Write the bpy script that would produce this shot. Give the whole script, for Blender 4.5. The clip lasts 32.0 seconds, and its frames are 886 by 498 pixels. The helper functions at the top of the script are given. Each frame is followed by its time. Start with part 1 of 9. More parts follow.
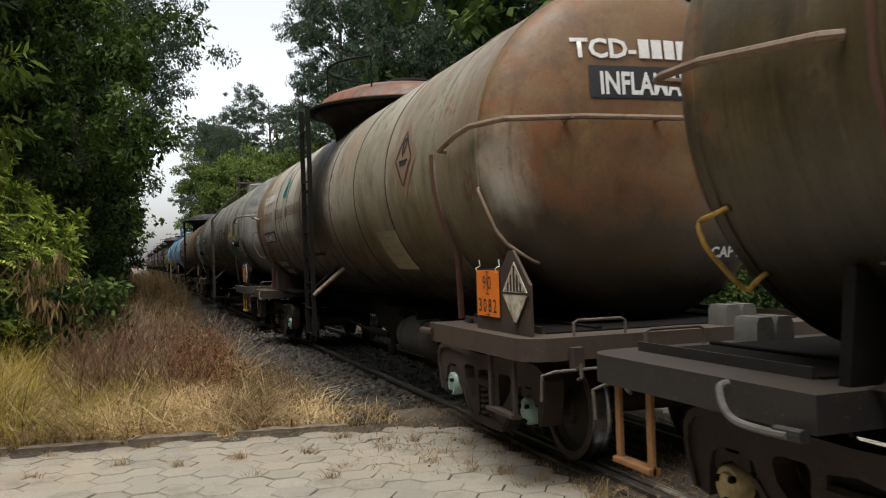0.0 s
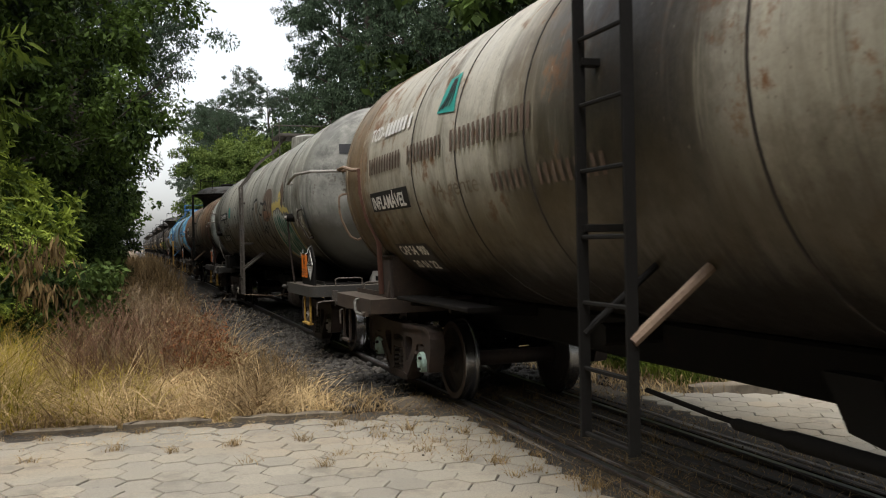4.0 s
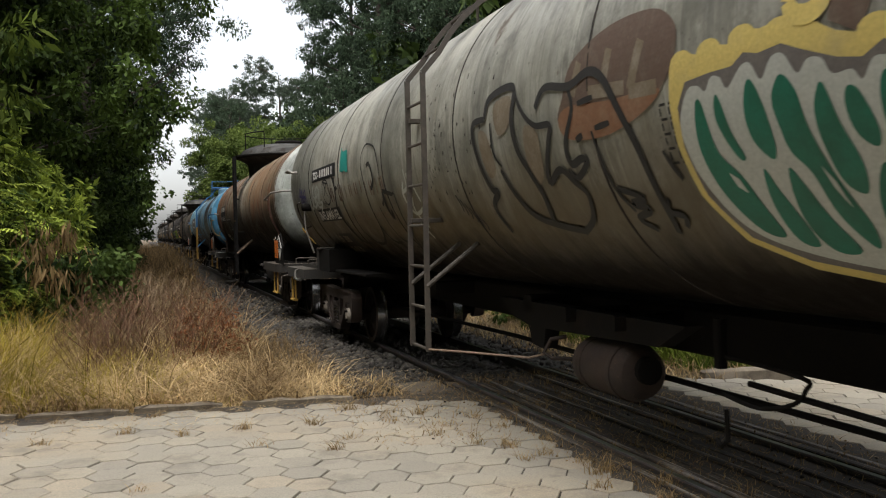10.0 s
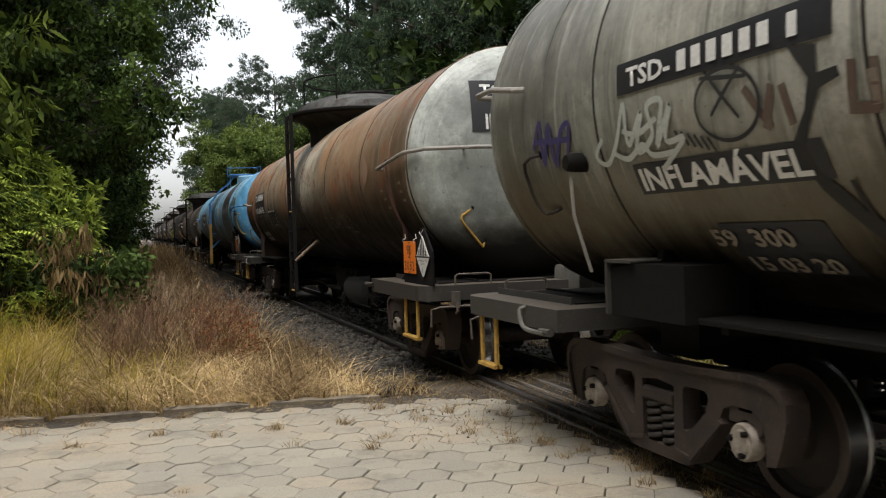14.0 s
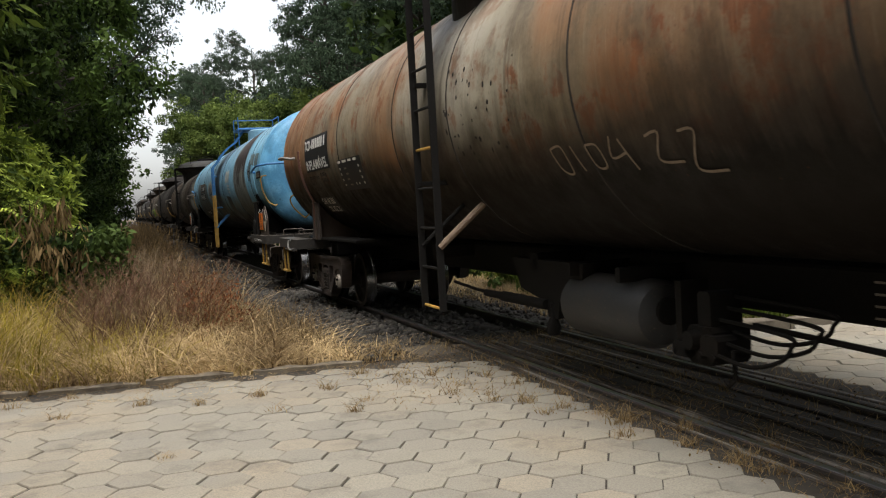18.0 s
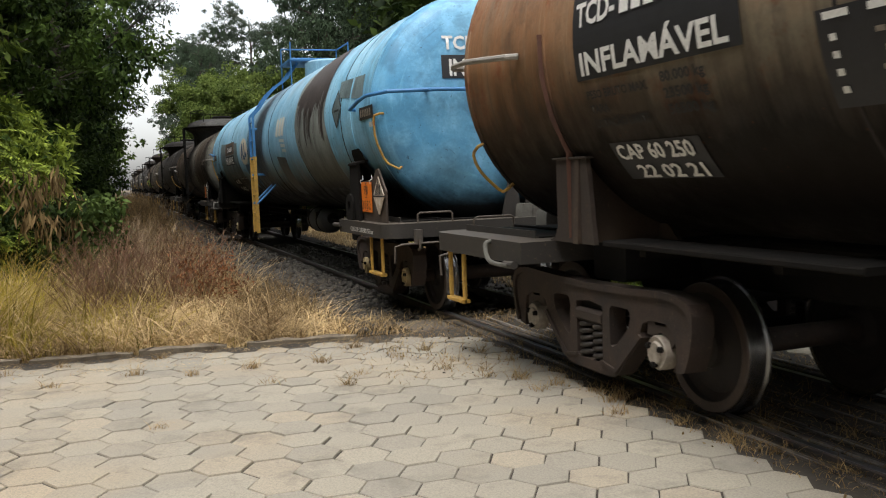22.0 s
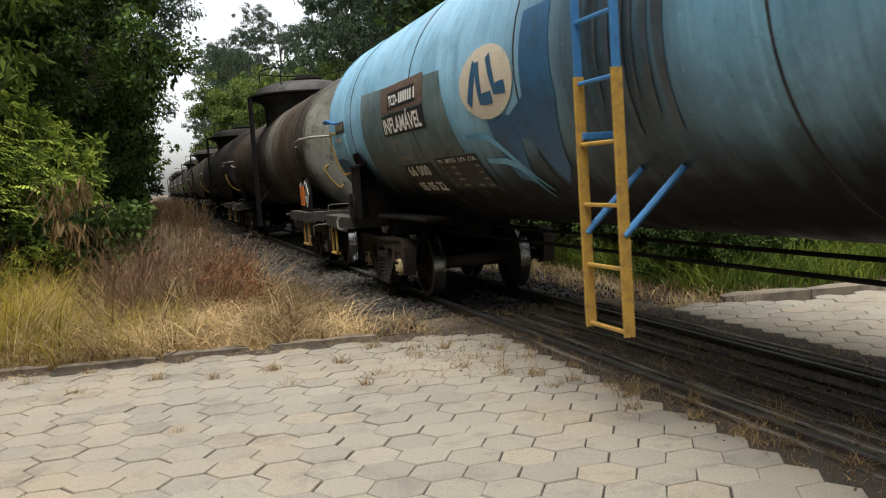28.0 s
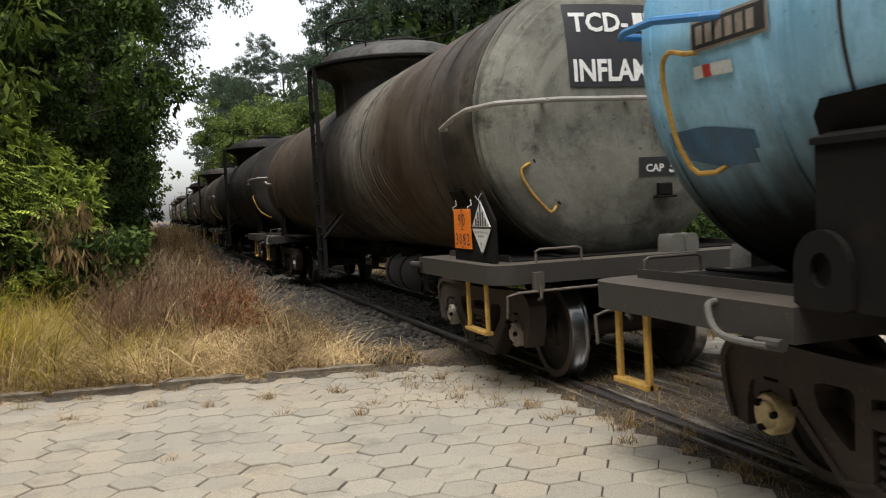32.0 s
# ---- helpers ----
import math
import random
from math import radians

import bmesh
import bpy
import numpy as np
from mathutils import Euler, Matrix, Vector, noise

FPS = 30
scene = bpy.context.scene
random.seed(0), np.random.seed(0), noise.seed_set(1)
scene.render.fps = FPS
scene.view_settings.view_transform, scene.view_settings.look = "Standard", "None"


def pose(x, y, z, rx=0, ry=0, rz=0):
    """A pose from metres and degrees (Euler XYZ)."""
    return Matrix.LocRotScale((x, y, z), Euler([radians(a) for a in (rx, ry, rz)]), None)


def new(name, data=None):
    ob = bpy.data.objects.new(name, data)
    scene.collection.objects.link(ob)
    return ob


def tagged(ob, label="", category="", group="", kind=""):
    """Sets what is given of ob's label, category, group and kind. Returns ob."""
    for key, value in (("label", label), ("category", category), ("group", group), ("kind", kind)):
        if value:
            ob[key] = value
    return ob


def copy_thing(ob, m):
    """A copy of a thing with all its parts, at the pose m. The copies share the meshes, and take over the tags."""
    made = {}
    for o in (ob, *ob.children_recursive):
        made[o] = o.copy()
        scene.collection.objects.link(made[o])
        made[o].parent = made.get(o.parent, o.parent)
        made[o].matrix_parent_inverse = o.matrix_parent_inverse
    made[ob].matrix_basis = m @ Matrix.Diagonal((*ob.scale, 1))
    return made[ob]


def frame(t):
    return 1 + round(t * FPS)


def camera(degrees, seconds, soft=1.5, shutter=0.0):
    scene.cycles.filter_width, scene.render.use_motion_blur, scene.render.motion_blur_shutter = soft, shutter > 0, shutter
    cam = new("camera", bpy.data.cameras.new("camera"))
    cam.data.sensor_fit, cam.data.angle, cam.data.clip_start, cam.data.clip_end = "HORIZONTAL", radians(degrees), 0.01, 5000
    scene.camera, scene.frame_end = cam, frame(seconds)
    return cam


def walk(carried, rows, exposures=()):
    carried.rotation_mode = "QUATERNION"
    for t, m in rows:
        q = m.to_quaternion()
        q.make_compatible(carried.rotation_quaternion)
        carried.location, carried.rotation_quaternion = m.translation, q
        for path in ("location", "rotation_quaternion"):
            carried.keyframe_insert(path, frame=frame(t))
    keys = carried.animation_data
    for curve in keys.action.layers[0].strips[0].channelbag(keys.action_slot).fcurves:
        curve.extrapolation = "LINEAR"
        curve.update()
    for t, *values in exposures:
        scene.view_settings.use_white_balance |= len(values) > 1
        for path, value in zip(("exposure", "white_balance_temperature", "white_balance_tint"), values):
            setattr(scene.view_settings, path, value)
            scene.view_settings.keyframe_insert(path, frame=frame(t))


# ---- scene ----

# ---- camera: a hand-held phone beside the crossing ----
cam = camera(52.44, 32.0, soft=1.1, shutter=0.25)
# seconds, x, y, z, tilt, -, heading, roll
PATH = [
    (0, 0.045, -0.030, 1.538, 90.44, 0, -1.06, -1.93), (0.5, 0.055, -0.018, 1.536, 89.94, 0, -1.06, -1.29),
    (1, 0.049, -0.003, 1.534, 89.56, 0, -1.05, -1.25), (1.5, 0.046, -0.025, 1.576, 89.73, 0, -0.68, -0.75),
    (2, 0.055, -0.023, 1.571, 90.13, 0, -0.96, -1.25), (2.5, 0.052, -0.014, 1.560, 90.03, 0, -1.31, -1.42),
    (4.5, 0.054, -0.027, 1.568, 89.49, 0, -1.01, -1.07), (5, 0.036, -0.024, 1.562, 89.58, 0, 0.62, -1.55),
    (5.5, 0.033, -0.018, 1.554, 89.44, 0, 0.53, -1.39), (6, 0.032, -0.032, 1.559, 89.96, 0, 0.53, -1.53),
    (6.5, 0.023, -0.048, 1.555, 89.83, 0, 0.07, -0.99), (7, 0.014, -0.035, 1.546, 89.98, 0, -0.05, -0.80),
    (7.5, 0.021, -0.048, 1.547, 89.87, 0, 0.04, -1.15), (8, 0.034, -0.024, 1.543, 89.60, 0, -0.10, -1.10),
    (8.5, 0.037, -0.037, 1.540, 89.62, 0, 0.06, -1.04), (9, 0.048, -0.027, 1.534, 89.45, 0, -0.25, -1.18),
    (9.5, 0.051, -0.016, 1.522, 89.14, 0, -0.43, -1.33), (10, 0.064, 0.000, 1.520, 88.90, 0, -0.44, -1.26),
    (10.5, 0.064, -0.002, 1.511, 89.09, 0, -0.25, -1.30), (11, 0.079, 0.001, 1.505, 88.86, 0, -0.68, -1.24),
    (11.5, 0.078, -0.007, 1.507, 88.99, 0, -0.74, -1.20), (12, 0.073, -0.006, 1.511, 89.18, 0, -0.60, -1.07),
    (12.5, 0.055, -0.022, 1.535, 89.29, 0, 0.73, -1.42), (13, -0.031, -0.030, 1.551, 88.87, 0, -0.10, -1.56),
    (13.5, -0.131, -0.012, 1.550, 88.36, 0, -0.52, -1.92), (14, -0.224, -0.014, 1.544, 88.70, 0, -0.84, -1.77),
    (14.5, -0.272, -0.016, 1.525, 88.25, 0, -1.23, -1.39), (16.5, -0.229, -0.021, 1.459, 87.55, 0, -0.77, -2.77),
    (17, -0.221, -0.031, 1.461, 87.18, 0, -1.14, -3.17), (17.5, -0.187, -0.033, 1.460, 86.82, 0, -1.05, -3.13),
    (18, -0.180, -0.036, 1.464, 86.94, 0, -1.75, -3.19), (18.5, -0.175, -0.036, 1.465, 87.22, 0, -0.91, -3.23),
    (19, -0.164, -0.033, 1.458, 86.98, 0, -1.33, -3.24), (19.5, -0.166, -0.038, 1.446, 86.78, 0, -2.08, -3.24),
    (20, -0.170, -0.031, 1.444, 86.33, 0, -2.30, -2.69), (20.5, -0.177, -0.018, 1.439, 85.79, 0, -2.26, -2.46),
    (21, -0.188, -0.011, 1.443, 85.48, 0, -1.90, -2.39), (21.5, -0.184, -0.010, 1.438, 84.82, 0, -1.86, -1.91),
    (22, -0.187, 0.001, 1.450, 85.42, 0, -1.99, -2.16), (22.5, -0.190, -0.007, 1.442, 85.82, 0, -2.02, -2.27),
    (23, -0.194, -0.019, 1.447, 86.00, 0, -2.27, -2.94), (23.5, -0.196, -0.007, 1.441, 85.59, 0, -2.83, -2.35),
    (24, -0.216, -0.028, 1.433, 85.60, 0, -3.19, -1.85), (24.5, -0.188, -0.014, 1.435, 85.04, 0, -5.05, -1.24),
    (25, -0.149, -0.013, 1.452, 84.24, 0, -4.86, -1.43), (25.5, -0.090, -0.003, 1.459, 84.59, 0, -4.26, -1.57),
    (26, -0.082, -0.006, 1.485, 85.13, 0, -2.80, -2.21), (26.5, -0.056, -0.025, 1.485, 85.55, 0, -0.72, -3.24),
    (28.5, -0.025, -0.010, 1.453, 85.08, 0, 0.33, -3.86), (29, -0.021, -0.011, 1.449, 84.91, 0, 0.21, -3.41),
    (29.5, -0.014, -0.015, 1.446, 84.98, 0, 0.42, -2.89), (30, -0.020, 0.002, 1.449, 85.28, 0, 0.22, -2.97),
    (30.5, -0.020, -0.019, 1.450, 86.29, 0, 0.47, -2.85), (31, -0.014, -0.031, 1.459, 86.44, 0, 0.21, -2.91),
    (31.5, -0.014, -0.026, 1.472, 86.74, 0, 0.08, -2.95), (32, -0.008, -0.034, 1.468, 87.19, 0, 0.14, -3.10)
]
walk(cam, [(t, pose(x, y, z, tilt, 0, head) @ pose(0, 0, 0, 0, 0, roll)) for t, x, y, z, tilt, _, head, roll in PATH],
     exposures=[(0.0, 0.0), (5.0, 0.1), (9.0, 0.12), (14.0, 0.1), (16.5, 0.0), (19.0, 0.2), (22.0, 0.25), (32.0, 0.25)])

# ---- light: bright overcast sky, very soft sun ----
world = bpy.data.worlds.new("overcast_sky")
scene.world = world
world.use_nodes = True
wn, wl = world.node_tree.nodes, world.node_tree.links
sky = wn.new("ShaderNodeTexSky")
sky.sky_type = "NISHITA"
sky.sun_disc = False
sky.sun_elevation, sky.sun_rotation = radians(72), radians(202)
sky.air_density, sky.dust_density, sky.ozone_density = 1.0, 3.0, 1.0
grey = wn.new("ShaderNodeHueSaturation")
grey.inputs["Saturation"].default_value = 0.22
wl.new(sky.outputs[0], grey.inputs["Color"])
wl.new(grey.outputs[0], wn["Background"].inputs["Color"])
wn["Background"].inputs["Strength"].default_value = 0.27
sun = new("sun", bpy.data.lights.new("sun", "SUN"))
sun.data.energy, sun.data.angle, sun.data.color = 2.3, radians(40), (1.0, 0.96, 0.9)
sun.matrix_world = pose(0, 0, 20, 18, 0, -22)

# ---- the track's frame: s along the line away from the crossing, n across it, away from the camera ----
HEAD = 17.9
TRACK = pose(0, 0, 0, 0, 0, HEAD)
CENTRE, NEAR_RAIL, FAR_RAIL = 3.58, 3.05, 4.11


def at_track(s, n, z=0.0):
    return TRACK @ Vector((n, s, z))


# ---- materials ----
def shader(name, rough=0.8, metal=0.0):
    m = bpy.data.materials.new(name)
    m.use_nodes = True
    b = m.node_tree.nodes["Principled BSDF"]
    b.inputs["Roughness"].default_value, b.inputs["Metallic"].default_value = rough, metal
    return m, m.node_tree.nodes, m.node_tree.links, b


def noise_at(n, l, coord, scale, detail=4.0, stretch=None, rough=0.55):
    t = n.new("ShaderNodeTexNoise")
    t.inputs["Scale"].default_value, t.inputs["Detail"].default_value, t.inputs["Roughness"].default_value = scale, detail, rough
    if stretch:
        mp = n.new("ShaderNodeMapping")
        mp.inputs["Scale"].default_value = stretch
        l.new(coord, mp.inputs["Vector"])
        coord = mp.outputs[0]
    l.new(coord, t.inputs["Vector"])
    return t.outputs["Fac"]


def ramp(n, l, fac, lo, hi, a=0.0, b=1.0):
    r = n.new("ShaderNodeMapRange")
    r.inputs["From Min"].default_value, r.inputs["From Max"].default_value = lo, hi
    r.inputs["To Min"].default_value, r.inputs["To Max"].default_value = a, b
    l.new(fac, r.inputs["Value"])
    return r.outputs[0]


def blend(n, l, fac, a, b, mode="MIX"):
    x = n.new("ShaderNodeMix")
    x.data_type, x.blend_type = "RGBA", mode
    for sock, v in ((x.inputs["Factor"], fac), (x.inputs["A"], a), (x.inputs["B"], b)):
        if isinstance(v, (int, float)):
            sock.default_value = v
        elif isinstance(v, tuple):
            sock.default_value = (*v, 1)
        else:
            l.new(v, sock)
    return x.outputs["Result"]


def sums(n, l, op, a, b):
    x = n.new("ShaderNodeMath")
    x.operation = op
    for sock, v in ((x.inputs[0], a), (x.inputs[1], b)):
        if isinstance(v, (int, float)):
            sock.default_value = v
        else:
            l.new(v, sock)
    return x.outputs[0]


def bumped(n, l, b, fac, strength, dist=0.01):
    x = n.new("ShaderNodeBump")
    x.inputs["Strength"].default_value, x.inputs["Distance"].default_value = strength, dist
    l.new(fac, x.inputs["Height"])
    l.new(x.outputs[0], b.inputs["Normal"])


def worn(name, base, spot, scale=6.0, share=0.45, rough=0.75, metal=0.0, bump=0.25, fine=60.0, dust=0.0):
    """Painted or bare surface with stains of a second colour, chips, fine grain and dust that settles on flat tops."""
    m, n, l, b = shader(name, rough, metal)
    co = n.new("ShaderNodeTexCoord").outputs["Object"]
    big = noise_at(n, l, co, scale, 6, rough=0.65)
    small = noise_at(n, l, co, fine, 3)
    k = ramp(n, l, big, 1 - share - 0.12, 1 - share + 0.18)
    c = blend(n, l, k, base, spot)
    c = blend(n, l, ramp(n, l, small, 0.3, 0.7, 0.0, 0.45), c, tuple(v * 0.55 for v in base))
    if dust > 0:
        chips = noise_at(n, l, co, 26, 8, rough=0.75)
        c = blend(n, l, ramp(n, l, chips, 0.6, 0.66, 0.0, 0.6), c, (0.13, 0.085, 0.055))
        c = blend(n, l, ramp(n, l, chips, 0.36, 0.31, 0.0, 0.5), c, tuple(v * 0.3 for v in base))
        up = n.new("ShaderNodeSeparateXYZ")
        l.new(n.new("ShaderNodeNewGeometry").outputs["Normal"], up.inputs[0])
        top = sums(n, l, "MULTIPLY", ramp(n, l, up.outputs[2], 0.75, 0.97), ramp(n, l, big, 0.3, 0.6, dust * 0.5, dust))
        c = blend(n, l, top, c, (0.135, 0.105, 0.075))
    l.new(c, b.inputs["Base Color"])
    bumped(n, l, b, small, bump, 0.004)
    return m


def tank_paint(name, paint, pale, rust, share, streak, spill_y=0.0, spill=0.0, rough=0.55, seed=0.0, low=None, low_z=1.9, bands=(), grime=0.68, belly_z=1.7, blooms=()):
    """Tank wagon paint: two paint tones, coats of other tones along the shell, rust clouds, run-down streaks, oily
    splashes and spills, and underside shade with grime painted low on the tank.
    """
    m, n, l, b = shader(name, rough)
    co = n.new("ShaderNodeTexCoord").outputs["Object"]
    mp = n.new("ShaderNodeMapping")
    mp.inputs["Location"].default_value = (seed, seed * 1.7, 0)
    l.new(co, mp.inputs["Vector"])
    co2 = mp.outputs[0]
    broad = noise_at(n, l, co2, 0.9, 5, rough=0.6)
    mid = noise_at(n, l, co2, 3.2, 7, rough=0.7)
    fine = noise_at(n, l, co2, 38, 4, rough=0.7)
    runs = noise_at(n, l, co2, 1.0, 6, stretch=(0.45, 3.6, 0.45), rough=0.65)
    runs2 = noise_at(n, l, co2, 1.0, 5, stretch=(0.7, 13.0, 0.7), rough=0.65)
    hair = noise_at(n, l, co2, 1.0, 4, stretch=(1.6, 46.0, 1.6), rough=0.7)
    c = blend(n, l, ramp(n, l, broad, 0.42, 0.58), paint, pale)
    c = blend(n, l, ramp(n, l, mid, 0.52, 0.66, 0.0, 0.55), c, tuple(1.3 * v for v in pale))
    blot = noise_at(n, l, co2, 1.35, 12, stretch=(0.8, 1.5, 0.8), rough=0.62)
    c = blend(n, l, ramp(n, l, blot, 0.535, 0.575, 0.0, 0.42), c, tuple(0.45 * v + 0.01 for v in paint))
    c = blend(n, l, ramp(n, l, blot, 0.44, 0.41, 0.0, 0.3), c, tuple(min(1, 1.25 * v) for v in pale))
    xyz = n.new("ShaderNodeSeparateXYZ")
    l.new(co, xyz.inputs[0])
    if bands:
        cr = n.new("ShaderNodeValToRGB")
        y = sums(n, l, "ADD", xyz.outputs[1], sums(n, l, "MULTIPLY", sums(n, l, "SUBTRACT", mid, 0.5), 1.3))
        l.new(ramp(n, l, y, -8.0, 8.0), cr.inputs["Fac"])
        el = cr.color_ramp.elements
        while len(el) < len(bands):
            el.new(0.5)
        for e, (y0, tone, k) in zip(el, bands):
            e.position, e.color = (y0 + 8) / 16, (*tone, k)
        c = blend(n, l, cr.outputs["Alpha"], c, cr.outputs["Color"])
        c = blend(n, l, ramp(n, l, runs, 0.52, 0.62, 0.0, 0.3), c, pale)
    rk = ramp(n, l, sums(n, l, "ADD", mid, sums(n, l, "MULTIPLY", broad, 0.6)), 1.22 - share, 1.31 - share)
    c = blend(n, l, rk, c, blend(n, l, fine, rust, tuple(v * 1.7 for v in rust)))
    c = blend(n, l, ramp(n, l, runs, 0.53, 0.68, 0.0, streak), c, tuple(0.22 * v for v in paint))
    c = blend(n, l, ramp(n, l, runs2, 0.58, 0.72, 0.0, streak * 0.7), c, tuple(min(1, 1.5 * v) for v in pale))
    c = blend(n, l, ramp(n, l, runs2, 0.43, 0.3, 0.0, streak * 0.8), c, tuple(0.3 * v for v in paint))
    c = blend(n, l, ramp(n, l, hair, 0.6, 0.75, 0.0, 0.35), c, tuple(min(1, 1.8 * v) for v in pale))
    if spill > 0:
        off = sums(n, l, "ABSOLUTE", sums(n, l, "SUBTRACT", xyz.outputs[1], spill_y), 0)
        off = sums(n, l, "SUBTRACT", off, sums(n, l, "MULTIPLY", runs, 0.9))
        c = blend(n, l, ramp(n, l, off, spill - 0.15, spill - 0.75, 0.0, 0.93), c, (0.016, 0.014, 0.012))
    c = blend(n, l, ramp(n, l, fine, 0.42, 0.75, 0.0, 0.25), c, tuple(0.42 * v for v in paint))
    film_ = noise_at(n, l, co2, 1.7, 12, rough=0.76)
    for bx_, by_, bz_, br_, tone, k_ in blooms:
        off = n.new("ShaderNodeVectorMath")
        off.operation = "DISTANCE"
        off.inputs[1].default_value = (bx_, by_, bz_)
        l.new(co, off.inputs[0])
        dist = sums(n, l, "ADD", off.outputs["Value"], sums(n, l, "ADD", sums(n, l, "MULTIPLY", film_, 1.6 * br_), sums(n, l, "MULTIPLY", blot, 1.6 * br_)))
        c = blend(n, l, ramp(n, l, dist, 2.6 * br_, 1.6 * br_, 0.0, k_), c, tone)
    thin = noise_at(n, l, co2, 1.0, 6, stretch=(0.5, 34.0, 0.5), rough=0.72)
    c = blend(n, l, ramp(n, l, thin, 0.635, 0.68, 0.0, 0.55), c, tuple(0.25 * v + 0.004 for v in rust))
    chips = noise_at(n, l, co2, 15.0, 9, stretch=(1.0, 1.6, 0.7), rough=0.72)
    c = blend(n, l, ramp(n, l, chips, 0.635, 0.66, 0.0, 0.6), c, tuple(0.3 * v + 0.003 for v in rust))
    c = blend(n, l, ramp(n, l, chips, 0.35, 0.33, 0.0, 0.3), c, tuple(min(1, 1.5 * v) for v in pale))
    drips = noise_at(n, l, co2, 1.0, 8, stretch=(0.28, 6.5, 0.28), rough=0.7)
    c = blend(n, l, ramp(n, l, film_, 0.5, 0.64, 0.0, grime), c, tuple(0.28 * v + 0.004 for v in paint))
    c = blend(n, l, ramp(n, l, drips, 0.57, 0.64, 0.0, grime * 0.9), c, tuple(0.3 * v + 0.003 for v in paint))
    c = blend(n, l, ramp(n, l, drips, 0.4, 0.34, 0.0, grime * 0.55), c, tuple(min(1, 1.35 * v) for v in pale))
    # Lower flank and belly: underside shade put into the colour, with some grime.
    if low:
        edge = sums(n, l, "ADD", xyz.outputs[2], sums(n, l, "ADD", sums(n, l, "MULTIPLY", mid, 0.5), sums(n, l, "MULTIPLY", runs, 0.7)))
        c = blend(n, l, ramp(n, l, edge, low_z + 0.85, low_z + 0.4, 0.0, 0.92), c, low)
        belly_grime_shade = sums(n, l, "ADD", xyz.outputs[2], sums(n, l, "ADD", sums(n, l, "MULTIPLY", film_, 0.3), sums(n, l, "MULTIPLY", drips, 0.5)))
        c = blend(n, l, ramp(n, l, belly_grime_shade, belly_z + 0.28, belly_z, 0.0, 0.95), c, (0.012, 0.010, 0.0085))
        l.new(ramp(n, l, belly_grime_shade, belly_z + 0.45, belly_z, 0.45, 0.06), b.inputs["Specular IOR Level"])
    spots = n.new("ShaderNodeTexVoronoi")
    spots.inputs["Scale"].default_value = 11.0
    l.new(co2, spots.inputs["Vector"])
    c = blend(n, l, ramp(n, l, sums(n, l, "ADD", spots.outputs["Distance"], sums(n, l, "MULTIPLY", fine, 0.12)), 0.15, 0.1, 0.0, 0.55), c, tuple(0.5 * v for v in rust))
    l.new(c, b.inputs["Base Color"])
    l.new(ramp(n, l, mid, 0.3, 0.7, rough - 0.12, rough + 0.25), b.inputs["Roughness"])
    bumped(n, l, b, sums(n, l, "ADD", fine, sums(n, l, "MULTIPLY", mid, 2.0)), 0.22, 0.006)
    return m


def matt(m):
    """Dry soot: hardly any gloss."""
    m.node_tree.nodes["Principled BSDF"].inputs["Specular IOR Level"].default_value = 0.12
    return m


def plain(name, col, rough=0.7, metal=0.0, dirt=0.3):
    return worn(name, col, tuple(v * (1 - dirt) for v in col), 9.0, 0.5, rough, metal, 0.1, 90.0)


def leaf_paint(name, dark, light, through_=0.25, rough=0.6, clump=0.0):
    m, n, l, b = shader(name, rough)
    geo = n.new("ShaderNodeNewGeometry")
    cr = n.new("ShaderNodeValToRGB")
    cr.color_ramp.elements[0].color, cr.color_ramp.elements[1].color = (*dark, 1), (*light, 1)
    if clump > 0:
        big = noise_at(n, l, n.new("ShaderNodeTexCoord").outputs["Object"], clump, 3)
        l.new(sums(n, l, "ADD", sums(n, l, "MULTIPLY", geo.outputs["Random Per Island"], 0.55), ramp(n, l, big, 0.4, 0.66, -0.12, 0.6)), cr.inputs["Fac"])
    else:
        l.new(geo.outputs["Random Per Island"], cr.inputs["Fac"])
    l.new(cr.outputs[0], b.inputs["Base Color"])
    b.inputs["Specular IOR Level"].default_value = 0.08
    tr = n.new("ShaderNodeBsdfTranslucent")
    l.new(cr.outputs[0], tr.inputs["Color"])
    mx = n.new("ShaderNodeMixShader")
    mx.inputs[0].default_value = through_
    l.new(b.outputs[0], mx.inputs[1])
    l.new(tr.outputs[0], mx.inputs[2])
    l.new(mx.outputs[0], n["Material Output"].inputs["Surface"])
    return m


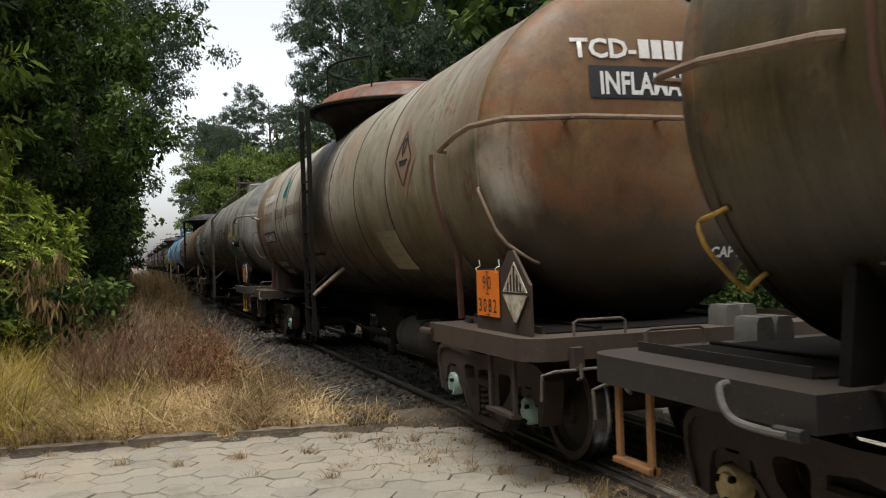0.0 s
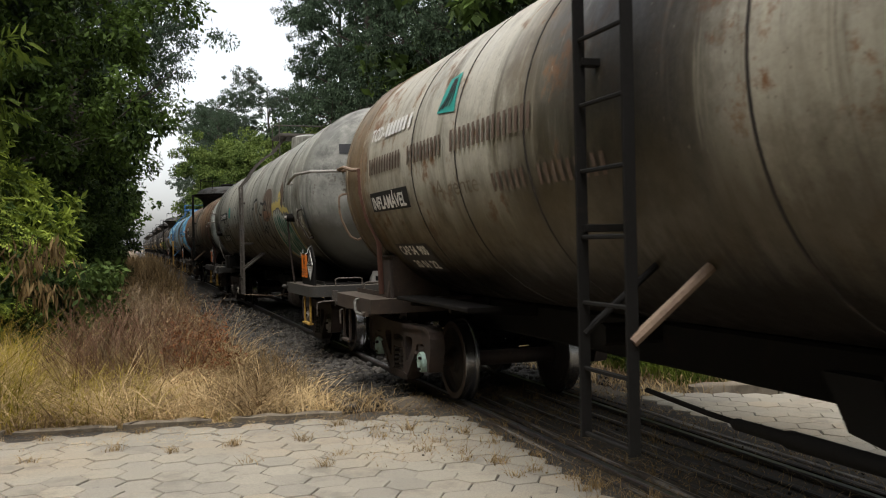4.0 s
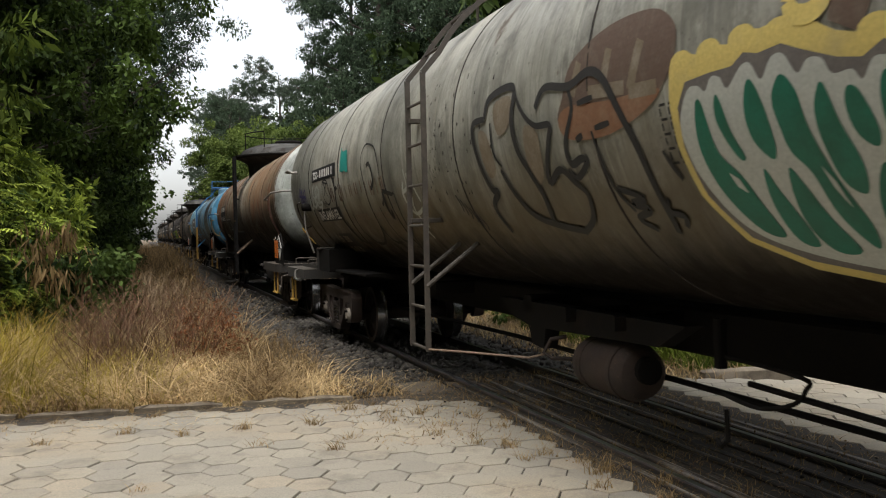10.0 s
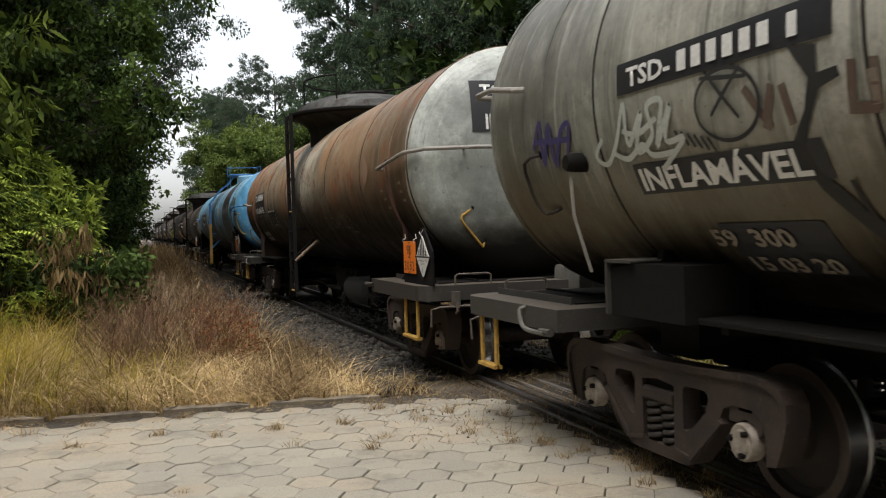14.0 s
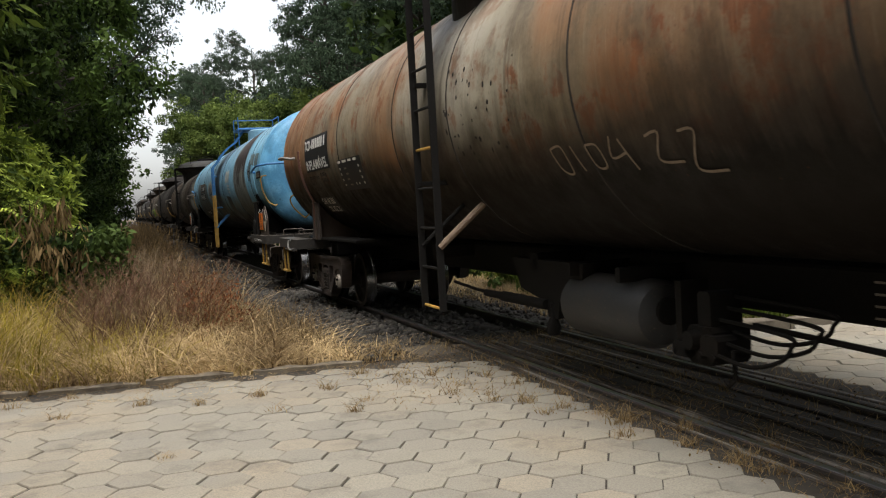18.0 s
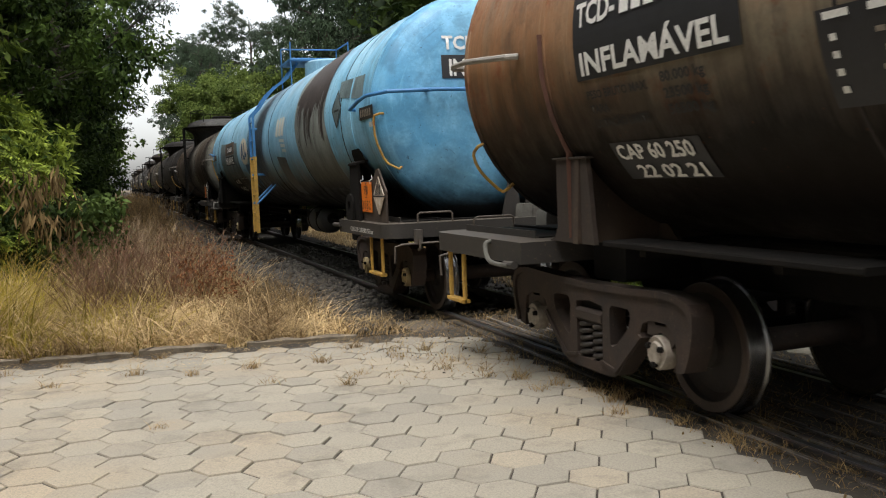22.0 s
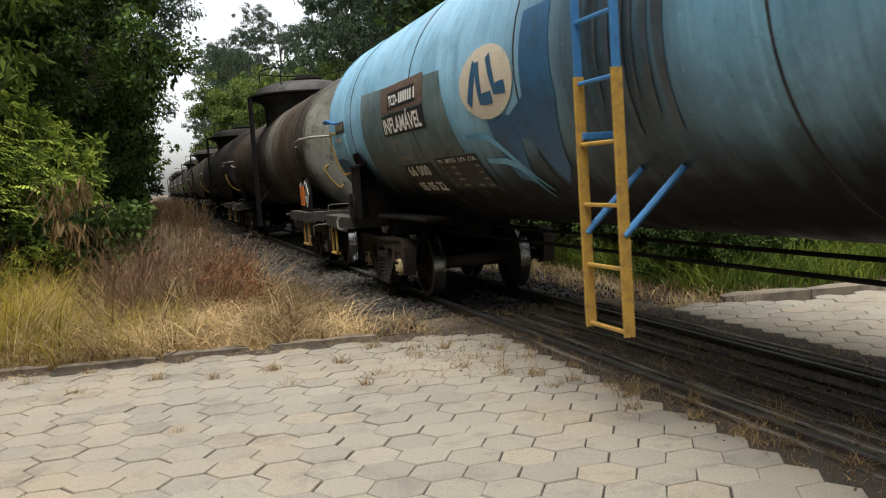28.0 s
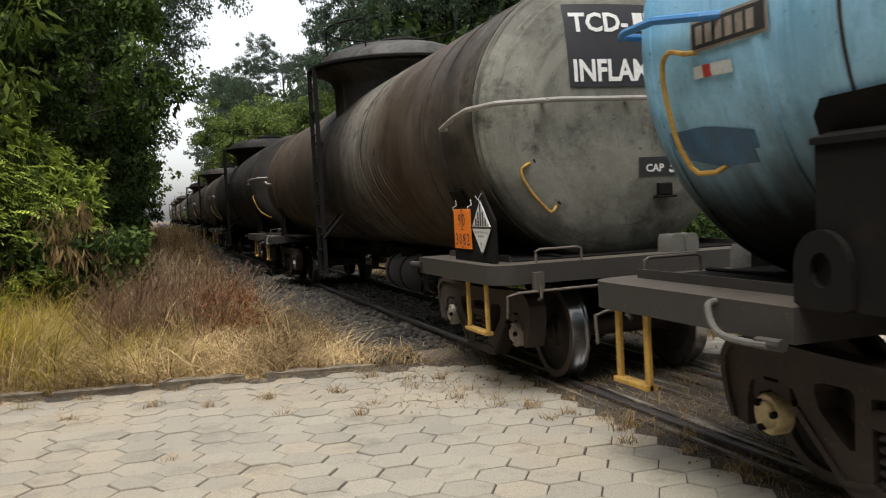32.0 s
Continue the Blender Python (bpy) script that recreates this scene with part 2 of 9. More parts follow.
M = {
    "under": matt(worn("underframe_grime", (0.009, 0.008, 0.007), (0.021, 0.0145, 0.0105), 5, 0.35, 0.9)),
    "grey_sill": worn("grey_sill_paint", (0.038, 0.035, 0.03), (0.06, 0.041, 0.028), 4, 0.3, 0.7, dust=0.4),
    "brown_sill": worn("brown_sill_paint", (0.052, 0.033, 0.021), (0.02, 0.014, 0.01), 3.5, 0.45, 0.75, dust=0.35),
    "black_sill": worn("black_sill_paint", (0.018, 0.016, 0.015), (0.038, 0.028, 0.021), 4, 0.3, 0.55, dust=0.3),
    "dark_sill": worn("dark_sill_paint", (0.03, 0.026, 0.022), (0.055, 0.038, 0.028), 4, 0.25, 0.65, dust=0.4),
    "cast": worn("rusty_cast_steel", (0.04, 0.024, 0.016), (0.014, 0.0105, 0.0085), 5, 0.5, 0.8, 0.0, 0.6, dust=0.2),
    "cast_dark": worn("grimy_cast_steel", (0.03, 0.02, 0.014), (0.065, 0.038, 0.024), 9, 0.35, 0.85, 0.0, 0.5),
    "rim": worn("wheel_rim_steel", (0.08, 0.056, 0.043), (0.035, 0.026, 0.02), 14, 0.4, 0.6, 0.15),
    "tread": plain("bright_wheel_tread", (0.3, 0.295, 0.29), 0.27, 1.0, 0.35),
    "disc": worn("wheel_disc_grime", (0.024, 0.019, 0.016), (0.045, 0.027, 0.019), 8, 0.4, 0.8),
    "spring": worn("spring_steel", (0.03, 0.025, 0.021), (0.08, 0.06, 0.046), 20, 0.35, 0.6, 0.3),
    "striker": worn("dusty_striker_casting", (0.11, 0.105, 0.09), (0.05, 0.042, 0.035), 9, 0.4, 0.8),
    "cap_cream": worn("cream_bearing_cap", (0.5, 0.39, 0.19), (0.2, 0.13, 0.07), 18, 0.45, 0.6),
    "cap_pale": worn("pale_bearing_cap", (0.3, 0.26, 0.21), (0.12, 0.085, 0.06), 16, 0.45, 0.6),
    "cap_green": worn("green_bearing_cap", (0.30, 0.42, 0.36), (0.12, 0.10, 0.08), 14, 0.4, 0.6),
    "yellow": worn("yellow_step_paint", (0.46, 0.27, 0.045), (0.15, 0.085, 0.04), 16, 0.42, 0.7, dust=0.15),
    "rust_step": worn("rusted_orange_step", (0.24, 0.11, 0.035), (0.12, 0.065, 0.035), 16, 0.4, 0.75),
    "blue_rail": worn("blue_ladder_paint", (0.045, 0.19, 0.42), (0.03, 0.07, 0.12), 12, 0.3, 0.55),
    "black_ladder": matt(worn("black_ladder_paint", (0.014, 0.013, 0.012), (0.045, 0.032, 0.025), 12, 0.28, 0.75)),
    "grey_ladder": worn("grey_ladder_paint", (0.062, 0.052, 0.042), (0.11, 0.09, 0.07), 12, 0.4, 0.7),
    "pipe_grey": worn("worn_grey_pipe", (0.27, 0.25, 0.22), (0.12, 0.08, 0.06), 12, 0.35, 0.55),
    "lever": worn("worn_lever_steel", (0.10, 0.08, 0.062), (0.045, 0.034, 0.027), 14, 0.4, 0.6),
    "pipe_brown": worn("rusty_brown_pipe", (0.22, 0.15, 0.10), (0.10, 0.06, 0.04), 12, 0.4, 0.65),
    "gear_box": worn("chipped_pale_gear_paint", (0.3, 0.29, 0.26), (0.07, 0.06, 0.05), 9, 0.4, 0.7),
    "wheel_steel": worn("dark_hand_wheel_steel", (0.075, 0.068, 0.058), (0.2, 0.185, 0.16), 22, 0.3, 0.55),
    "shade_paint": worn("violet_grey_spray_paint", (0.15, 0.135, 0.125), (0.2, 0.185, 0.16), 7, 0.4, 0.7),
    "oil_film": worn("thin_oil_film", (0.05, 0.06, 0.066), (0.09, 0.125, 0.15), 5, 0.45, 0.5),
    "oil_brown": worn("dried_brown_oil", (0.042, 0.033, 0.03), (0.075, 0.058, 0.052), 6, 0.45, 0.6),
    # Its low tone repeats the painted underside shade of the blue tank.
    "dirty_field": tank_paint("olive_grey_field_paint", (0.15, 0.165, 0.15), (0.22, 0.24, 0.222), (0.07, 0.06, 0.045), 0.15, 0.6, 0, 0, 0.5, 17.0, (0.05, 0.058, 0.058), 1.55, (), 0.45, 1.66),
    "slogan_red": worn("washed_out_red_lettering", (0.19, 0.125, 0.085), (0.25, 0.215, 0.165), 18, 0.55, 0.75),
    "orange": worn("orange_hazard_paint", (0.78, 0.19, 0.012), (0.55, 0.13, 0.015), 7, 0.3, 0.6),
    "black": plain("black_sign_paint", (0.018, 0.018, 0.02), 0.6),
    "white": worn("white_sign_paint", (0.74, 0.73, 0.69), (0.5, 0.46, 0.4), 8, 0.3, 0.65),
    "placard": worn("weathered_placard_white", (0.62, 0.61, 0.57), (0.3, 0.22, 0.15), 16, 0.24, 0.6),
    "rusty_placard": worn("rust_eaten_placard", (0.55, 0.5, 0.4), (0.17, 0.075, 0.03), 14, 0.5, 0.75),
    "chalk": worn("faint_chalk", (0.27, 0.21, 0.155), (0.2, 0.14, 0.095), 30, 0.45, 0.9),
    "ghost": worn("faded_letter_paint", (0.19, 0.15, 0.10), (0.29, 0.255, 0.195), 8, 0.45, 0.7),
    "ghost_red": worn("faded_red_letter_paint", (0.12, 0.078, 0.056), (0.17, 0.135, 0.10), 8, 0.4, 0.7),
    "soot": worn("black_line_paint", (0.022, 0.021, 0.019), (0.045, 0.042, 0.04), 8, 0.3, 0.8),
    "teal": worn("teal_paint", (0.02, 0.30, 0.25), (0.1, 0.28, 0.22), 9, 0.35, 0.6),
    "green_paint": worn("spray_green_paint", (0.012, 0.16, 0.1), (0.015, 0.1, 0.055), 4, 0.45, 0.6),
    "yellow_paint": worn("spray_yellow_paint", (0.66, 0.52, 0.16), (0.48, 0.39, 0.17), 6, 0.4, 0.65),
    "pale_paint": worn("spray_white_paint", (0.5, 0.52, 0.47), (0.4, 0.41, 0.37), 6, 0.3, 0.65),
    "orange_paint": worn("faded_orange_spray", (0.24, 0.12, 0.065), (0.3, 0.2, 0.13), 6, 0.4, 0.7),
    "violet": worn("spray_violet_paint", (0.05, 0.04, 0.14), (0.06, 0.05, 0.09), 6, 0.4, 0.7),
    # Low tone: falling light and dirt, both painted into the patch.
    "grey_patch": tank_paint("grey_touch_up_paint", (0.10, 0.145, 0.152), (0.155, 0.205, 0.212), (0.05, 0.05, 0.045), 0.12, 0.3, 0, 0, 0.45, 31.0, (0.035, 0.036, 0.032), 1.55, (), 0.5, 1.7),
    "blue_dark": worn("dark_blue_paint", (0.032, 0.125, 0.25), (0.035, 0.07, 0.11), 5, 0.5, 0.55),
    "cream": worn("cream_disc_paint", (0.62, 0.55, 0.42), (0.45, 0.40, 0.31), 6, 0.35, 0.6),
    "red": plain("red_reflector", (0.42, 0.04, 0.03), 0.4),
    "rail_top": worn("polished_rail_head", (0.33, 0.33, 0.35), (0.16, 0.13, 0.11), 9, 0.35, 0.3, 0.9, 0.1),
    "rail": worn("rusty_rail_steel", (0.045, 0.038, 0.034), (0.09, 0.06, 0.042), 9, 0.4, 0.7, 0.2),
    "sleeper": worn("old_timber_sleeper", (0.085, 0.072, 0.062), (0.15, 0.135, 0.12), 5, 0.35, 0.9, 0.0, 0.6),
    "kerb": worn("weathered_kerb_stone", (0.2, 0.165, 0.12), (0.06, 0.047, 0.033), 6, 0.4, 0.9, 0.0, 0.8),
    "primer": worn("faded_primer_paint", (0.27, 0.165, 0.10), (0.22, 0.16, 0.11), 5, 0.45, 0.7),
    "old_table": worn("yellowed_table_paint", (0.29, 0.265, 0.19), (0.2, 0.165, 0.105), 9, 0.48, 0.7),
    "tuft": leaf_paint("withered_tuft", (0.13, 0.085, 0.04), (0.42, 0.3, 0.15), 0.2, 0.8),
    "seam": worn("grimy_weld_seam", (0.018, 0.014, 0.011), (0.055, 0.037, 0.026), 9, 0.4, 0.85),
    "reservoir": worn("dusty_reservoir_paint", (0.026, 0.026, 0.026), (0.05, 0.038, 0.03), 4, 0.35, 0.6, dust=0.25),
    "strap": worn("rust_red_steel", (0.10, 0.042, 0.026), (0.05, 0.03, 0.022), 9, 0.4, 0.8),
    "bark": worn("grey_brown_bark", (0.07, 0.055, 0.042), (0.13, 0.115, 0.095), 9, 0.4, 0.95, 0.0, 0.7),
}


def filler_rail_paint():
    """Old rails laid in the crossing: black oily sides, worn grey streaks that run along the head."""
    m, n, l, b = shader("worn_filler_rail", 0.5, 0.35)
    co = n.new("ShaderNodeTexCoord").outputs["Object"]
    long_ = noise_at(n, l, co, 1.0, 6, stretch=(16.0, 0.7, 16.0), rough=0.65)
    fine = noise_at(n, l, co, 34, 4)
    c = blend(n, l, ramp(n, l, long_, 0.42, 0.6), (0.024, 0.02, 0.017), (0.1, 0.082, 0.064))
    c = blend(n, l, ramp(n, l, long_, 0.53, 0.63, 0.0, 0.9), c, (0.34, 0.32, 0.29))
    c = blend(n, l, ramp(n, l, fine, 0.45, 0.7, 0.0, 0.5), c, (0.025, 0.02, 0.016))
    l.new(c, b.inputs["Base Color"])
    l.new(ramp(n, l, long_, 0.45, 0.65, 0.75, 0.38), b.inputs["Roughness"])
    bumped(n, l, b, fine, 0.4, 0.004)
    return m


M["old_rail"] = filler_rail_paint()


# ---- mesh building ----
class Build:
    """Collects faces and turns them into one mesh."""

    def __init__(self):
        self.v, self.f = [], []

    def add(self, verts, faces):
        k = len(self.v)
        self.v += [tuple(p) for p in verts]
        self.f += [tuple(i + k for i in f) for f in faces]
        return self

    def prism(self, outline, a, b, axis="x"):
        """A closed outline (two coordinates) pushed from a to b along an axis."""
        n = len(outline)
        put = {"x": lambda p, h: (h, p[0], p[1]), "y": lambda p, h: (p[0], h, p[1]), "z": lambda p, h: (p[0], p[1], h)}[axis]
        v = [put(p, a) for p in outline] + [put(p, b) for p in outline]
        f = [(i, (i + 1) % n, n + (i + 1) % n, n + i) for i in range(n)]
        return self.add(v, f + [tuple(range(n))[::-1], tuple(range(n, 2 * n))])

    def box(self, x0, x1, y0, y1, z0, z1, c=0.008):
        """A box with its long edges chamfered."""
        d = (x1 - x0, y1 - y0, z1 - z0)
        k = max(range(3), key=lambda i: d[i])
        c = min(c, 0.3 * min(d))
        (a0, a1), (b0, b1) = [((x0, x1), (y0, y1), (z0, z1))[i] for i in range(3) if i != k]
        o = [(a0 + c, b0), (a1 - c, b0), (a1, b0 + c), (a1, b1 - c), (a1 - c, b1), (a0 + c, b1), (a0, b1 - c), (a0, b0 + c)]
        return self.prism(o, *((x0, x1), (y0, y1), (z0, z1))[k], "xyz"[k])

    def tube(self, path, r, sides=8, flat=1.0, caps=True):
        """A round bar along a path; r may be a list."""
        path = [Vector(p) for p in path]
        k, n = len(path), sides
        rs = r if isinstance(r, (list, tuple)) else [r] * k
        v, f = [], []
        up = None
        for i, p in enumerate(path):
            d = (path[min(i + 1, k - 1)] - path[max(i - 1, 0)]).normalized()
            if up is None:
                up = Vector((0, 0, 1)) if abs(d.z) < 0.9 else Vector((0, 1, 0))
            side = d.cross(up).normalized()
            up = side.cross(d).normalized()
            for j in range(n):
                a = 2 * math.pi * j / n
                v.append(p + side * (rs[i] * math.cos(a)) + up * (rs[i] * flat * math.sin(a)))
        for i in range(k - 1):
            for j in range(n):
                f.append((i * n + j, i * n + (j + 1) % n, (i + 1) * n + (j + 1) % n, (i + 1) * n + j))
        if caps:
            f += [tuple(range(n))[::-1], tuple(range((k - 1) * n, k * n))]
        return self.add(v, f)

    def lathe(self, profile, centre=(0, 0, 0), axis="x", sides=32, closed=False):
        """A profile of (along, radius) turned round an axis."""
        v, f, n, k = [], [], sides, len(profile)
        for a, r in profile:
            for j in range(n):
                w = 2 * math.pi * j / n
                c, s = r * math.cos(w), r * math.sin(w)
                q = {"x": (a, c, s), "y": (s, a, c), "z": (c, s, a)}[axis]
                v.append((centre[0] + q[0], centre[1] + q[1], centre[2] + q[2]))
        for i in range(k if closed else k - 1):
            i2 = (i + 1) % k
            for j in range(n):
                f.append((i * n + j, i * n + (j + 1) % n, i2 * n + (j + 1) % n, i2 * n + j))
        if not closed:
            if profile[0][1] > 1e-5:
                f.append(tuple(range(n))[::-1])
            if profile[-1][1] > 1e-5:
                f.append(tuple(range((k - 1) * n, k * n)))
        return self.add(v, f)

    def mesh(self, name, mat, smooth=None):
        me = bpy.data.meshes.new(name)
        me.from_pydata(self.v, [], self.f)
        bm = bmesh.new()
        bm.from_mesh(me)
        bmesh.ops.recalc_face_normals(bm, faces=bm.faces)
        if smooth:
            for face in bm.faces:
                face.smooth = True
            for e in bm.edges:
                if len(e.link_faces) == 2 and e.calc_face_angle(0) > radians(smooth):
                    e.smooth = False
        bm.to_mesh(me)
        bm.free()
        me.materials.append(mat)
        return me


def part(name, build, mat, parent, label="", smooth=35):
    """One mesh object under a thing or part, from a Build or a ready mesh."""
    me = build.mesh(name, mat, smooth) if isinstance(build, Build) else build
    ob = new(name, me)
    ob.parent = parent
    if label:
        tagged(ob, label)
    return ob


def quick_mesh(name, verts, faces, mat):
    """A large mesh from arrays of quads."""
    me = bpy.data.meshes.new(name)
    verts, faces = np.asarray(verts, np.float32), np.asarray(faces, np.int32)
    me.vertices.add(len(verts))
    me.vertices.foreach_set("co", verts.ravel())
    k = faces.shape[1]
    me.loops.add(faces.size)
    me.loops.foreach_set("vertex_index", faces.ravel())
    me.polygons.add(len(faces))
    me.polygons.foreach_set("loop_start", np.arange(0, faces.size, k, dtype=np.int32))
    me.update(calc_edges=True)
    me.validate()
    me.materials.append(mat)
    return me

# ---- ground ----
def ground_paint():
    m, n, l, b = shader("dry_earth", 0.95)
    co = n.new("ShaderNodeTexCoord").outputs["Object"]
    a = noise_at(n, l, co, 0.35, 6)
    f = noise_at(n, l, co, 14, 6, rough=0.7)
    c = blend(n, l, ramp(n, l, a, 0.35, 0.65), (0.10, 0.07, 0.038), (0.06, 0.048, 0.026))
    c = blend(n, l, ramp(n, l, f, 0.35, 0.7, 0, 0.7), c, (0.18, 0.13, 0.065))
    l.new(c, b.inputs["Base Color"])
    bumped(n, l, b, f, 0.6, 0.03)
    return m


def ballast_paint(name, a, c):
    m, n, l, b = shader(name, 0.95)
    co = n.new("ShaderNodeTexCoord").outputs["Object"]
    v = n.new("ShaderNodeTexVoronoi")
    v.inputs["Scale"].default_value = 19
    l.new(co, v.inputs["Vector"])
    g = noise_at(n, l, co, 30, 4)
    col = blend(n, l, v.outputs["Color"], a, c)
    col = blend(n, l, ramp(n, l, g, 0.4, 0.7, 0, 0.6), col, tuple(q * 0.4 for q in a))
    l.new(col, b.inputs["Base Color"])
    bumped(n, l, b, v.outputs["Distance"], 0.9, 0.04)
    return m


def stone_paint(name, dark, light, rough=0.9):
    m, n, l, b = shader(name, rough)
    geo = n.new("ShaderNodeNewGeometry")
    co = n.new("ShaderNodeTexCoord").outputs["Object"]
    g = noise_at(n, l, co, 45, 4)
    c = blend(n, l, geo.outputs["Random Per Island"], dark, light)
    c = blend(n, l, ramp(n, l, g, 0.35, 0.7, 0, 0.45), c, tuple(q * 0.5 for q in dark))
    l.new(c, b.inputs["Base Color"])
    bumped(n, l, b, g, 0.4, 0.006)
    return m


M["earth"] = ground_paint()
M["ballast"] = ballast_paint("dark_ballast", (0.014, 0.012, 0.0095), (0.045, 0.038, 0.03))
M["stones"] = stone_paint("ballast_stones", (0.016, 0.0135, 0.011), (0.088, 0.078, 0.064))
M["cinder"] = worn("sooty_crossing_fill", (0.035, 0.028, 0.022), (0.17, 0.13, 0.09), 3.2, 0.4, 0.95, 0.0, 0.8, 30)
M["sand"] = worn("sandy_joint_fill", (0.042, 0.034, 0.025), (0.15, 0.12, 0.085), 2.2, 0.3, 0.95, 0.0, 0.6, 40)

g = Build()
xs = [-900, -200, -60, -20, -8, 0, 8, 20, 60, 200, 900]
gv = [(x, y, -0.12 if abs(x) < 30 and abs(y) < 30 else -0.15) for y in xs for x in xs]
gf = [(j * 11 + i, j * 11 + i + 1, j * 11 + i + 12, j * 11 + i + 11) for j in range(10) for i in range(10)]
tagged(new("ground", g.add(gv, gf).mesh("ground", M["earth"])), "dry brown earth with scattered straw and dust", "ground", kind="structure")


def in_track(ob):
    ob.matrix_world = TRACK.copy()
    return ob


# ballast bed beyond the crossing, and the sooty fill between the rails on it
b = Build().prism([(1.45, -0.14), (1.75, -0.09), (2.6, -0.075), (4.6, -0.075), (5.3, -0.1), (5.7, -0.14), (5.7, -0.3), (1.45, -0.3)], 8.6, 400, "y")
in_track(tagged(new("ballast_bed", b.mesh("ballast_bed", M["ballast"])), "dark grey crushed stone ballast under the rails", "ballast", kind="structure"))
b = Build().prism([(2.86, -0.1), (2.9, -0.011), (4.48, -0.011), (4.52, -0.1)], -60, 8.62, "y")
in_track(tagged(new("crossing_fill", b.mesh("crossing_fill", M["cinder"])), "black oily dirt packed between crossing rails", "ground", kind="structure"))


M["shoulder"] = worn("dusty_shoulder_earth", (0.11, 0.088, 0.062), (0.055, 0.044, 0.032), 3.2, 0.42, 0.95, 0.0, 0.8, 25)
for lab, outline in (("dusty earth between the pavers and the first rail", [(2.4, -0.1), (2.42, -0.013), (2.7, -0.01), (2.88, -0.016), (2.91, -0.1)]), ("dusty earth beside the far rail", [(4.45, -0.1), (4.48, -0.014), (4.78, -0.012), (4.82, -0.1)])):
    in_track(tagged(new("dirt_shoulder", Build().prism(outline, -60, 8.8, "y").mesh("dirt_shoulder", M["shoulder"])), lab, "ground", kind="structure"))


def rail_outline(n, top, h=0.135, w=0.062):
    f = 0.055
    return [(n - f, top - h), (n + f, top - h), (n + f, top - h + 0.012), (n + 0.009, top - h + 0.03), (n + 0.009, top - 0.045), (n + w / 2, top - 0.034),
            (n + w / 2, top - 0.008), (n + w / 2 - 0.01, top - 0.001), (n - w / 2 + 0.01, top - 0.001), (n - w / 2, top - 0.008), (n - w / 2, top - 0.034), (n - 0.009, top - 0.045), (n - 0.009, top - h + 0.03), (n - f, top - h + 0.012)]


for n_, lab in ((NEAR_RAIL, "running rail with a bright worn head"), (FAR_RAIL, "running rail with a bright worn head")):
    r = tagged(new("rail", Build().prism(rail_outline(n_, 0.03), -60, 400, "y").mesh("rail", M["rail"])), lab, "rail", "running rails")
    in_track(r)
    part("rail_head", Build().box(n_ - 0.021, n_ + 0.021, -60, 400, 0.0285, 0.0325, 0.001), M["rail_top"], r, "polished running surface")
rng = random.Random(4)
for n_, top in ((2.945, 0.006), (3.19, 0.016), (3.335, 0.002), (3.54, 0.012), (3.715, -0.002), (3.885, 0.013), (4.255, 0.016), (4.40, 0.002)):
    e = 8.5 + rng.uniform(-0.25, 0.5)
    r = tagged(new("crossing_rail", Build().prism(rail_outline(n_, top, 0.12, 0.068), -14, e, "y").mesh("crossing_rail", M["old_rail"])),
               "old rusty rail laid as crossing filler", "rail", "filler rails of the crossing")
    in_track(r)

# sleepers
sl = Build().box(CENTRE - 0.98, CENTRE + 0.98, -0.11, 0.11, -0.22, -0.082, 0.012).mesh("sleeper", M["sleeper"], 30)
for i in range(150):
    o = new("sleeper", sl)
    o.matrix_world = TRACK @ pose(rng.uniform(-0.05, 0.05), 9.2 + i * 0.6, rng.uniform(-0.006, 0.006), 0, 0, rng.uniform(-1, 1))
    tagged(o, "weathered timber sleeper half sunk in ballast", "sleeper", "sleepers under the rails")

# kerb stones along the pavement's edge
rng = random.Random(7)
kerb_pts = [(-5.6, 7.42), (-4.55, 7.55), (-3.5, 7.72), (-2.62, 7.86), (-1.72, 8.06), (-0.72, 8.27)]


def kerb_stone(p, q, w=0.085, h=0.085):
    d = Vector((q[0] - p[0], q[1] - p[1], 0))
    ln = d.length
    k = 7
    v, f = [], []
    for i in range(k):
        u = -ln / 2 + 0.015 + (ln - 0.03) * i / (k - 1)
        jit = [rng.uniform(-0.012, 0.012) for _ in range(6)]
        e = 0.02 if i in (0, k - 1) else 0.0
        ring = [(-w / 2, -0.1), (w / 2, -0.1), (w / 2, h * 0.45), (w / 2 - 0.03 - e, h * 0.62 + jit[0] - e), (-w / 2 + 0.03 + e, h * 0.6 + jit[1] - e), (-w / 2 + jit[2], h * 0.4)]
        v += [(u, a + jit[3], b_) for a, b_ in ring]
    for i in range(k - 1):
        for j in range(6):
            f.append((i * 6 + j, i * 6 + (j + 1) % 6, (i + 1) * 6 + (j + 1) % 6, (i + 1) * 6 + j))
    f += [tuple(range(6))[::-1], tuple(range((k - 1) * 6, k * 6))]
    ob = new("kerb_stone", Build().add(v, f).mesh("kerb_stone", M["kerb"], 40))
    ob.matrix_world = pose((p[0] + q[0]) / 2, (p[1] + q[1]) / 2, 0, 0, rng.uniform(-1, 1), math.degrees(math.atan2(d.y, d.x)))
    return tagged(ob, "low rounded concrete kerb stone, worn and dirty", "kerb", "kerb stones along the dry grass")


for k, (p, q) in enumerate(zip(kerb_pts, kerb_pts[1:])):
    cut = (0.0, 0.05, 0.02, 0.16, 0.0)[k]
    kerb_stone(p, (q[0] + cut * (p[0] - q[0]), q[1] + cut * (p[1] - q[1]) + (0.02 if k % 2 else -0.01)), 0.065, 0.08 - 0.012 * (k % 3))
far_pts = [at_track(s, n) for s, n in ((7.75, 5.35), (7.62, 6.3), (7.35, 7.25), (7.1, 8.3), (6.9, 9.4))]
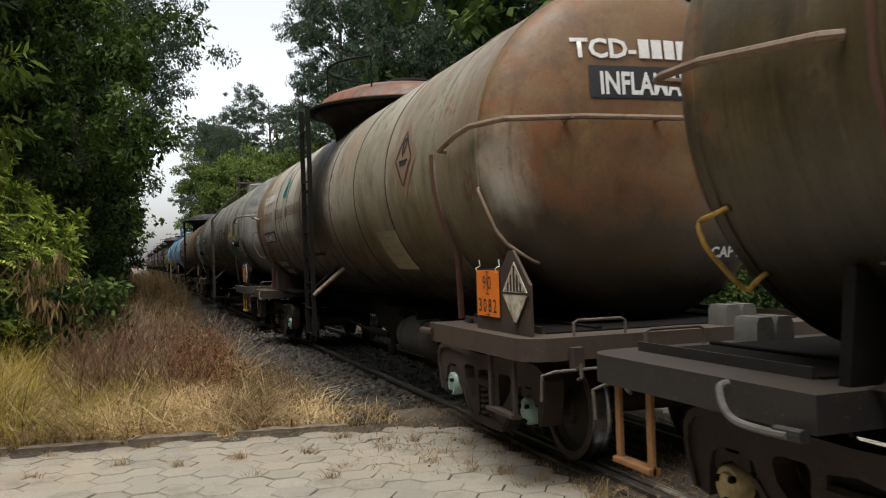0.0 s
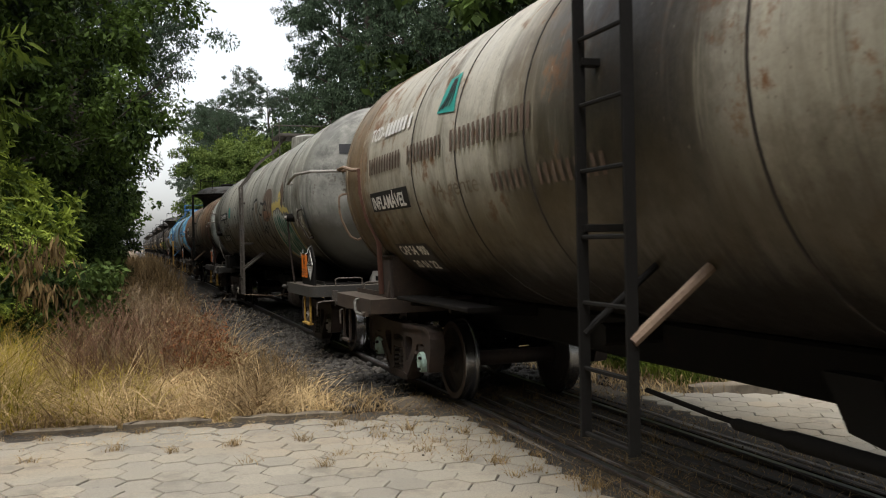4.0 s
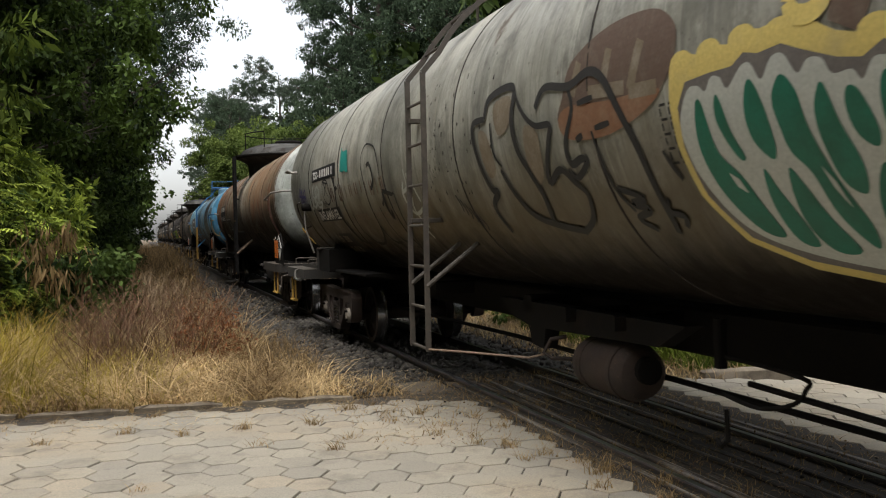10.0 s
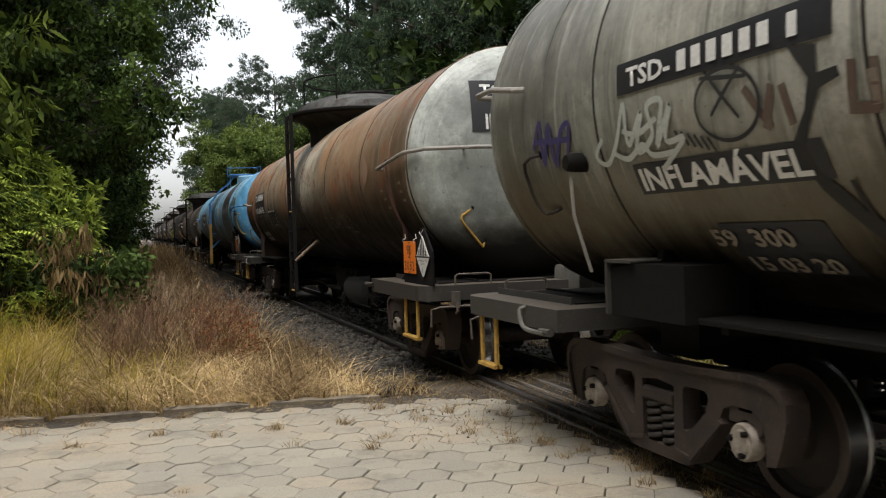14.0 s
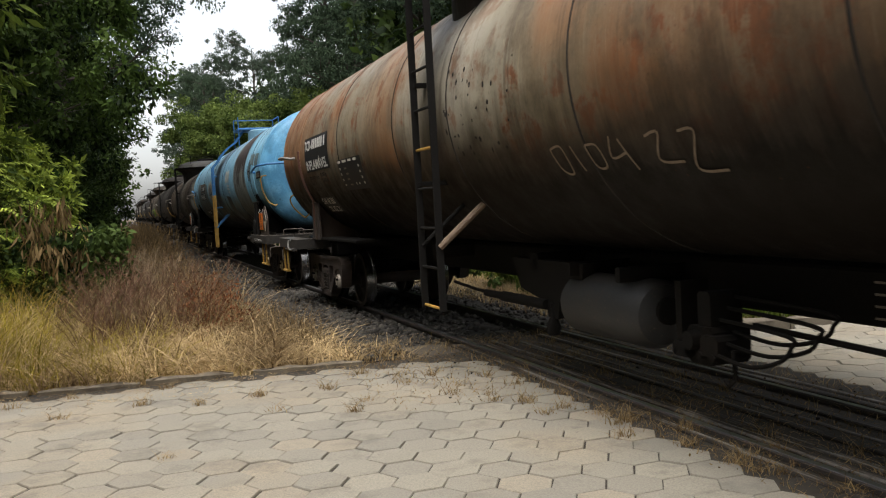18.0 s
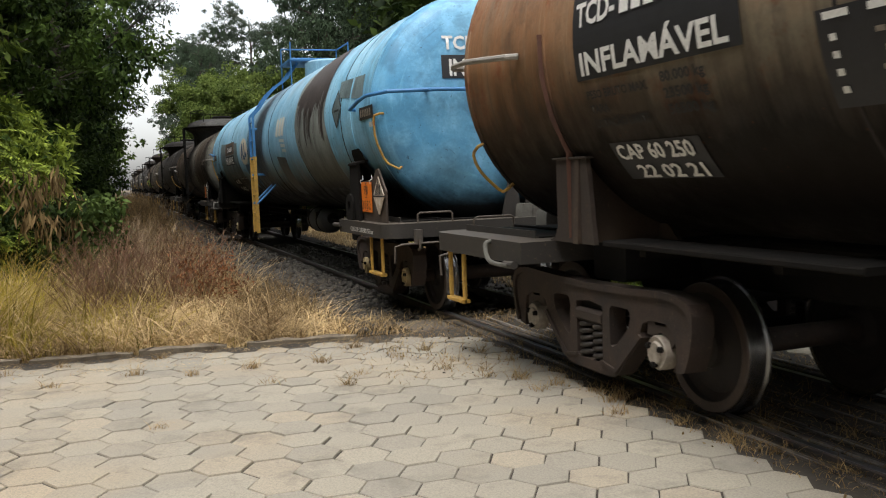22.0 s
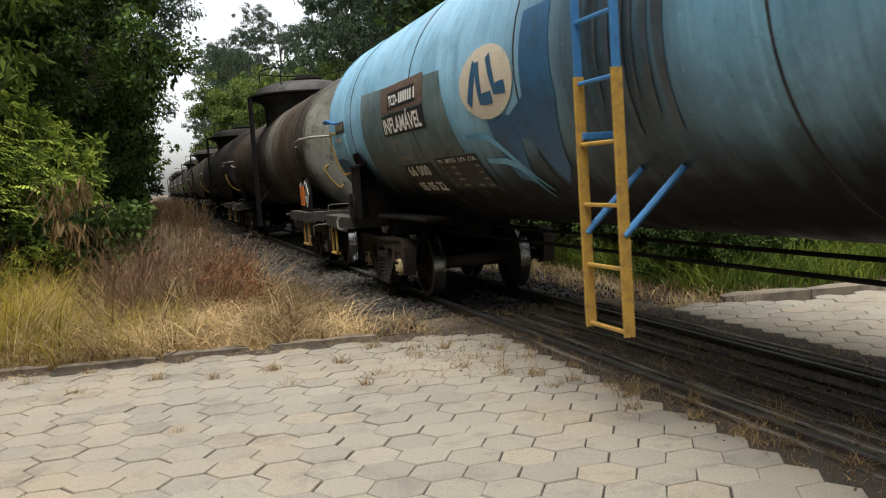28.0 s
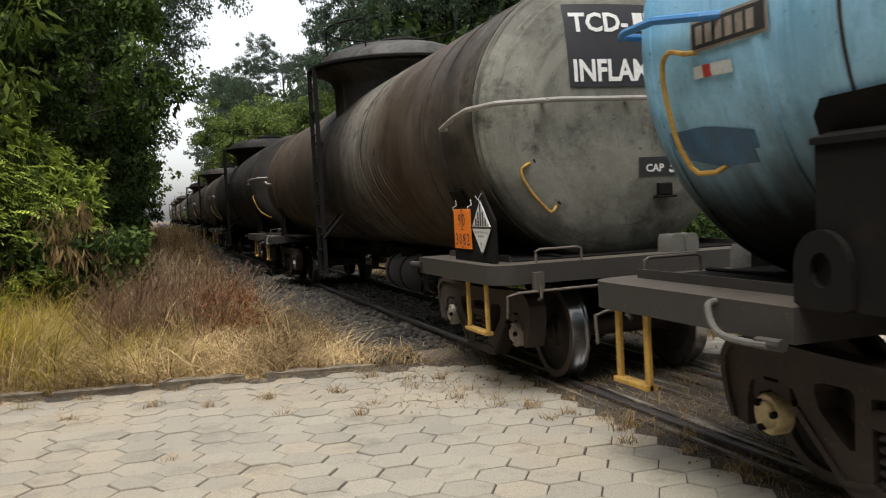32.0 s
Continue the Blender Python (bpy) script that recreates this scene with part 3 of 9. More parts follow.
for p, q in zip(far_pts, far_pts[1:]):
    kerb_stone(p, q, 0.12, 0.11)

# ---- tank wagons ----
def arc_x(R, zc, x):
    return zc - math.sqrt(max(R * R - x * x, 0))


def head_y(R, depth, r):
    """How far the dished tank end stands out at the distance r from its axis."""
    return depth * (1 - min(1.0, r / R) ** 2.7) ** (1 / 2.2)


wheel_meshes = {}


def wheelset(wagon, y, cap):
    """An axle that turns, with its wheels and bearing caps."""
    if not wheel_meshes:
        wheel_meshes["axle"] = Build().lathe([(-0.86, 0.06), (-0.62, 0.065), (-0.6, 0.09), (-0.45, 0.09), (-0.4, 0.075), (0.4, 0.075), (0.45, 0.09), (0.6, 0.09), (0.62, 0.065), (0.86, 0.06)], axis="x", sides=16).mesh("axle", M["cast"], 35)
        for s, k in ((-1, "near"), (1, "far")):
            prof = [(-0.612, 0.06), (-0.612, 0.115), (-0.575, 0.13), (-0.545, 0.19), (-0.54, 0.27), (-0.57, 0.31), (-0.602, 0.316), (-0.604, 0.37), (-0.598, 0.374), (-0.47, 0.38), (-0.47, 0.31), (-0.5, 0.27), (-0.51, 0.16), (-0.46, 0.12), (-0.46, 0.06)]
            wheel_meshes["wheel" + k] = Build().lathe([(-s * a, r) for a, r in prof], axis="x", sides=44).mesh("wheel", M["disc"], 30)
            prof = [(-0.604, 0.318), (-0.607, 0.324), (-0.607, 0.371), (-0.6, 0.377), (-0.603, 0.318)]
            wheel_meshes["face" + k] = Build().lathe([(-s * a, r) for a, r in prof], axis="x", sides=44, closed=True).mesh("rim_face", M["rim"], 30)
            prof = [(-0.6, 0.377), (-0.592, 0.3815), (-0.51, 0.3845), (-0.497, 0.39), (-0.488, 0.406), (-0.474, 0.409), (-0.467, 0.4), (-0.467, 0.37), (-0.59, 0.365)]
            wheel_meshes["tread" + k] = Build().lathe([(-s * a, r) for a, r in prof], axis="x", sides=44, closed=True).mesh("tread", M["tread"], 30)
    ax = part("axle", wheel_meshes["axle"], None, wagon)
    ax.matrix_basis = pose(0, y, 0.413)
    for k in ("near", "far"):
        part("wheel", wheel_meshes["wheel" + k], None, ax)
        part("rim_face", wheel_meshes["face" + k], None, ax)
        part("tread", wheel_meshes["tread" + k], None, ax, "bright polished wheel tread")
        s = -1 if k == "near" else 1
        key = "cap" + k + cap
        if key not in wheel_meshes:
            c = Build().lathe([(s * 0.86, 0.1), (s * 0.925, 0.1), (s * 0.94, 0.09), (s * 0.936, 0.068), (s * 0.95, 0.058), (s * 0.95, 0.03), (s * 0.945, 0.0)], axis="x", sides=24)
            wheel_meshes[key + "bolts"] = [Build().lathe([(s * 0.938, 0.0), (s * 0.938, 0.018), (s * 0.966, 0.017), (s * 0.968, 0.0)], (0, 0.066 * math.cos(w), 0.066 * math.sin(w)), "x", 6).mesh("cap_bolt", M["under"], 35) for w in (0.4, 2.494, 4.589)]
            wheel_meshes[key] = c.mesh("bearing_cap", M[cap], 35)
        part("bearing_cap", wheel_meshes[key], None, ax)
        for bolt in wheel_meshes[key + "bolts"]:
            part("cap_bolt", bolt, None, ax)
    return ax


bogie_meshes = {}


def bogie(wagon, yc, cap, caps):
    """A three-piece bogie: side frames, springs, bolster, brake gear and two wheelsets."""
    if not bogie_meshes:
        for s, k in ((-1, "near"), (1, "far")):
            x0, x1 = (s * 0.80, s * 0.92)
            chord = [(0, 0.735), (0.45, 0.745), (0.85, 0.762), (1.0, 0.752), (1.09, 0.72), (1.135, 0.66), (1.14, 0.57), (1.11, 0.45), (1.065, 0.345), (0.965, 0.325), (0.96, 0.47), (0.93, 0.55), (0.86, 0.585), (0.70, 0.585), (0.63, 0.555),
                     (0.60, 0.50), (0.47, 0.50), (0.497, 0.57), (0.49, 0.605), (0.46, 0.62), (0.29, 0.62), (0.26, 0.60), (0.17, 0.60), (0, 0.62)]
            strut = [(0.17, 0.60), (0.26, 0.60), (0.255, 0.56), (0.262, 0.37), (0.29, 0.36), (0.33, 0.38), (0.47, 0.50), (0.60, 0.50), (0.625, 0.47), (0.36, 0.21), (0.31, 0.18), (0.25, 0.168), (0, 0.168), (0, 0.235), (0.15, 0.24), (0.165, 0.26)]
            f, lip_ = Build(), Build()
            for q in (-1, 1):
                for o in (chord, strut):
                    f.prism([(q * u_, z_) for u_, z_ in o], x0, x1)
                edge = chord[0:9]
                inner_ = [(0, 0.70), (0.45, 0.708), (0.84, 0.73), (0.975, 0.722), (1.055, 0.695), (1.098, 0.645), (1.105, 0.57), (1.078, 0.46), (1.035, 0.355)]
                for (o0, o1), (i0, i1) in zip(zip(edge, edge[1:]), zip(inner_, inner_[1:])):
                    lip_.prism([(q * o0[0], o0[1] + 0.004), (q * o1[0], o1[1] + 0.004), (q * i1[0], i1[1]), (q * i0[0], i0[1])], x1 - s * 0.004, x1 + s * 0.022)
                low_, up_ = [(0.155, 0.236), (0.33, 0.205), (0.625, 0.472)], [(0.155, 0.258), (0.315, 0.232), (0.595, 0.49)]
                for (o0, o1), (i0, i1) in zip(zip(low_, low_[1:]), zip(up_, up_[1:])):
                    lip_.prism([(q * o0[0], o0[1]), (q * o1[0], o1[1]), (q * i1[0], i1[1]), (q * i0[0], i0[1])], x1 - s * 0.004, x1 + s * 0.014)
                ad = Build().prism([(q * u_, z_) for u_, z_ in ((0.66, 0.50), (0.67, 0.582), (0.74, 0.586), (0.745, 0.565), (0.845, 0.565), (0.85, 0.586), (0.915, 0.582), (0.93, 0.48), (0.9, 0.45), (0.88, 0.50), (0.8, 0.527), (0.72, 0.50))], x0 - s * 0.01, x1 - s * 0.012)
                bogie_meshes["adapter%d" % q + k] = ad.mesh("bearing_adapter", M["cast_dark"], 30)
            bogie_meshes["frame" + k] = f.mesh("side_frame", M["cast"], 30)
            bogie_meshes["lip" + k] = lip_.mesh("frame_flange", M["cast"], 30)
            for j, yy in enumerate((-0.085, 0.085)):
                path = [(s * 0.86 + 0.06 * math.cos(w), yy + 0.06 * math.sin(w), 0.245 + 0.235 * w / (2 * math.pi * 5)) for w in np.linspace(0, 2 * math.pi * 5, 60)]
                bogie_meshes["spring%d" % j + k] = Build().tube(path, 0.0165, 6).mesh("spring", M["spring"], 60)
            bogie_meshes["wedge" + k] = Build().box(min(s * 0.8, s * 0.93), max(s * 0.8, s * 0.93), -0.165, 0.165, 0.475, 0.56, 0.02).mesh("spring_seat", M["cast_dark"], 30)
        bo = Build().box(-0.88, 0.88, -0.16, 0.16, 0.49, 0.6, 0.03)
        bo.box(-0.4, 0.4, -0.2, 0.2, 0.62, 0.74, 0.03)
        bogie_meshes["bolster"] = bo.mesh("bolster", M["under"], 30)
        for q in (-1, 1):
            br = Build().tube([(-0.7, q * 0.3, 0.38), (0, q * 0.2, 0.36), (0.7, q * 0.3, 0.38)], 0.035, 6)
            br.box(-0.6, -0.5, q * 0.30, q * 0.385, 0.27, 0.5, 0.01).box(0.5, 0.6, q * 0.30, q * 0.385, 0.27, 0.5, 0.01)
            br.tube([(0, q * 0.2, 0.36), (0.05, q * 0.15, 0.6)], 0.025, 6)
            bogie_meshes["brake%d" % q] = br.mesh("brake_beam", M["under"], 30)
    for k in bogie_meshes:
        name = {"f": "side_frame", "l": "frame_flange", "s": "spring", "a": "bearing_adapter", "w": "spring_seat", "bo": "bolster", "br": "brake_beam"}[k[:2] if k[0] == "b" else k[0]]
        ob = part(name, bogie_meshes[k], None, wagon)
        ob.matrix_basis = pose(0, yc, 0.03 if k[0] == "b" else 0.0)
    return [wheelset(wagon, yc + q * 0.795, cap[0] if q < 0 else cap[1]) for q in (-1, 1)]


def end_deck(wagon, y_end, inner, mat, way, step):
    """The platform over a buffer end, with its steps, lever and coupler. way: -1 at the leading end."""
    a, b_, c = y_end, inner, 0.13 * -way
    bow = [(1.28 - 0.2 * (1 - math.cos(v)), a + 1.6 * c * (1 - math.sin(v))) for v in np.linspace(0, math.pi / 2, 8)]
    o = [(-1.28, b_)] + [(-x_, y_) for x_, y_ in bow] + bow[::-1] + [(1.28, b_)]
    deck = part("end_platform", Build().prism(o, 0.855, 1.0, "z"), mat, wagon, "steel end platform with a deep side channel", 30)
    lip = Build()
    lip.box(-1.0, 1.0, min(a, b_) + 0.28, max(a, b_) - 0.2, 1.0, 1.012, 0.004)
    for q in (-1, 1):
        lip.box(q * 0.6 - 0.02, q * 0.6 + 0.02, min(a, b_) + 0.3, max(a, b_) - 0.2, 1.012, 1.03, 0.005)
    part("deck_plate", lip, M["under"], deck)
    q, yq = (0.36, a - way * 0.06) if way < 0 else (-0.2, a - way * 0.02)
    for dx in (-0.065, 0.065):
        lock = Build().prism([(q + dx - 0.062, 0.99), (q + dx + 0.062, 0.99), (q + dx + 0.056, 1.11), (q + dx + 0.04, 1.14), (q + dx - 0.04, 1.14), (q + dx - 0.056, 1.11)], min(yq, yq - way * 0.2), max(yq, yq - way * 0.2), "y")
        part("striker_block", lock, M["striker"], deck, "grey cast striker block")
    # stirrup steps
    for q in (-1, 1):
        y0, y1 = (a - way * 0.31, a - way * 0.77) if way < 0 else (a - way * 0.24, a - way * 0.58)
        x = q * 1.22
        st = Build()
        st.box(x - 0.012, x + 0.012, min(y0, y0 - way * 0.045), max(y0, y0 - way * 0.045), 0.455, 0.86, 0.003)
        st.box(x - 0.012, x + 0.012, min(y1, y1 + way * 0.045), max(y1, y1 + way * 0.045), 0.455, 0.86, 0.003)
        st.box(x - 0.035, x + 0.035, min(y0, y1), max(y0, y1), 0.455, 0.485, 0.006)
        part("stirrup_step", st, step, deck)
    # uncoupling lever
    lv = Build().tube([(-1.2, a + way * 0.03, 0.62), (-1.2, a + way * 0.05, 0.78), (-1.12, a + way * 0.06, 0.8), (-0.45, a + way * 0.08, 0.81), (-0.25, a + way * 0.12, 0.77), (-0.12, a + way * 0.3, 0.74)], 0.0105, 8)
    lv.tube([(-0.96, a + way * 0.06, 0.8), (-0.96, a + way * 0.11, 0.84), (-0.96, a + way * 0.11, 0.76), (-0.96, a + way * 0.06, 0.74)], 0.012, 6)
    part("uncoupling_lever", lv, M["lever"], deck)
    part("deck_handle", Build().tube([(-0.92, a - way * 0.05, 1.0), (-0.92, a - way * 0.05, 1.085), (-0.89, a - way * 0.05, 1.1), (-0.58, a - way * 0.05, 1.1), (-0.55, a - way * 0.05, 1.085), (-0.55, a - way * 0.05, 1.0)], 0.010, 8), M["lever"], deck)
    for q in (-1, 1):
        part("deck_angle", Build().prism([(q * 0.98, 1.0), (q * 1.03, 1.0), (q * 1.03, 1.05), (q * 1.02, 1.05), (q * 1.02, 1.01), (q * 0.98, 1.01)], min(a, b_) + 0.3, max(a, b_) - 0.15, "y"), mat, deck)
    part("lever_bracket", Build().box(-0.99, -0.91, min(a + way * 0.005, a + way * 0.07), max(a + way * 0.005, a + way * 0.07), 0.8, 0.94, 0.008), M["cast"] if step is M["cast"] else M["grey_ladder"], deck)
    if way < 0:
        part("corner_peg", Build().tube([(-1.29, b_ - 0.1, 0.935), (-1.315, b_ - 0.02, 0.935), (-1.315, b_ + 0.11, 0.935)], 0.026, 9), mat, deck)
        return finish_deck(wagon, deck, a, way)
    # hook-shaped grab iron on the side channel
    yb = b_ + 0.1
    part("grab_iron", Build().tube(bend([(-1.27, yb + 0.4, 0.985), (-1.32, yb + 0.4, 0.97), (-1.335, yb + 0.36, 0.9), (-1.34, yb + 0.28, 0.855), (-1.34, yb + 0.12, 0.845), (-1.34, yb - 0.02, 0.85)]), 0.016, 8), M["striker"], deck)
    part("grab_socket", Build().tube([(-1.325, yb + 0.06, 0.85), (-1.325, yb - 0.09, 0.855)], 0.026, 9), mat, deck)
    return finish_deck(wagon, deck, a, way)


def finish_deck(wagon, deck, a, way):
    """Coupler and hoses at the end of the wagon."""
    cp = Build().box(-0.1, 0.1, min(a - way * 0.4, a + way * 0.42), max(a - way * 0.4, a + way * 0.42), 0.66, 0.84, 0.02)
    cp.prism([(-0.17, a + way * 0.38), (0.16, a + way * 0.36), (0.17, a + way * 0.6), (0.09, a + way * 0.68), (0.02, a + way * 0.62), (-0.04, a + way * 0.5), (-0.12, a + way * 0.68), (-0.2, a + way * 0.66)], 0.62, 0.88, "z")
    part("coupler", cp, M["cast"], wagon, "rusty knuckle coupler")
    part("brake_hose", Build().tube([(0.3, a, 0.8), (0.33, a + way * 0.18, 0.7), (0.3, a + way * 0.4, 0.5), (0.22, a + way * 0.62, 0.46)], 0.022, 7), M["under"], wagon, "black rubber brake hose")
    return deck


def bend(pts, k=5):
    """A soft path through points in space."""
    P_ = [Vector(p) for p in pts]
    out = []
    for i in range(len(P_) - 1):
        a, b_, c, d_ = P_[max(i - 1, 0)], P_[i], P_[i + 1], P_[min(i + 2, len(P_) - 1)]
        for j in range(k):
            t = j / k
            out.append(0.5 * ((2 * b_) + (c - a) * t + (2 * a - 5 * b_ + 4 * c - d_) * t * t + (3 * b_ - a - 3 * c + d_) * t ** 3))
    return out + [P_[-1]]


def on_side(w, y, z, out=0.0):
    """A point on the tank's flank that faces the road."""
    a = math.asin(max(-1, min(1, (z - w["zc"]) / w["R"])))
    r = w["R"] + out
    return (-r * math.cos(a), y, w["zc"] + r * math.sin(a))


def side_patch(w, outline, mat, out=0.006, name="painted_patch", label=""):
    """A flat-cut piece of paint laid on the flank: outline of (y, z); split finely to follow the curve."""
    bm = bmesh.new()
    bm.faces.new([bm.verts.new((p[0], p[1], 0)) for p in outline])
    zs, ys = [p[1] for p in outline], [p[0] for p in outline]
    for z in np.arange(min(zs) + 0.05, max(zs), 0.05):
        bmesh.ops.bisect_plane(bm, geom=bm.verts[:] + bm.edges[:] + bm.faces[:], plane_co=(0, z, 0), plane_no=(0, 1, 0))
    bmesh.ops.triangulate(bm, faces=bm.faces)
    for v in bm.verts:
        v.co = on_side(w, v.co.x, v.co.y, out)
    me = bpy.data.meshes.new(name)
    bmesh.ops.recalc_face_normals(bm, faces=bm.faces)
    bm.to_mesh(me)
    bm.free()
    me.materials.append(mat)
    return part(name, me, None, w["tank"], label)


def letters(text, size, bold=0.012, narrow=0.8):
    """A flat text as a bmesh, its lower left corner at the origin; and its width."""
    cu = bpy.data.curves.new("letters", "FONT")
    cu.body, cu.size, cu.offset, cu.resolution_u = text, size, bold * size, 2
    ob = bpy.data.objects.new("letters", cu)
    me = bpy.data.meshes.new_from_object(ob)
    bpy.data.objects.remove(ob)
    bm = bmesh.new()
    bm.from_mesh(me)
    bpy.data.meshes.remove(me)
    x0 = min((v.co.x for v in bm.verts), default=0)
    for v in bm.verts:
        v.co.x = (v.co.x - x0) * narrow
    return bm, max((v.co.x for v in bm.verts), default=0)


def each_letter(text, size, bold=0.012):
    """Every letter of a text as a flat bmesh of its own, in its place; and the whole width."""
    out, wd = [], 0.0
    for i, ch in enumerate(text):
        if ch == " ":
            continue
        bm, own = letters(ch, size, bold)
        both, wd = letters(text[:i + 1], size, bold)
        both.free()
        for v in bm.verts:
            v.co.x += wd - own
        out.append(bm)
    return out, wd


def finish_flat(bm, name, mat, parent, place, label="", cuts=0.05):
    zs = [v.co.y for v in bm.verts]
    for z in np.arange(min(zs) + cuts, max(zs), cuts):
        bmesh.ops.bisect_plane(bm, geom=bm.verts[:] + bm.edges[:] + bm.faces[:], plane_co=(0, z, 0), plane_no=(0, 1, 0))
    for v in bm.verts:
        v.co = place(v.co.x, v.co.y)
    me = bpy.data.meshes.new(name)
    bm.to_mesh(me)
    bm.free()
    me.materials.append(mat)
    return part(name, me, None, parent, label)


def side_text(w, text, y, z, height, mat=None, out=0.012, width=None, lean=0.0, bold=0.028, label="", wave=0.0):
    """Letters on the flank; y is the left end as read, z the foot, height that of the capitals."""
    bms, wd = each_letter(text, height / 0.72, bold)
    k = (width / wd) if width and wd else 1.0
    for bm in bms:
        finish_flat(bm, "letter", mat or M["white"], w["tank"], lambda a, b_: on_side(w, y - a * k, z + b_ + lean * a * k + wave * math.sin(6 * a * k), out), label)


def side_bars(w, y, z, height, widths, mat=None, out=0.012, gap=0.03, lean=0.0, label="painted character shown as a bar"):
    """Characters that are shown as plain bars, each a part of its own."""
    a = 0.0
    for wd in widths:
        if wd > 0:
            bm = bmesh.new()
            bm.faces.new([bm.verts.new(p) for p in ((a, 0, 0), (a + wd, 0, 0), (a + wd, height, 0), (a, height, 0))])
            finish_flat(bm, "lettering_bar", mat or M["white"], w["tank"], lambda p, q: on_side(w, y - p, z + q + lean * p, out), label)
        a += abs(wd) + gap


def side_plate(w, y, z, width, height, mat=None, out=0.006, lean=0.0, name="sign_patch", label=""):
    """A painted field behind lettering; y is its left end as read."""
    return side_patch(w, [(y, z), (y - width, z + lean * width), (y - width, z + height + lean * width), (y, z + height)], mat or M["black"], out, name, label)


def on_head(w, x, z, out=0.01):
    r = math.hypot(x, z - w["zc"])
    return (x, w["t0"] - head_y(w["R"], w["dish"], r) - out, z)


def head_text(w, text, x, z, height, mat=None, width=None, out=0.014, label=""):
    bms, wd = each_letter(text, height / 0.72, 0.028)
    k = (width / wd) if width and wd else 1.0
    for bm in bms:
        finish_flat(bm, "letter", mat or M["white"], w["tank"], lambda a, b_: on_head(w, x + a * k, z + b_, out), label, 0.06)


def head_plate(w, x, z, width, height, mat=None, out=0.008, label="", name="sign_patch"):
    bm = bmesh.new()
    k = max(2, int(width / 0.08))
    for i in range(k):
        x0, x1 = width * i / k, width * (i + 1) / k
        bm.faces.new([bm.verts.new(p) for p in ((x0, 0, 0), (x1, 0, 0), (x1, height, 0), (x0, height, 0))])
    bmesh.ops.remove_doubles(bm, verts=bm.verts, dist=0.0005)
    return finish_flat(bm, name, mat or M["black"], w["tank"], lambda a, b_: on_head(w, x + a, z + b_, out), label, 0.06)


def flat_text(text, height, mat, parent, place, width=None, label=""):
    bms, wd = each_letter(text, height / 0.72, 0.006)
    k = (width / wd) if width and wd else 1.0
    for bm in bms:
        finish_flat(bm, "letter", mat, parent, lambda a, b_: place(a * k, b_), label, 9)


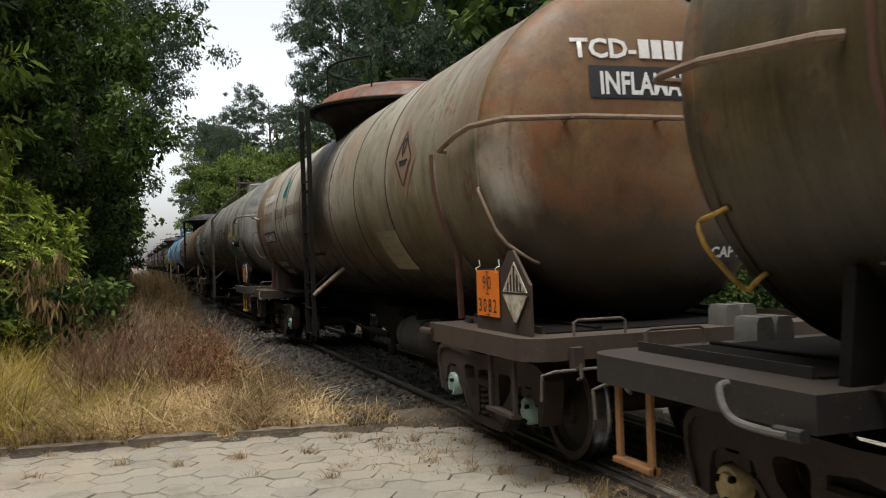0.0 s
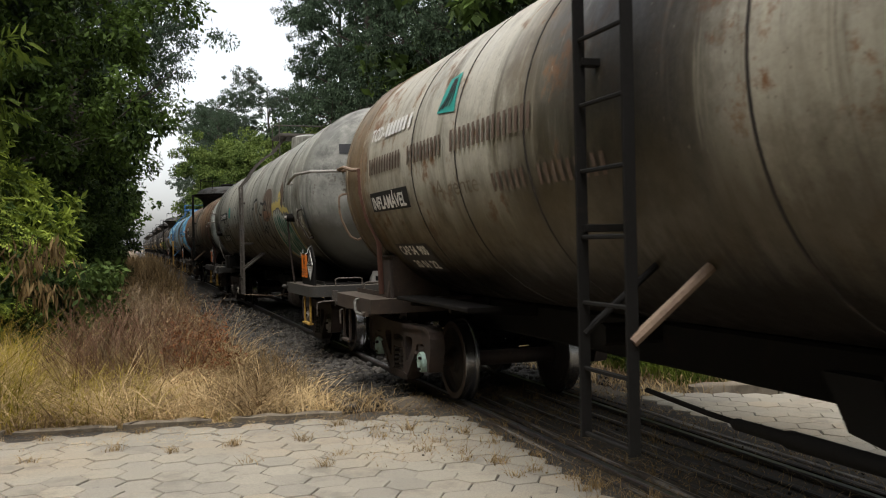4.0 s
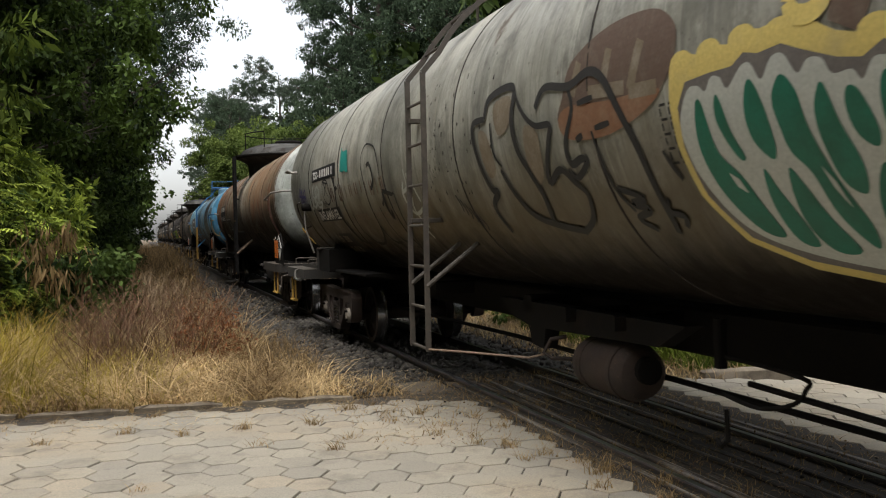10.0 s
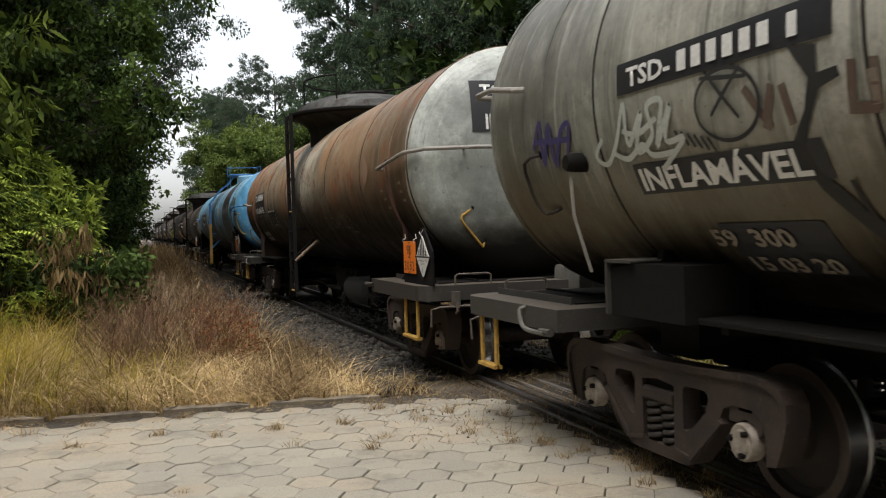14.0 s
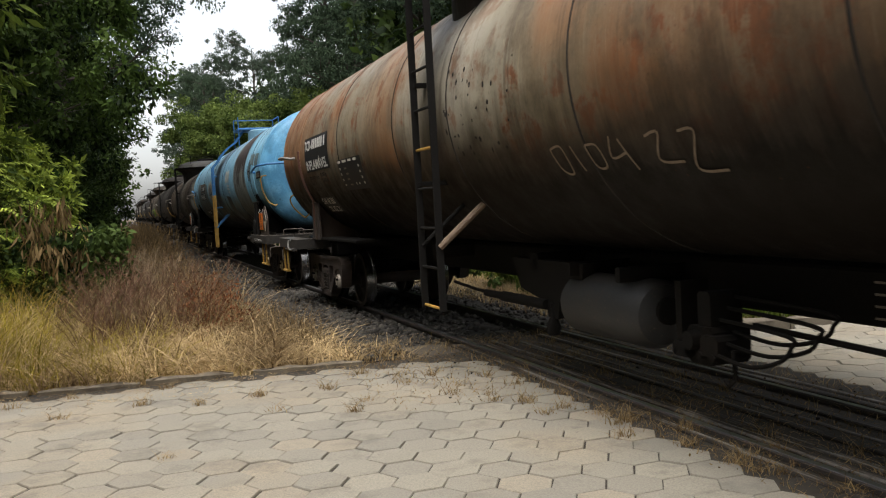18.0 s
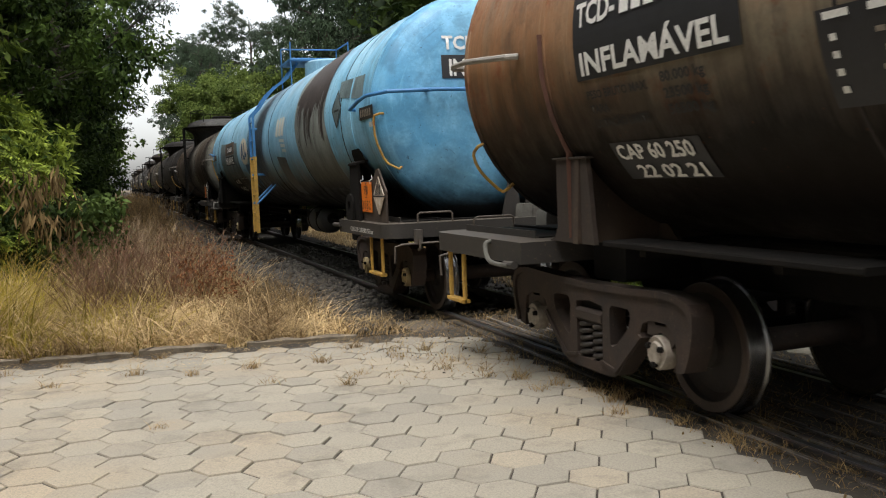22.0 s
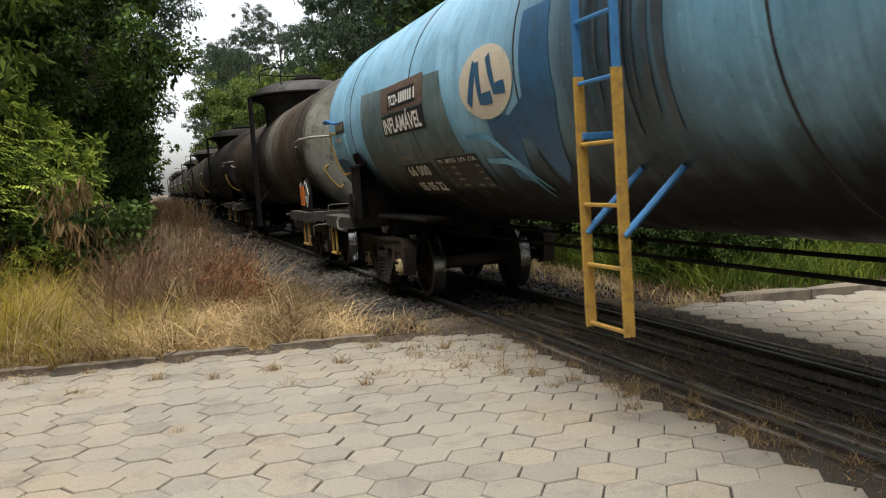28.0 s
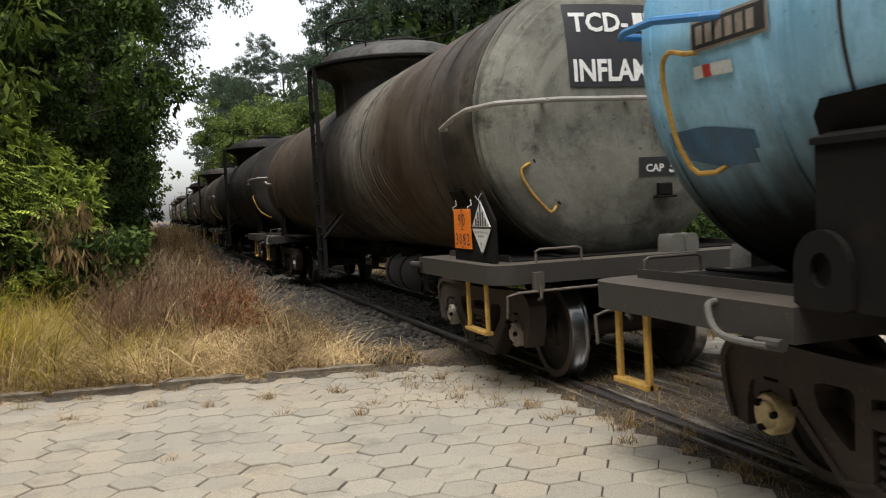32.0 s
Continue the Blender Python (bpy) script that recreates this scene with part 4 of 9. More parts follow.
def hazard_board(w, y_right, old=False, yd=0.245):
    """The board with an orange number panel and a striped diamond, standing on the leading platform."""
    wagon, x = w["wagon"], -1.17
    yl = y_right + 0.95
    b_ = Build().prism([(y_right, 1.0), (yl, 1.0), (yl, 1.43), (y_right + 0.45, 1.45), (y_right + 0.34, 1.56), (y_right + 0.26, 1.56), (y_right, 1.33)], x, x + 0.02, "x")
    board = part("placard_board", b_, M["brown_sill"] if old else M["under"], wagon, "dark steel board that carries the hazard placards", 30)
    xo = x - 0.012
    yo0, yo1 = yl - 0.06, yl - 0.47
    part("number_panel", Build().box(xo - 0.006, xo, yo1, yo0, 1.1, 1.425, 0.002), M["orange"], board, "orange hazard number panel, scratched")
    put = lambda y, z: (lambda a, q: (xo - 0.0085, y - a, z + q))
    flat_text("9", 0.1, M["black"], board, put(yo0 - 0.12, 1.29), 0.06)
    flat_text("0", 0.1, M["black"], board, put(yo0 - 0.215, 1.29), 0.065)
    for k_, ch in enumerate("3082"):
        flat_text(ch, 0.1, M["black"], board, put(yo0 - 0.035 - 0.092 * k_, 1.13), 0.058)
    part("panel_slot", Build().box(xo - 0.0085, xo - 0.006, yo0 - 0.208, yo0 - 0.198, 1.27, 1.4, 0.001), M["cast"], board)
    for z in (1.11, 1.255, 1.41):
        part("panel_mark", Build().box(xo - 0.009, xo - 0.006, yo0 - 0.235, yo0 - 0.175, z, z + 0.008, 0.001), M["black"], board)
    for q in (0.02, 0.39):
        part("wire_tie", Build().tube([(xo - 0.01, yo0 - q, 1.41), (xo - 0.02, yo0 - q - 0.005, 1.44), (xo + 0.012, yo0 - q - 0.01, 1.455), (xo + 0.01, yo0 - q, 1.5)], 0.004, 5), M["white"], board)
    yc, zc, h = y_right + yd, 1.275, 0.208
    part("diamond_panel", Build().prism([(yc - h, zc), (yc, zc - h), (yc + h, zc), (yc, zc + h)], xo - 0.006, xo, "x"), M["rusty_placard"] if old else M["placard"], board, "rust-eaten diamond hazard placard" if old else "white diamond hazard placard with black stripes")
    for i in range(-3, 4):
        dy = i * 0.052
        top = h - abs(dy) - 0.03
        if top > 0.02:
            part("diamond_stripe", Build().prism([(yc + dy - 0.013, zc + 0.012), (yc + dy + 0.013, zc + 0.012), (yc + dy + 0.013, zc + top - (0.013 if i > 0 else -0.005)), (yc + dy - 0.013, zc + top - (0.013 if i < 0 else -0.005))], xo - 0.009, xo - 0.0062, "x"), M["black"], board)
    part("diamond_bar", Build().box(xo - 0.009, xo - 0.0062, yc - h + 0.012, yc + h - 0.012, zc - 0.007, zc + 0.007, 0.001), M["black"], board)
    for y_, z_ in ((yc - h, zc), (yc + h, zc), (yc, zc - h + 0.01)):
        part("placard_clip", Build().box(xo - 0.012, xo, y_ - 0.012, y_ + 0.012, z_ - 0.009, z_ + 0.009, 0.002), M["cast"], board)
    for k_, e_ in () if old else ((-0.04, 0.06), (0.05, 0.04)):
        part("wire_tie", Build().tube([(xo - 0.008, yc, zc + h - 0.01), (xo - 0.02, yc + k_ * 0.4, zc + h + 0.02), (xo - 0.01, yc + k_ * 1.6, zc + h + e_)], 0.002, 5), M["white"], board)
    if not old:
        flat_text("9", 0.055, M["black"], board, put(yc + 0.022, zc - 0.16))
        flat_text("SUBST\u00c2NCIAS PERIGOSAS", 0.018, M["black"], board, put(yc + 0.15, zc - 0.045), 0.3)
        flat_text("DIVERSAS", 0.018, M["black"], board, put(yc + 0.06, zc - 0.075), 0.12)
    return board


def tank_wagon(name, label, u0, u1, bog, tank, ladder, paint, head_paint=None, far_head_paint=None, R=1.22, zc=2.19, dome="disc", sill="dark_sill", ladder_mat="black_ladder", pipe="pipe_grey",
               caps=("cap_cream", "cap_cream"), step="yellow", seams=5, dome_paint=None, dish=0.32, reservoir=-2.2, res_r=0.24, res_len=1.15, rail_z=2.3, sad_top=1.45, grab="yellow", seam_at=None, sad_mat="under", res_mat=None, lug=False, res_z=0.645, lid_paint=None, straps=False, box_saddle=False, sill_gap=False, band_at=(0.85, 0.85), rail_len=0.62, lead_grab=None, tail_grab=()):
    uc = (u0 + u1) / 2
    W = new(name)
    tagged(W, label, "tank wagon", "tank wagons of the train")
    w = {"wagon": W, "uc": uc, "R": R, "zc": zc, "dish": dish, "t0": tank[0] - uc, "t1": tank[1] - uc, "axles": [], "e0": u0 - uc, "e1": u1 - uc}
    t0, t1, e0, e1 = w["t0"], w["t1"], w["e0"], w["e1"]
    # tank: shell, two dished ends and weld seams
    shell = Build().lathe([(t0, R), (t0 + 0.02, R)] + [(y, R) for y in np.linspace(t0 + 0.4, t1 - 0.4, 6)] + [(t1, R)], (0, 0, zc), "y", 72)
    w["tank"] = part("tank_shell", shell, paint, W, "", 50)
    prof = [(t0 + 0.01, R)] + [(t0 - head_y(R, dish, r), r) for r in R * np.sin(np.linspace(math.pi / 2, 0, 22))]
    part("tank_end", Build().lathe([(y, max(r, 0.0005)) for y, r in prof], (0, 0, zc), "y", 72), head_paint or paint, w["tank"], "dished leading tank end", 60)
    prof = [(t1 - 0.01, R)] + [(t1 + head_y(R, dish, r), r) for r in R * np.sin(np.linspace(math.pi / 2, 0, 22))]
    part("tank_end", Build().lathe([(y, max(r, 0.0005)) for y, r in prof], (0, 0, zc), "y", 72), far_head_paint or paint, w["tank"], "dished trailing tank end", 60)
    for y in seam_at or [t0 + (t1 - t0) * (i + 0.5) / seams for i in range(seams)]:
        part("weld_seam", Build().lathe([(y - 0.012, R - 0.002), (y - 0.007, R + 0.005), (y + 0.007, R + 0.005), (y + 0.012, R - 0.002)], (0, 0, zc), "y", 72), M["seam"], w["tank"])
    for y in (t0 + 0.02, t0 + band_at[0], t1 - band_at[1], t1 - 0.02):
        part("tank_band", Build().lathe([(y - 0.03, R - 0.002), (y - 0.026, R + 0.009), (y + 0.026, R + 0.009), (y + 0.03, R - 0.002)], (0, 0, zc), "y", 72), paint, w["tank"])
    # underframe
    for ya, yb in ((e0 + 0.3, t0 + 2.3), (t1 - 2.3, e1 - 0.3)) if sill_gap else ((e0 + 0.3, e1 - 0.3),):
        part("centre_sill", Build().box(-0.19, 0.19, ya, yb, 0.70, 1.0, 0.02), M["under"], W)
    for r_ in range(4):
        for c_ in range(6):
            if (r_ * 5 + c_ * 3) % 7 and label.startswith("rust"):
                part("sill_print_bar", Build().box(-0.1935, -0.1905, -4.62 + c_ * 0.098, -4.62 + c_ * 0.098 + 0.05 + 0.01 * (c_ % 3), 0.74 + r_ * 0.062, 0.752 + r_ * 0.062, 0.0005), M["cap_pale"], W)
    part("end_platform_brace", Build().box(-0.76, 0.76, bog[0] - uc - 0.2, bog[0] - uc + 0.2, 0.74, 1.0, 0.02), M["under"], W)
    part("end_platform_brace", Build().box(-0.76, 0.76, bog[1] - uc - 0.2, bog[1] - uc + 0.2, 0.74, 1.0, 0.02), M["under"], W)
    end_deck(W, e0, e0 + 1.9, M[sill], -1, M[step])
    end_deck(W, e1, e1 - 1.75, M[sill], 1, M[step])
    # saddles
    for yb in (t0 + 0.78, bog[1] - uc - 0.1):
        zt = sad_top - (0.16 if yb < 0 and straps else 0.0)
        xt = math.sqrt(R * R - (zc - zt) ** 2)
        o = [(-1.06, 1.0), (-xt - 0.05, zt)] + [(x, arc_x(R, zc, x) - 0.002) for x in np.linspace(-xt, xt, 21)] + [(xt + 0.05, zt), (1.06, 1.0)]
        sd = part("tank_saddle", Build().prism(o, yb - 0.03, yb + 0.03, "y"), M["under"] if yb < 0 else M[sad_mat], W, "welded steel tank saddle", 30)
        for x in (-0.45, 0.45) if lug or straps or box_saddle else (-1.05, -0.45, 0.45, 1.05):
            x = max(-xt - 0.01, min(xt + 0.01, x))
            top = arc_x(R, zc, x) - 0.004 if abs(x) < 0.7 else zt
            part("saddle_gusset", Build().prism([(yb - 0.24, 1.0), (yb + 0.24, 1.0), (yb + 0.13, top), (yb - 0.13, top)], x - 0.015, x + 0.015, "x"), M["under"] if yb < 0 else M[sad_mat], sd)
        for q in () if lug or straps or box_saddle else (-1, 1):
            pad = [(q * (R + 0.004) * math.cos(a_), zc - (R + 0.004) * math.sin(a_)) for a_ in np.linspace(math.asin((zc - zt) / R) - 0.14, math.asin((zc - zt) / R) + 0.2, 6)] + [(q * (R + 0.03) * math.cos(a_), zc - (R + 0.03) * math.sin(a_)) for a_ in np.linspace(math.asin((zc - zt) / R) + 0.2, math.asin((zc - zt) / R) - 0.14, 6)]
            part("saddle_pad", Build().prism(pad, yb - 0.16, yb + 0.16, "y"), M["under"], sd)
    if straps:
        yb = t1 - band_at[1]
        for q in (-1, 1):
            part("saddle_plate", Build().prism([(yb - 0.28, 1.0), (yb + 0.32, 1.0), (yb + 0.24, 1.03), (yb + 0.2, 1.1), (yb + 0.2, sad_top), (yb - 0.2, sad_top), (yb - 0.26, 1.1)], q * 1.0, q * 1.03, "x"), M["cast_dark"], W, "upright saddle plate under the tank")
            part("saddle_plate_rim", Build().box(min(q * 0.95, q * 1.05), max(q * 0.95, q * 1.05), yb - 0.22, yb + 0.22, sad_top, sad_top + 0.015, 0.004), M["cast_dark"], W)
    if box_saddle:
        yb = bog[1] - uc - 0.1
        bx = part("saddle_box", Build().prism([(yb - 0.5, 1.0), (yb + 0.26, 1.0), (yb + 0.26, 1.28), (yb - 0.02, 1.31), (yb - 0.5, 1.31)], -1.12, -0.7, "x"), M["under"], W, "boxed saddle step of dark steel")
        part("saddle_face", Build().box(-1.15, -0.7, yb + 0.262, yb + 0.28, 1.0, 1.31, 0.004), M[sill], bx)
        part("saddle_edge", Build().box(-1.15, -0.7, yb - 0.02, yb + 0.285, 1.312, 1.33, 0.005), M[sill], bx)
        part("saddle_gusset", Build().prism([(yb + 0.281, 1.06), (yb + 0.46, 1.18), (yb + 0.46, 1.24), (yb + 0.281, 1.29)], -1.0, -0.97, "x"), M["under"], bx)
    # running boards, straps and lugs beside the saddles
    yb = bog[1] - uc - 0.1
    for q in (-1, 1):
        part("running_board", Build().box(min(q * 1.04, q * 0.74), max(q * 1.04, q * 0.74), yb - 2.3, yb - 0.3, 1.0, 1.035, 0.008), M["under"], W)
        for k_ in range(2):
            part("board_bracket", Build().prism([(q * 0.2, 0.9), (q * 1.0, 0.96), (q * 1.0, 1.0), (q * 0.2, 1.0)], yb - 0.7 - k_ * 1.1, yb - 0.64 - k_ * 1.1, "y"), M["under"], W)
    for y_, way in ((t0 + band_at[0], -1), (t1 - band_at[1], 1)):
        for q in (-1, 1) if straps else ():
            a0 = [math.radians(v) for v in (4, -8, -20, -32)]
            pth = [(q * (R + 0.014) * math.cos(v), y_, zc + (R + 0.014) * math.sin(v)) for v in a0] + [(q * (R * 0.8 + 0.05), y_ + 0.02, 1.03)]
            part("tank_strap", Build().tube(pth, 0.028, 6, 0.25), M["strap"], W, "rust-red hold-down strap")
    for yb in (t0 + 0.78, bog[1] - uc - 0.1) if lug else ():
        way = -1 if yb < 0 else 1
        arm = Build().prism([(yb - 0.2, 1.0), (yb + 0.2, 1.0), (yb + 0.19, 1.62), (yb - 0.17, 1.62)], -1.22, -1.19, "x")
        arm_ob = part("saddle_arm", arm, M["under"], W, "dark bracket that props the tank")
        part("arm_cap", Build().prism([(-1.235, 1.615), (-1.06, 1.66), (-1.06, 1.685), (-1.235, 1.64)], yb - 0.18, yb + 0.2, "y"), M["under"], arm_ob)
        part("arm_web", Build().prism([(-1.188, 1.0), (-0.95, 1.0), (-1.02, 1.62), (-1.188, 1.6)], yb - 0.015, yb + 0.015, "y"), M["under"], arm_ob)
        side_patch(w, [(yb - 0.26, 1.5), (yb + 0.28, 1.5), (yb + 0.26, 1.74), (yb + 0.2, 1.8), (yb - 0.14, 1.81), (yb - 0.2, 1.76)], M["under"], 0.03, "saddle_pad", "dark rounded saddle pad")
        ring = Build()
        k_ = 26
        yl = yb + way * 0.02 + (0.16 if way < 0 else 0.12)
        for i in range(k_):
            v0, v1 = 2 * math.pi * i / k_, 2 * math.pi * (i + 1) / k_
            rim = lambda v: (0.15 * math.cos(v), 0.15 + 0.15 * math.sin(v)) if math.sin(v) >= 0 else (max(-0.15, min(0.15, 0.15 / max(0.01, -math.sin(v)) * math.cos(v))), 0.15 - 0.15 * min(1.0, -math.sin(v) / max(0.01, abs(math.cos(v)))))
            eye = lambda v: (0.058 * math.cos(v), 0.15 + 0.066 * math.sin(v))
            quad = [eye(v0), eye(v1), rim(v1), rim(v0)]
            ring.add([(x_, yl + a_, 1.0 + b_) for x_ in (-1.255, -1.225) for a_, b_ in quad], [(0, 1, 2, 3), (7, 6, 5, 4), (0, 4, 5, 1), (2, 6, 7, 3)])
        me_ = ring.mesh("lifting_lug", M["under"])
        bm = bmesh.new()
        bm.from_mesh(me_)
        bmesh.ops.remove_doubles(bm, verts=bm.verts, dist=0.0005)
        bm.to_mesh(me_)
        bm.free()
        part("lifting_lug", me_, None, arm_ob, "round lifting lug with a hole")
    # bogies
    w["axles"] += bogie(W, bog[0] - uc, caps, caps) + bogie(W, bog[1] - uc, caps, caps)
    # brake gear
    yr = reservoir
    part("air_reservoir", Build().lathe([(yr - res_len / 2, 0.001), (yr - res_len / 2 + 0.01, res_r * 0.45), (yr - res_len / 2 + 0.05, res_r * 0.85), (yr - res_len / 2 + 0.12, res_r), (yr + res_len / 2 - 0.12, res_r), (yr + res_len / 2 - 0.05, res_r * 0.85), (yr + res_len / 2 - 0.01, res_r * 0.45), (yr + res_len / 2, 0.001)], (-0.48, 0, res_z), "y", 28), M[res_mat or "reservoir"], W, "dusty grey air reservoir")
    for q in (-0.35, 0.35):
        part("reservoir_hanger", Build().box(-0.7, -0.1, yr + q - 0.03, yr + q + 0.03, 0.86, 0.96, 0.01), M["under"], W)
    part("reservoir_flange", Build().lathe([(yr - res_len / 2 - 0.03, 0.05), (yr - res_len / 2 - 0.03, 0.09), (yr - res_len / 2 + 0.03, 0.09)], (-0.48, 0, res_z + 0.03), "y", 14), M["under"], W)
    # brake valve, its levers and looping pipes
    yv = yr - 1.15
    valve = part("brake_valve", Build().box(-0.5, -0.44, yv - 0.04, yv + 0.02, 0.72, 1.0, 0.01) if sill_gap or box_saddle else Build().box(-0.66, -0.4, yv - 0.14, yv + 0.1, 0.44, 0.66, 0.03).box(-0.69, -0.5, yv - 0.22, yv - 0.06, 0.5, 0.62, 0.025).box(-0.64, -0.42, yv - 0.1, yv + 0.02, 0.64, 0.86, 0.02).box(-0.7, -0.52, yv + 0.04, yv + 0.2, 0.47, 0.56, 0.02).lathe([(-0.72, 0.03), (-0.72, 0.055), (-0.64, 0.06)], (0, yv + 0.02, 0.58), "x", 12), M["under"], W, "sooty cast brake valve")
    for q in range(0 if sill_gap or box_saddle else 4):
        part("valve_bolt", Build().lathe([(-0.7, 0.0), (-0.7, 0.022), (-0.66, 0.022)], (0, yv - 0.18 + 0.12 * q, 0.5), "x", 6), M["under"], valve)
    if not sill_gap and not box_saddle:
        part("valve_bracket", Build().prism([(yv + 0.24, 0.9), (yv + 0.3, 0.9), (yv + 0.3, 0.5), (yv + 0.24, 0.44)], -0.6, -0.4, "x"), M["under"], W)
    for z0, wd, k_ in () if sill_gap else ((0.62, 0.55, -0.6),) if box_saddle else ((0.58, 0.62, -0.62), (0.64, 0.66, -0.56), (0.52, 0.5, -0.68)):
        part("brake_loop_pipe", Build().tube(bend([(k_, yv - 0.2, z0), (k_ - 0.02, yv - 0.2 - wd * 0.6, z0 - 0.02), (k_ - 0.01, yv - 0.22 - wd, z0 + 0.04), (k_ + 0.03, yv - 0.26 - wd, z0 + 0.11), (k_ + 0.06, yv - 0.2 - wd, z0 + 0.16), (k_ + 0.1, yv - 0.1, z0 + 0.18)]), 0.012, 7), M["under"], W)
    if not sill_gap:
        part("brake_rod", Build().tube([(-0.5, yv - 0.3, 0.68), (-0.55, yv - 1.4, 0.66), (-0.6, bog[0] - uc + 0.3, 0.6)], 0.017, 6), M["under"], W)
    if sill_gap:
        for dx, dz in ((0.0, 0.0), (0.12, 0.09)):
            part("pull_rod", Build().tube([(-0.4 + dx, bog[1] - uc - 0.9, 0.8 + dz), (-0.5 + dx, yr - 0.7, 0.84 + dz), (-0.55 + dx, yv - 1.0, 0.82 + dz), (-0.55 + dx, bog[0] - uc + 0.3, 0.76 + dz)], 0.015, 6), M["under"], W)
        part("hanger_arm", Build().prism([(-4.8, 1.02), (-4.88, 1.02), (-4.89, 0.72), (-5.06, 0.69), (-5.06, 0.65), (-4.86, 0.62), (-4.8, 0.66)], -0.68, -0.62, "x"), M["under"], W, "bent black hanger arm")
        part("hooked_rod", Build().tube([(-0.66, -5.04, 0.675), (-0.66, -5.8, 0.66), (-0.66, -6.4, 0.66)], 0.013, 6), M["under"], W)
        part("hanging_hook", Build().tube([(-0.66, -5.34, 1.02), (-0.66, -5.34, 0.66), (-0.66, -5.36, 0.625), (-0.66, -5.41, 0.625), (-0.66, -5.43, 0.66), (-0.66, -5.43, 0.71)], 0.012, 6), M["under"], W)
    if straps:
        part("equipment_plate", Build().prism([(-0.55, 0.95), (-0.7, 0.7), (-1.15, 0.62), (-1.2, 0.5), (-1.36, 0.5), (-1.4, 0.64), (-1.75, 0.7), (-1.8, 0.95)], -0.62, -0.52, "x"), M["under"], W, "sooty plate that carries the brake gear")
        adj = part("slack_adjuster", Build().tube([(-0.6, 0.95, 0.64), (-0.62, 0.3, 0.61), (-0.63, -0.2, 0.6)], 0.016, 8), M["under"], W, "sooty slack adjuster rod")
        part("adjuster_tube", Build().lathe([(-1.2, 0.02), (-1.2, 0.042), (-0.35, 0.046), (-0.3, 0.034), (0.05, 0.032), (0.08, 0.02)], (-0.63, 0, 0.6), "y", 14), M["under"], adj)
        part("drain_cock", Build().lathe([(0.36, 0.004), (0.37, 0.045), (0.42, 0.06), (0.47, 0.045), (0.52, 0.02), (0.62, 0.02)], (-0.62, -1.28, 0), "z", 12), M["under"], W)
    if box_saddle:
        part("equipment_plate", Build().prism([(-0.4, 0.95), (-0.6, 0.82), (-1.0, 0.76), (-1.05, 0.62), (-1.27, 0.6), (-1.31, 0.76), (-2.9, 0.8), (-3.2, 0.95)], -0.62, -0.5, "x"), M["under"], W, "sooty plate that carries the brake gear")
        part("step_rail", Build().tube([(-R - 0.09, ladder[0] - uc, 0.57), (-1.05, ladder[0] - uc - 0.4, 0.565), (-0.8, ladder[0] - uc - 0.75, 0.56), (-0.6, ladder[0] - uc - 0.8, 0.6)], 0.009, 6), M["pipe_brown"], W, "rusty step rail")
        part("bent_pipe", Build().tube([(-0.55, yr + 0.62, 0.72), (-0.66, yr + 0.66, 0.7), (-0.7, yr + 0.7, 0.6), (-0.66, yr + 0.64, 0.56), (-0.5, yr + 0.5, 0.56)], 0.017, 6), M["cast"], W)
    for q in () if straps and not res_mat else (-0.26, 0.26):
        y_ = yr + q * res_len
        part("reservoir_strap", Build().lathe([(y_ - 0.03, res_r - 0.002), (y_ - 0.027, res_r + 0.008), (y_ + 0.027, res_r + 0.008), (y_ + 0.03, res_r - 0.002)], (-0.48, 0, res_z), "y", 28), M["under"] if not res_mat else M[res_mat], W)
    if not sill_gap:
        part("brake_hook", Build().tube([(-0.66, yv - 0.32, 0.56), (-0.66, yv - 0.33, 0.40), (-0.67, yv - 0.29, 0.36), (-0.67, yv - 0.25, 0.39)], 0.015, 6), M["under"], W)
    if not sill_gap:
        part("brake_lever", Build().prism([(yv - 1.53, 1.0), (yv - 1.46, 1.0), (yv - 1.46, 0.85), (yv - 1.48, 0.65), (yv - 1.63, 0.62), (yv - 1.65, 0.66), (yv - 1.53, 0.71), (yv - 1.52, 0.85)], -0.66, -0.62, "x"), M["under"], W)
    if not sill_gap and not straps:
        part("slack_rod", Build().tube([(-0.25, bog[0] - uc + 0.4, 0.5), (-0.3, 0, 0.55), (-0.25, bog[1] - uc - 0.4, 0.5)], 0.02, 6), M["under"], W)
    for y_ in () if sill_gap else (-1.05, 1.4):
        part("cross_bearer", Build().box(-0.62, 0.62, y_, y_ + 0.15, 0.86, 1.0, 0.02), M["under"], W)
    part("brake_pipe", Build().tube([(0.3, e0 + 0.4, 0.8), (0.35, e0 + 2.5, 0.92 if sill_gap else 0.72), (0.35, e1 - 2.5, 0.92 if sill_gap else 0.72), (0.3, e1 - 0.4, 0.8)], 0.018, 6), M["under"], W)
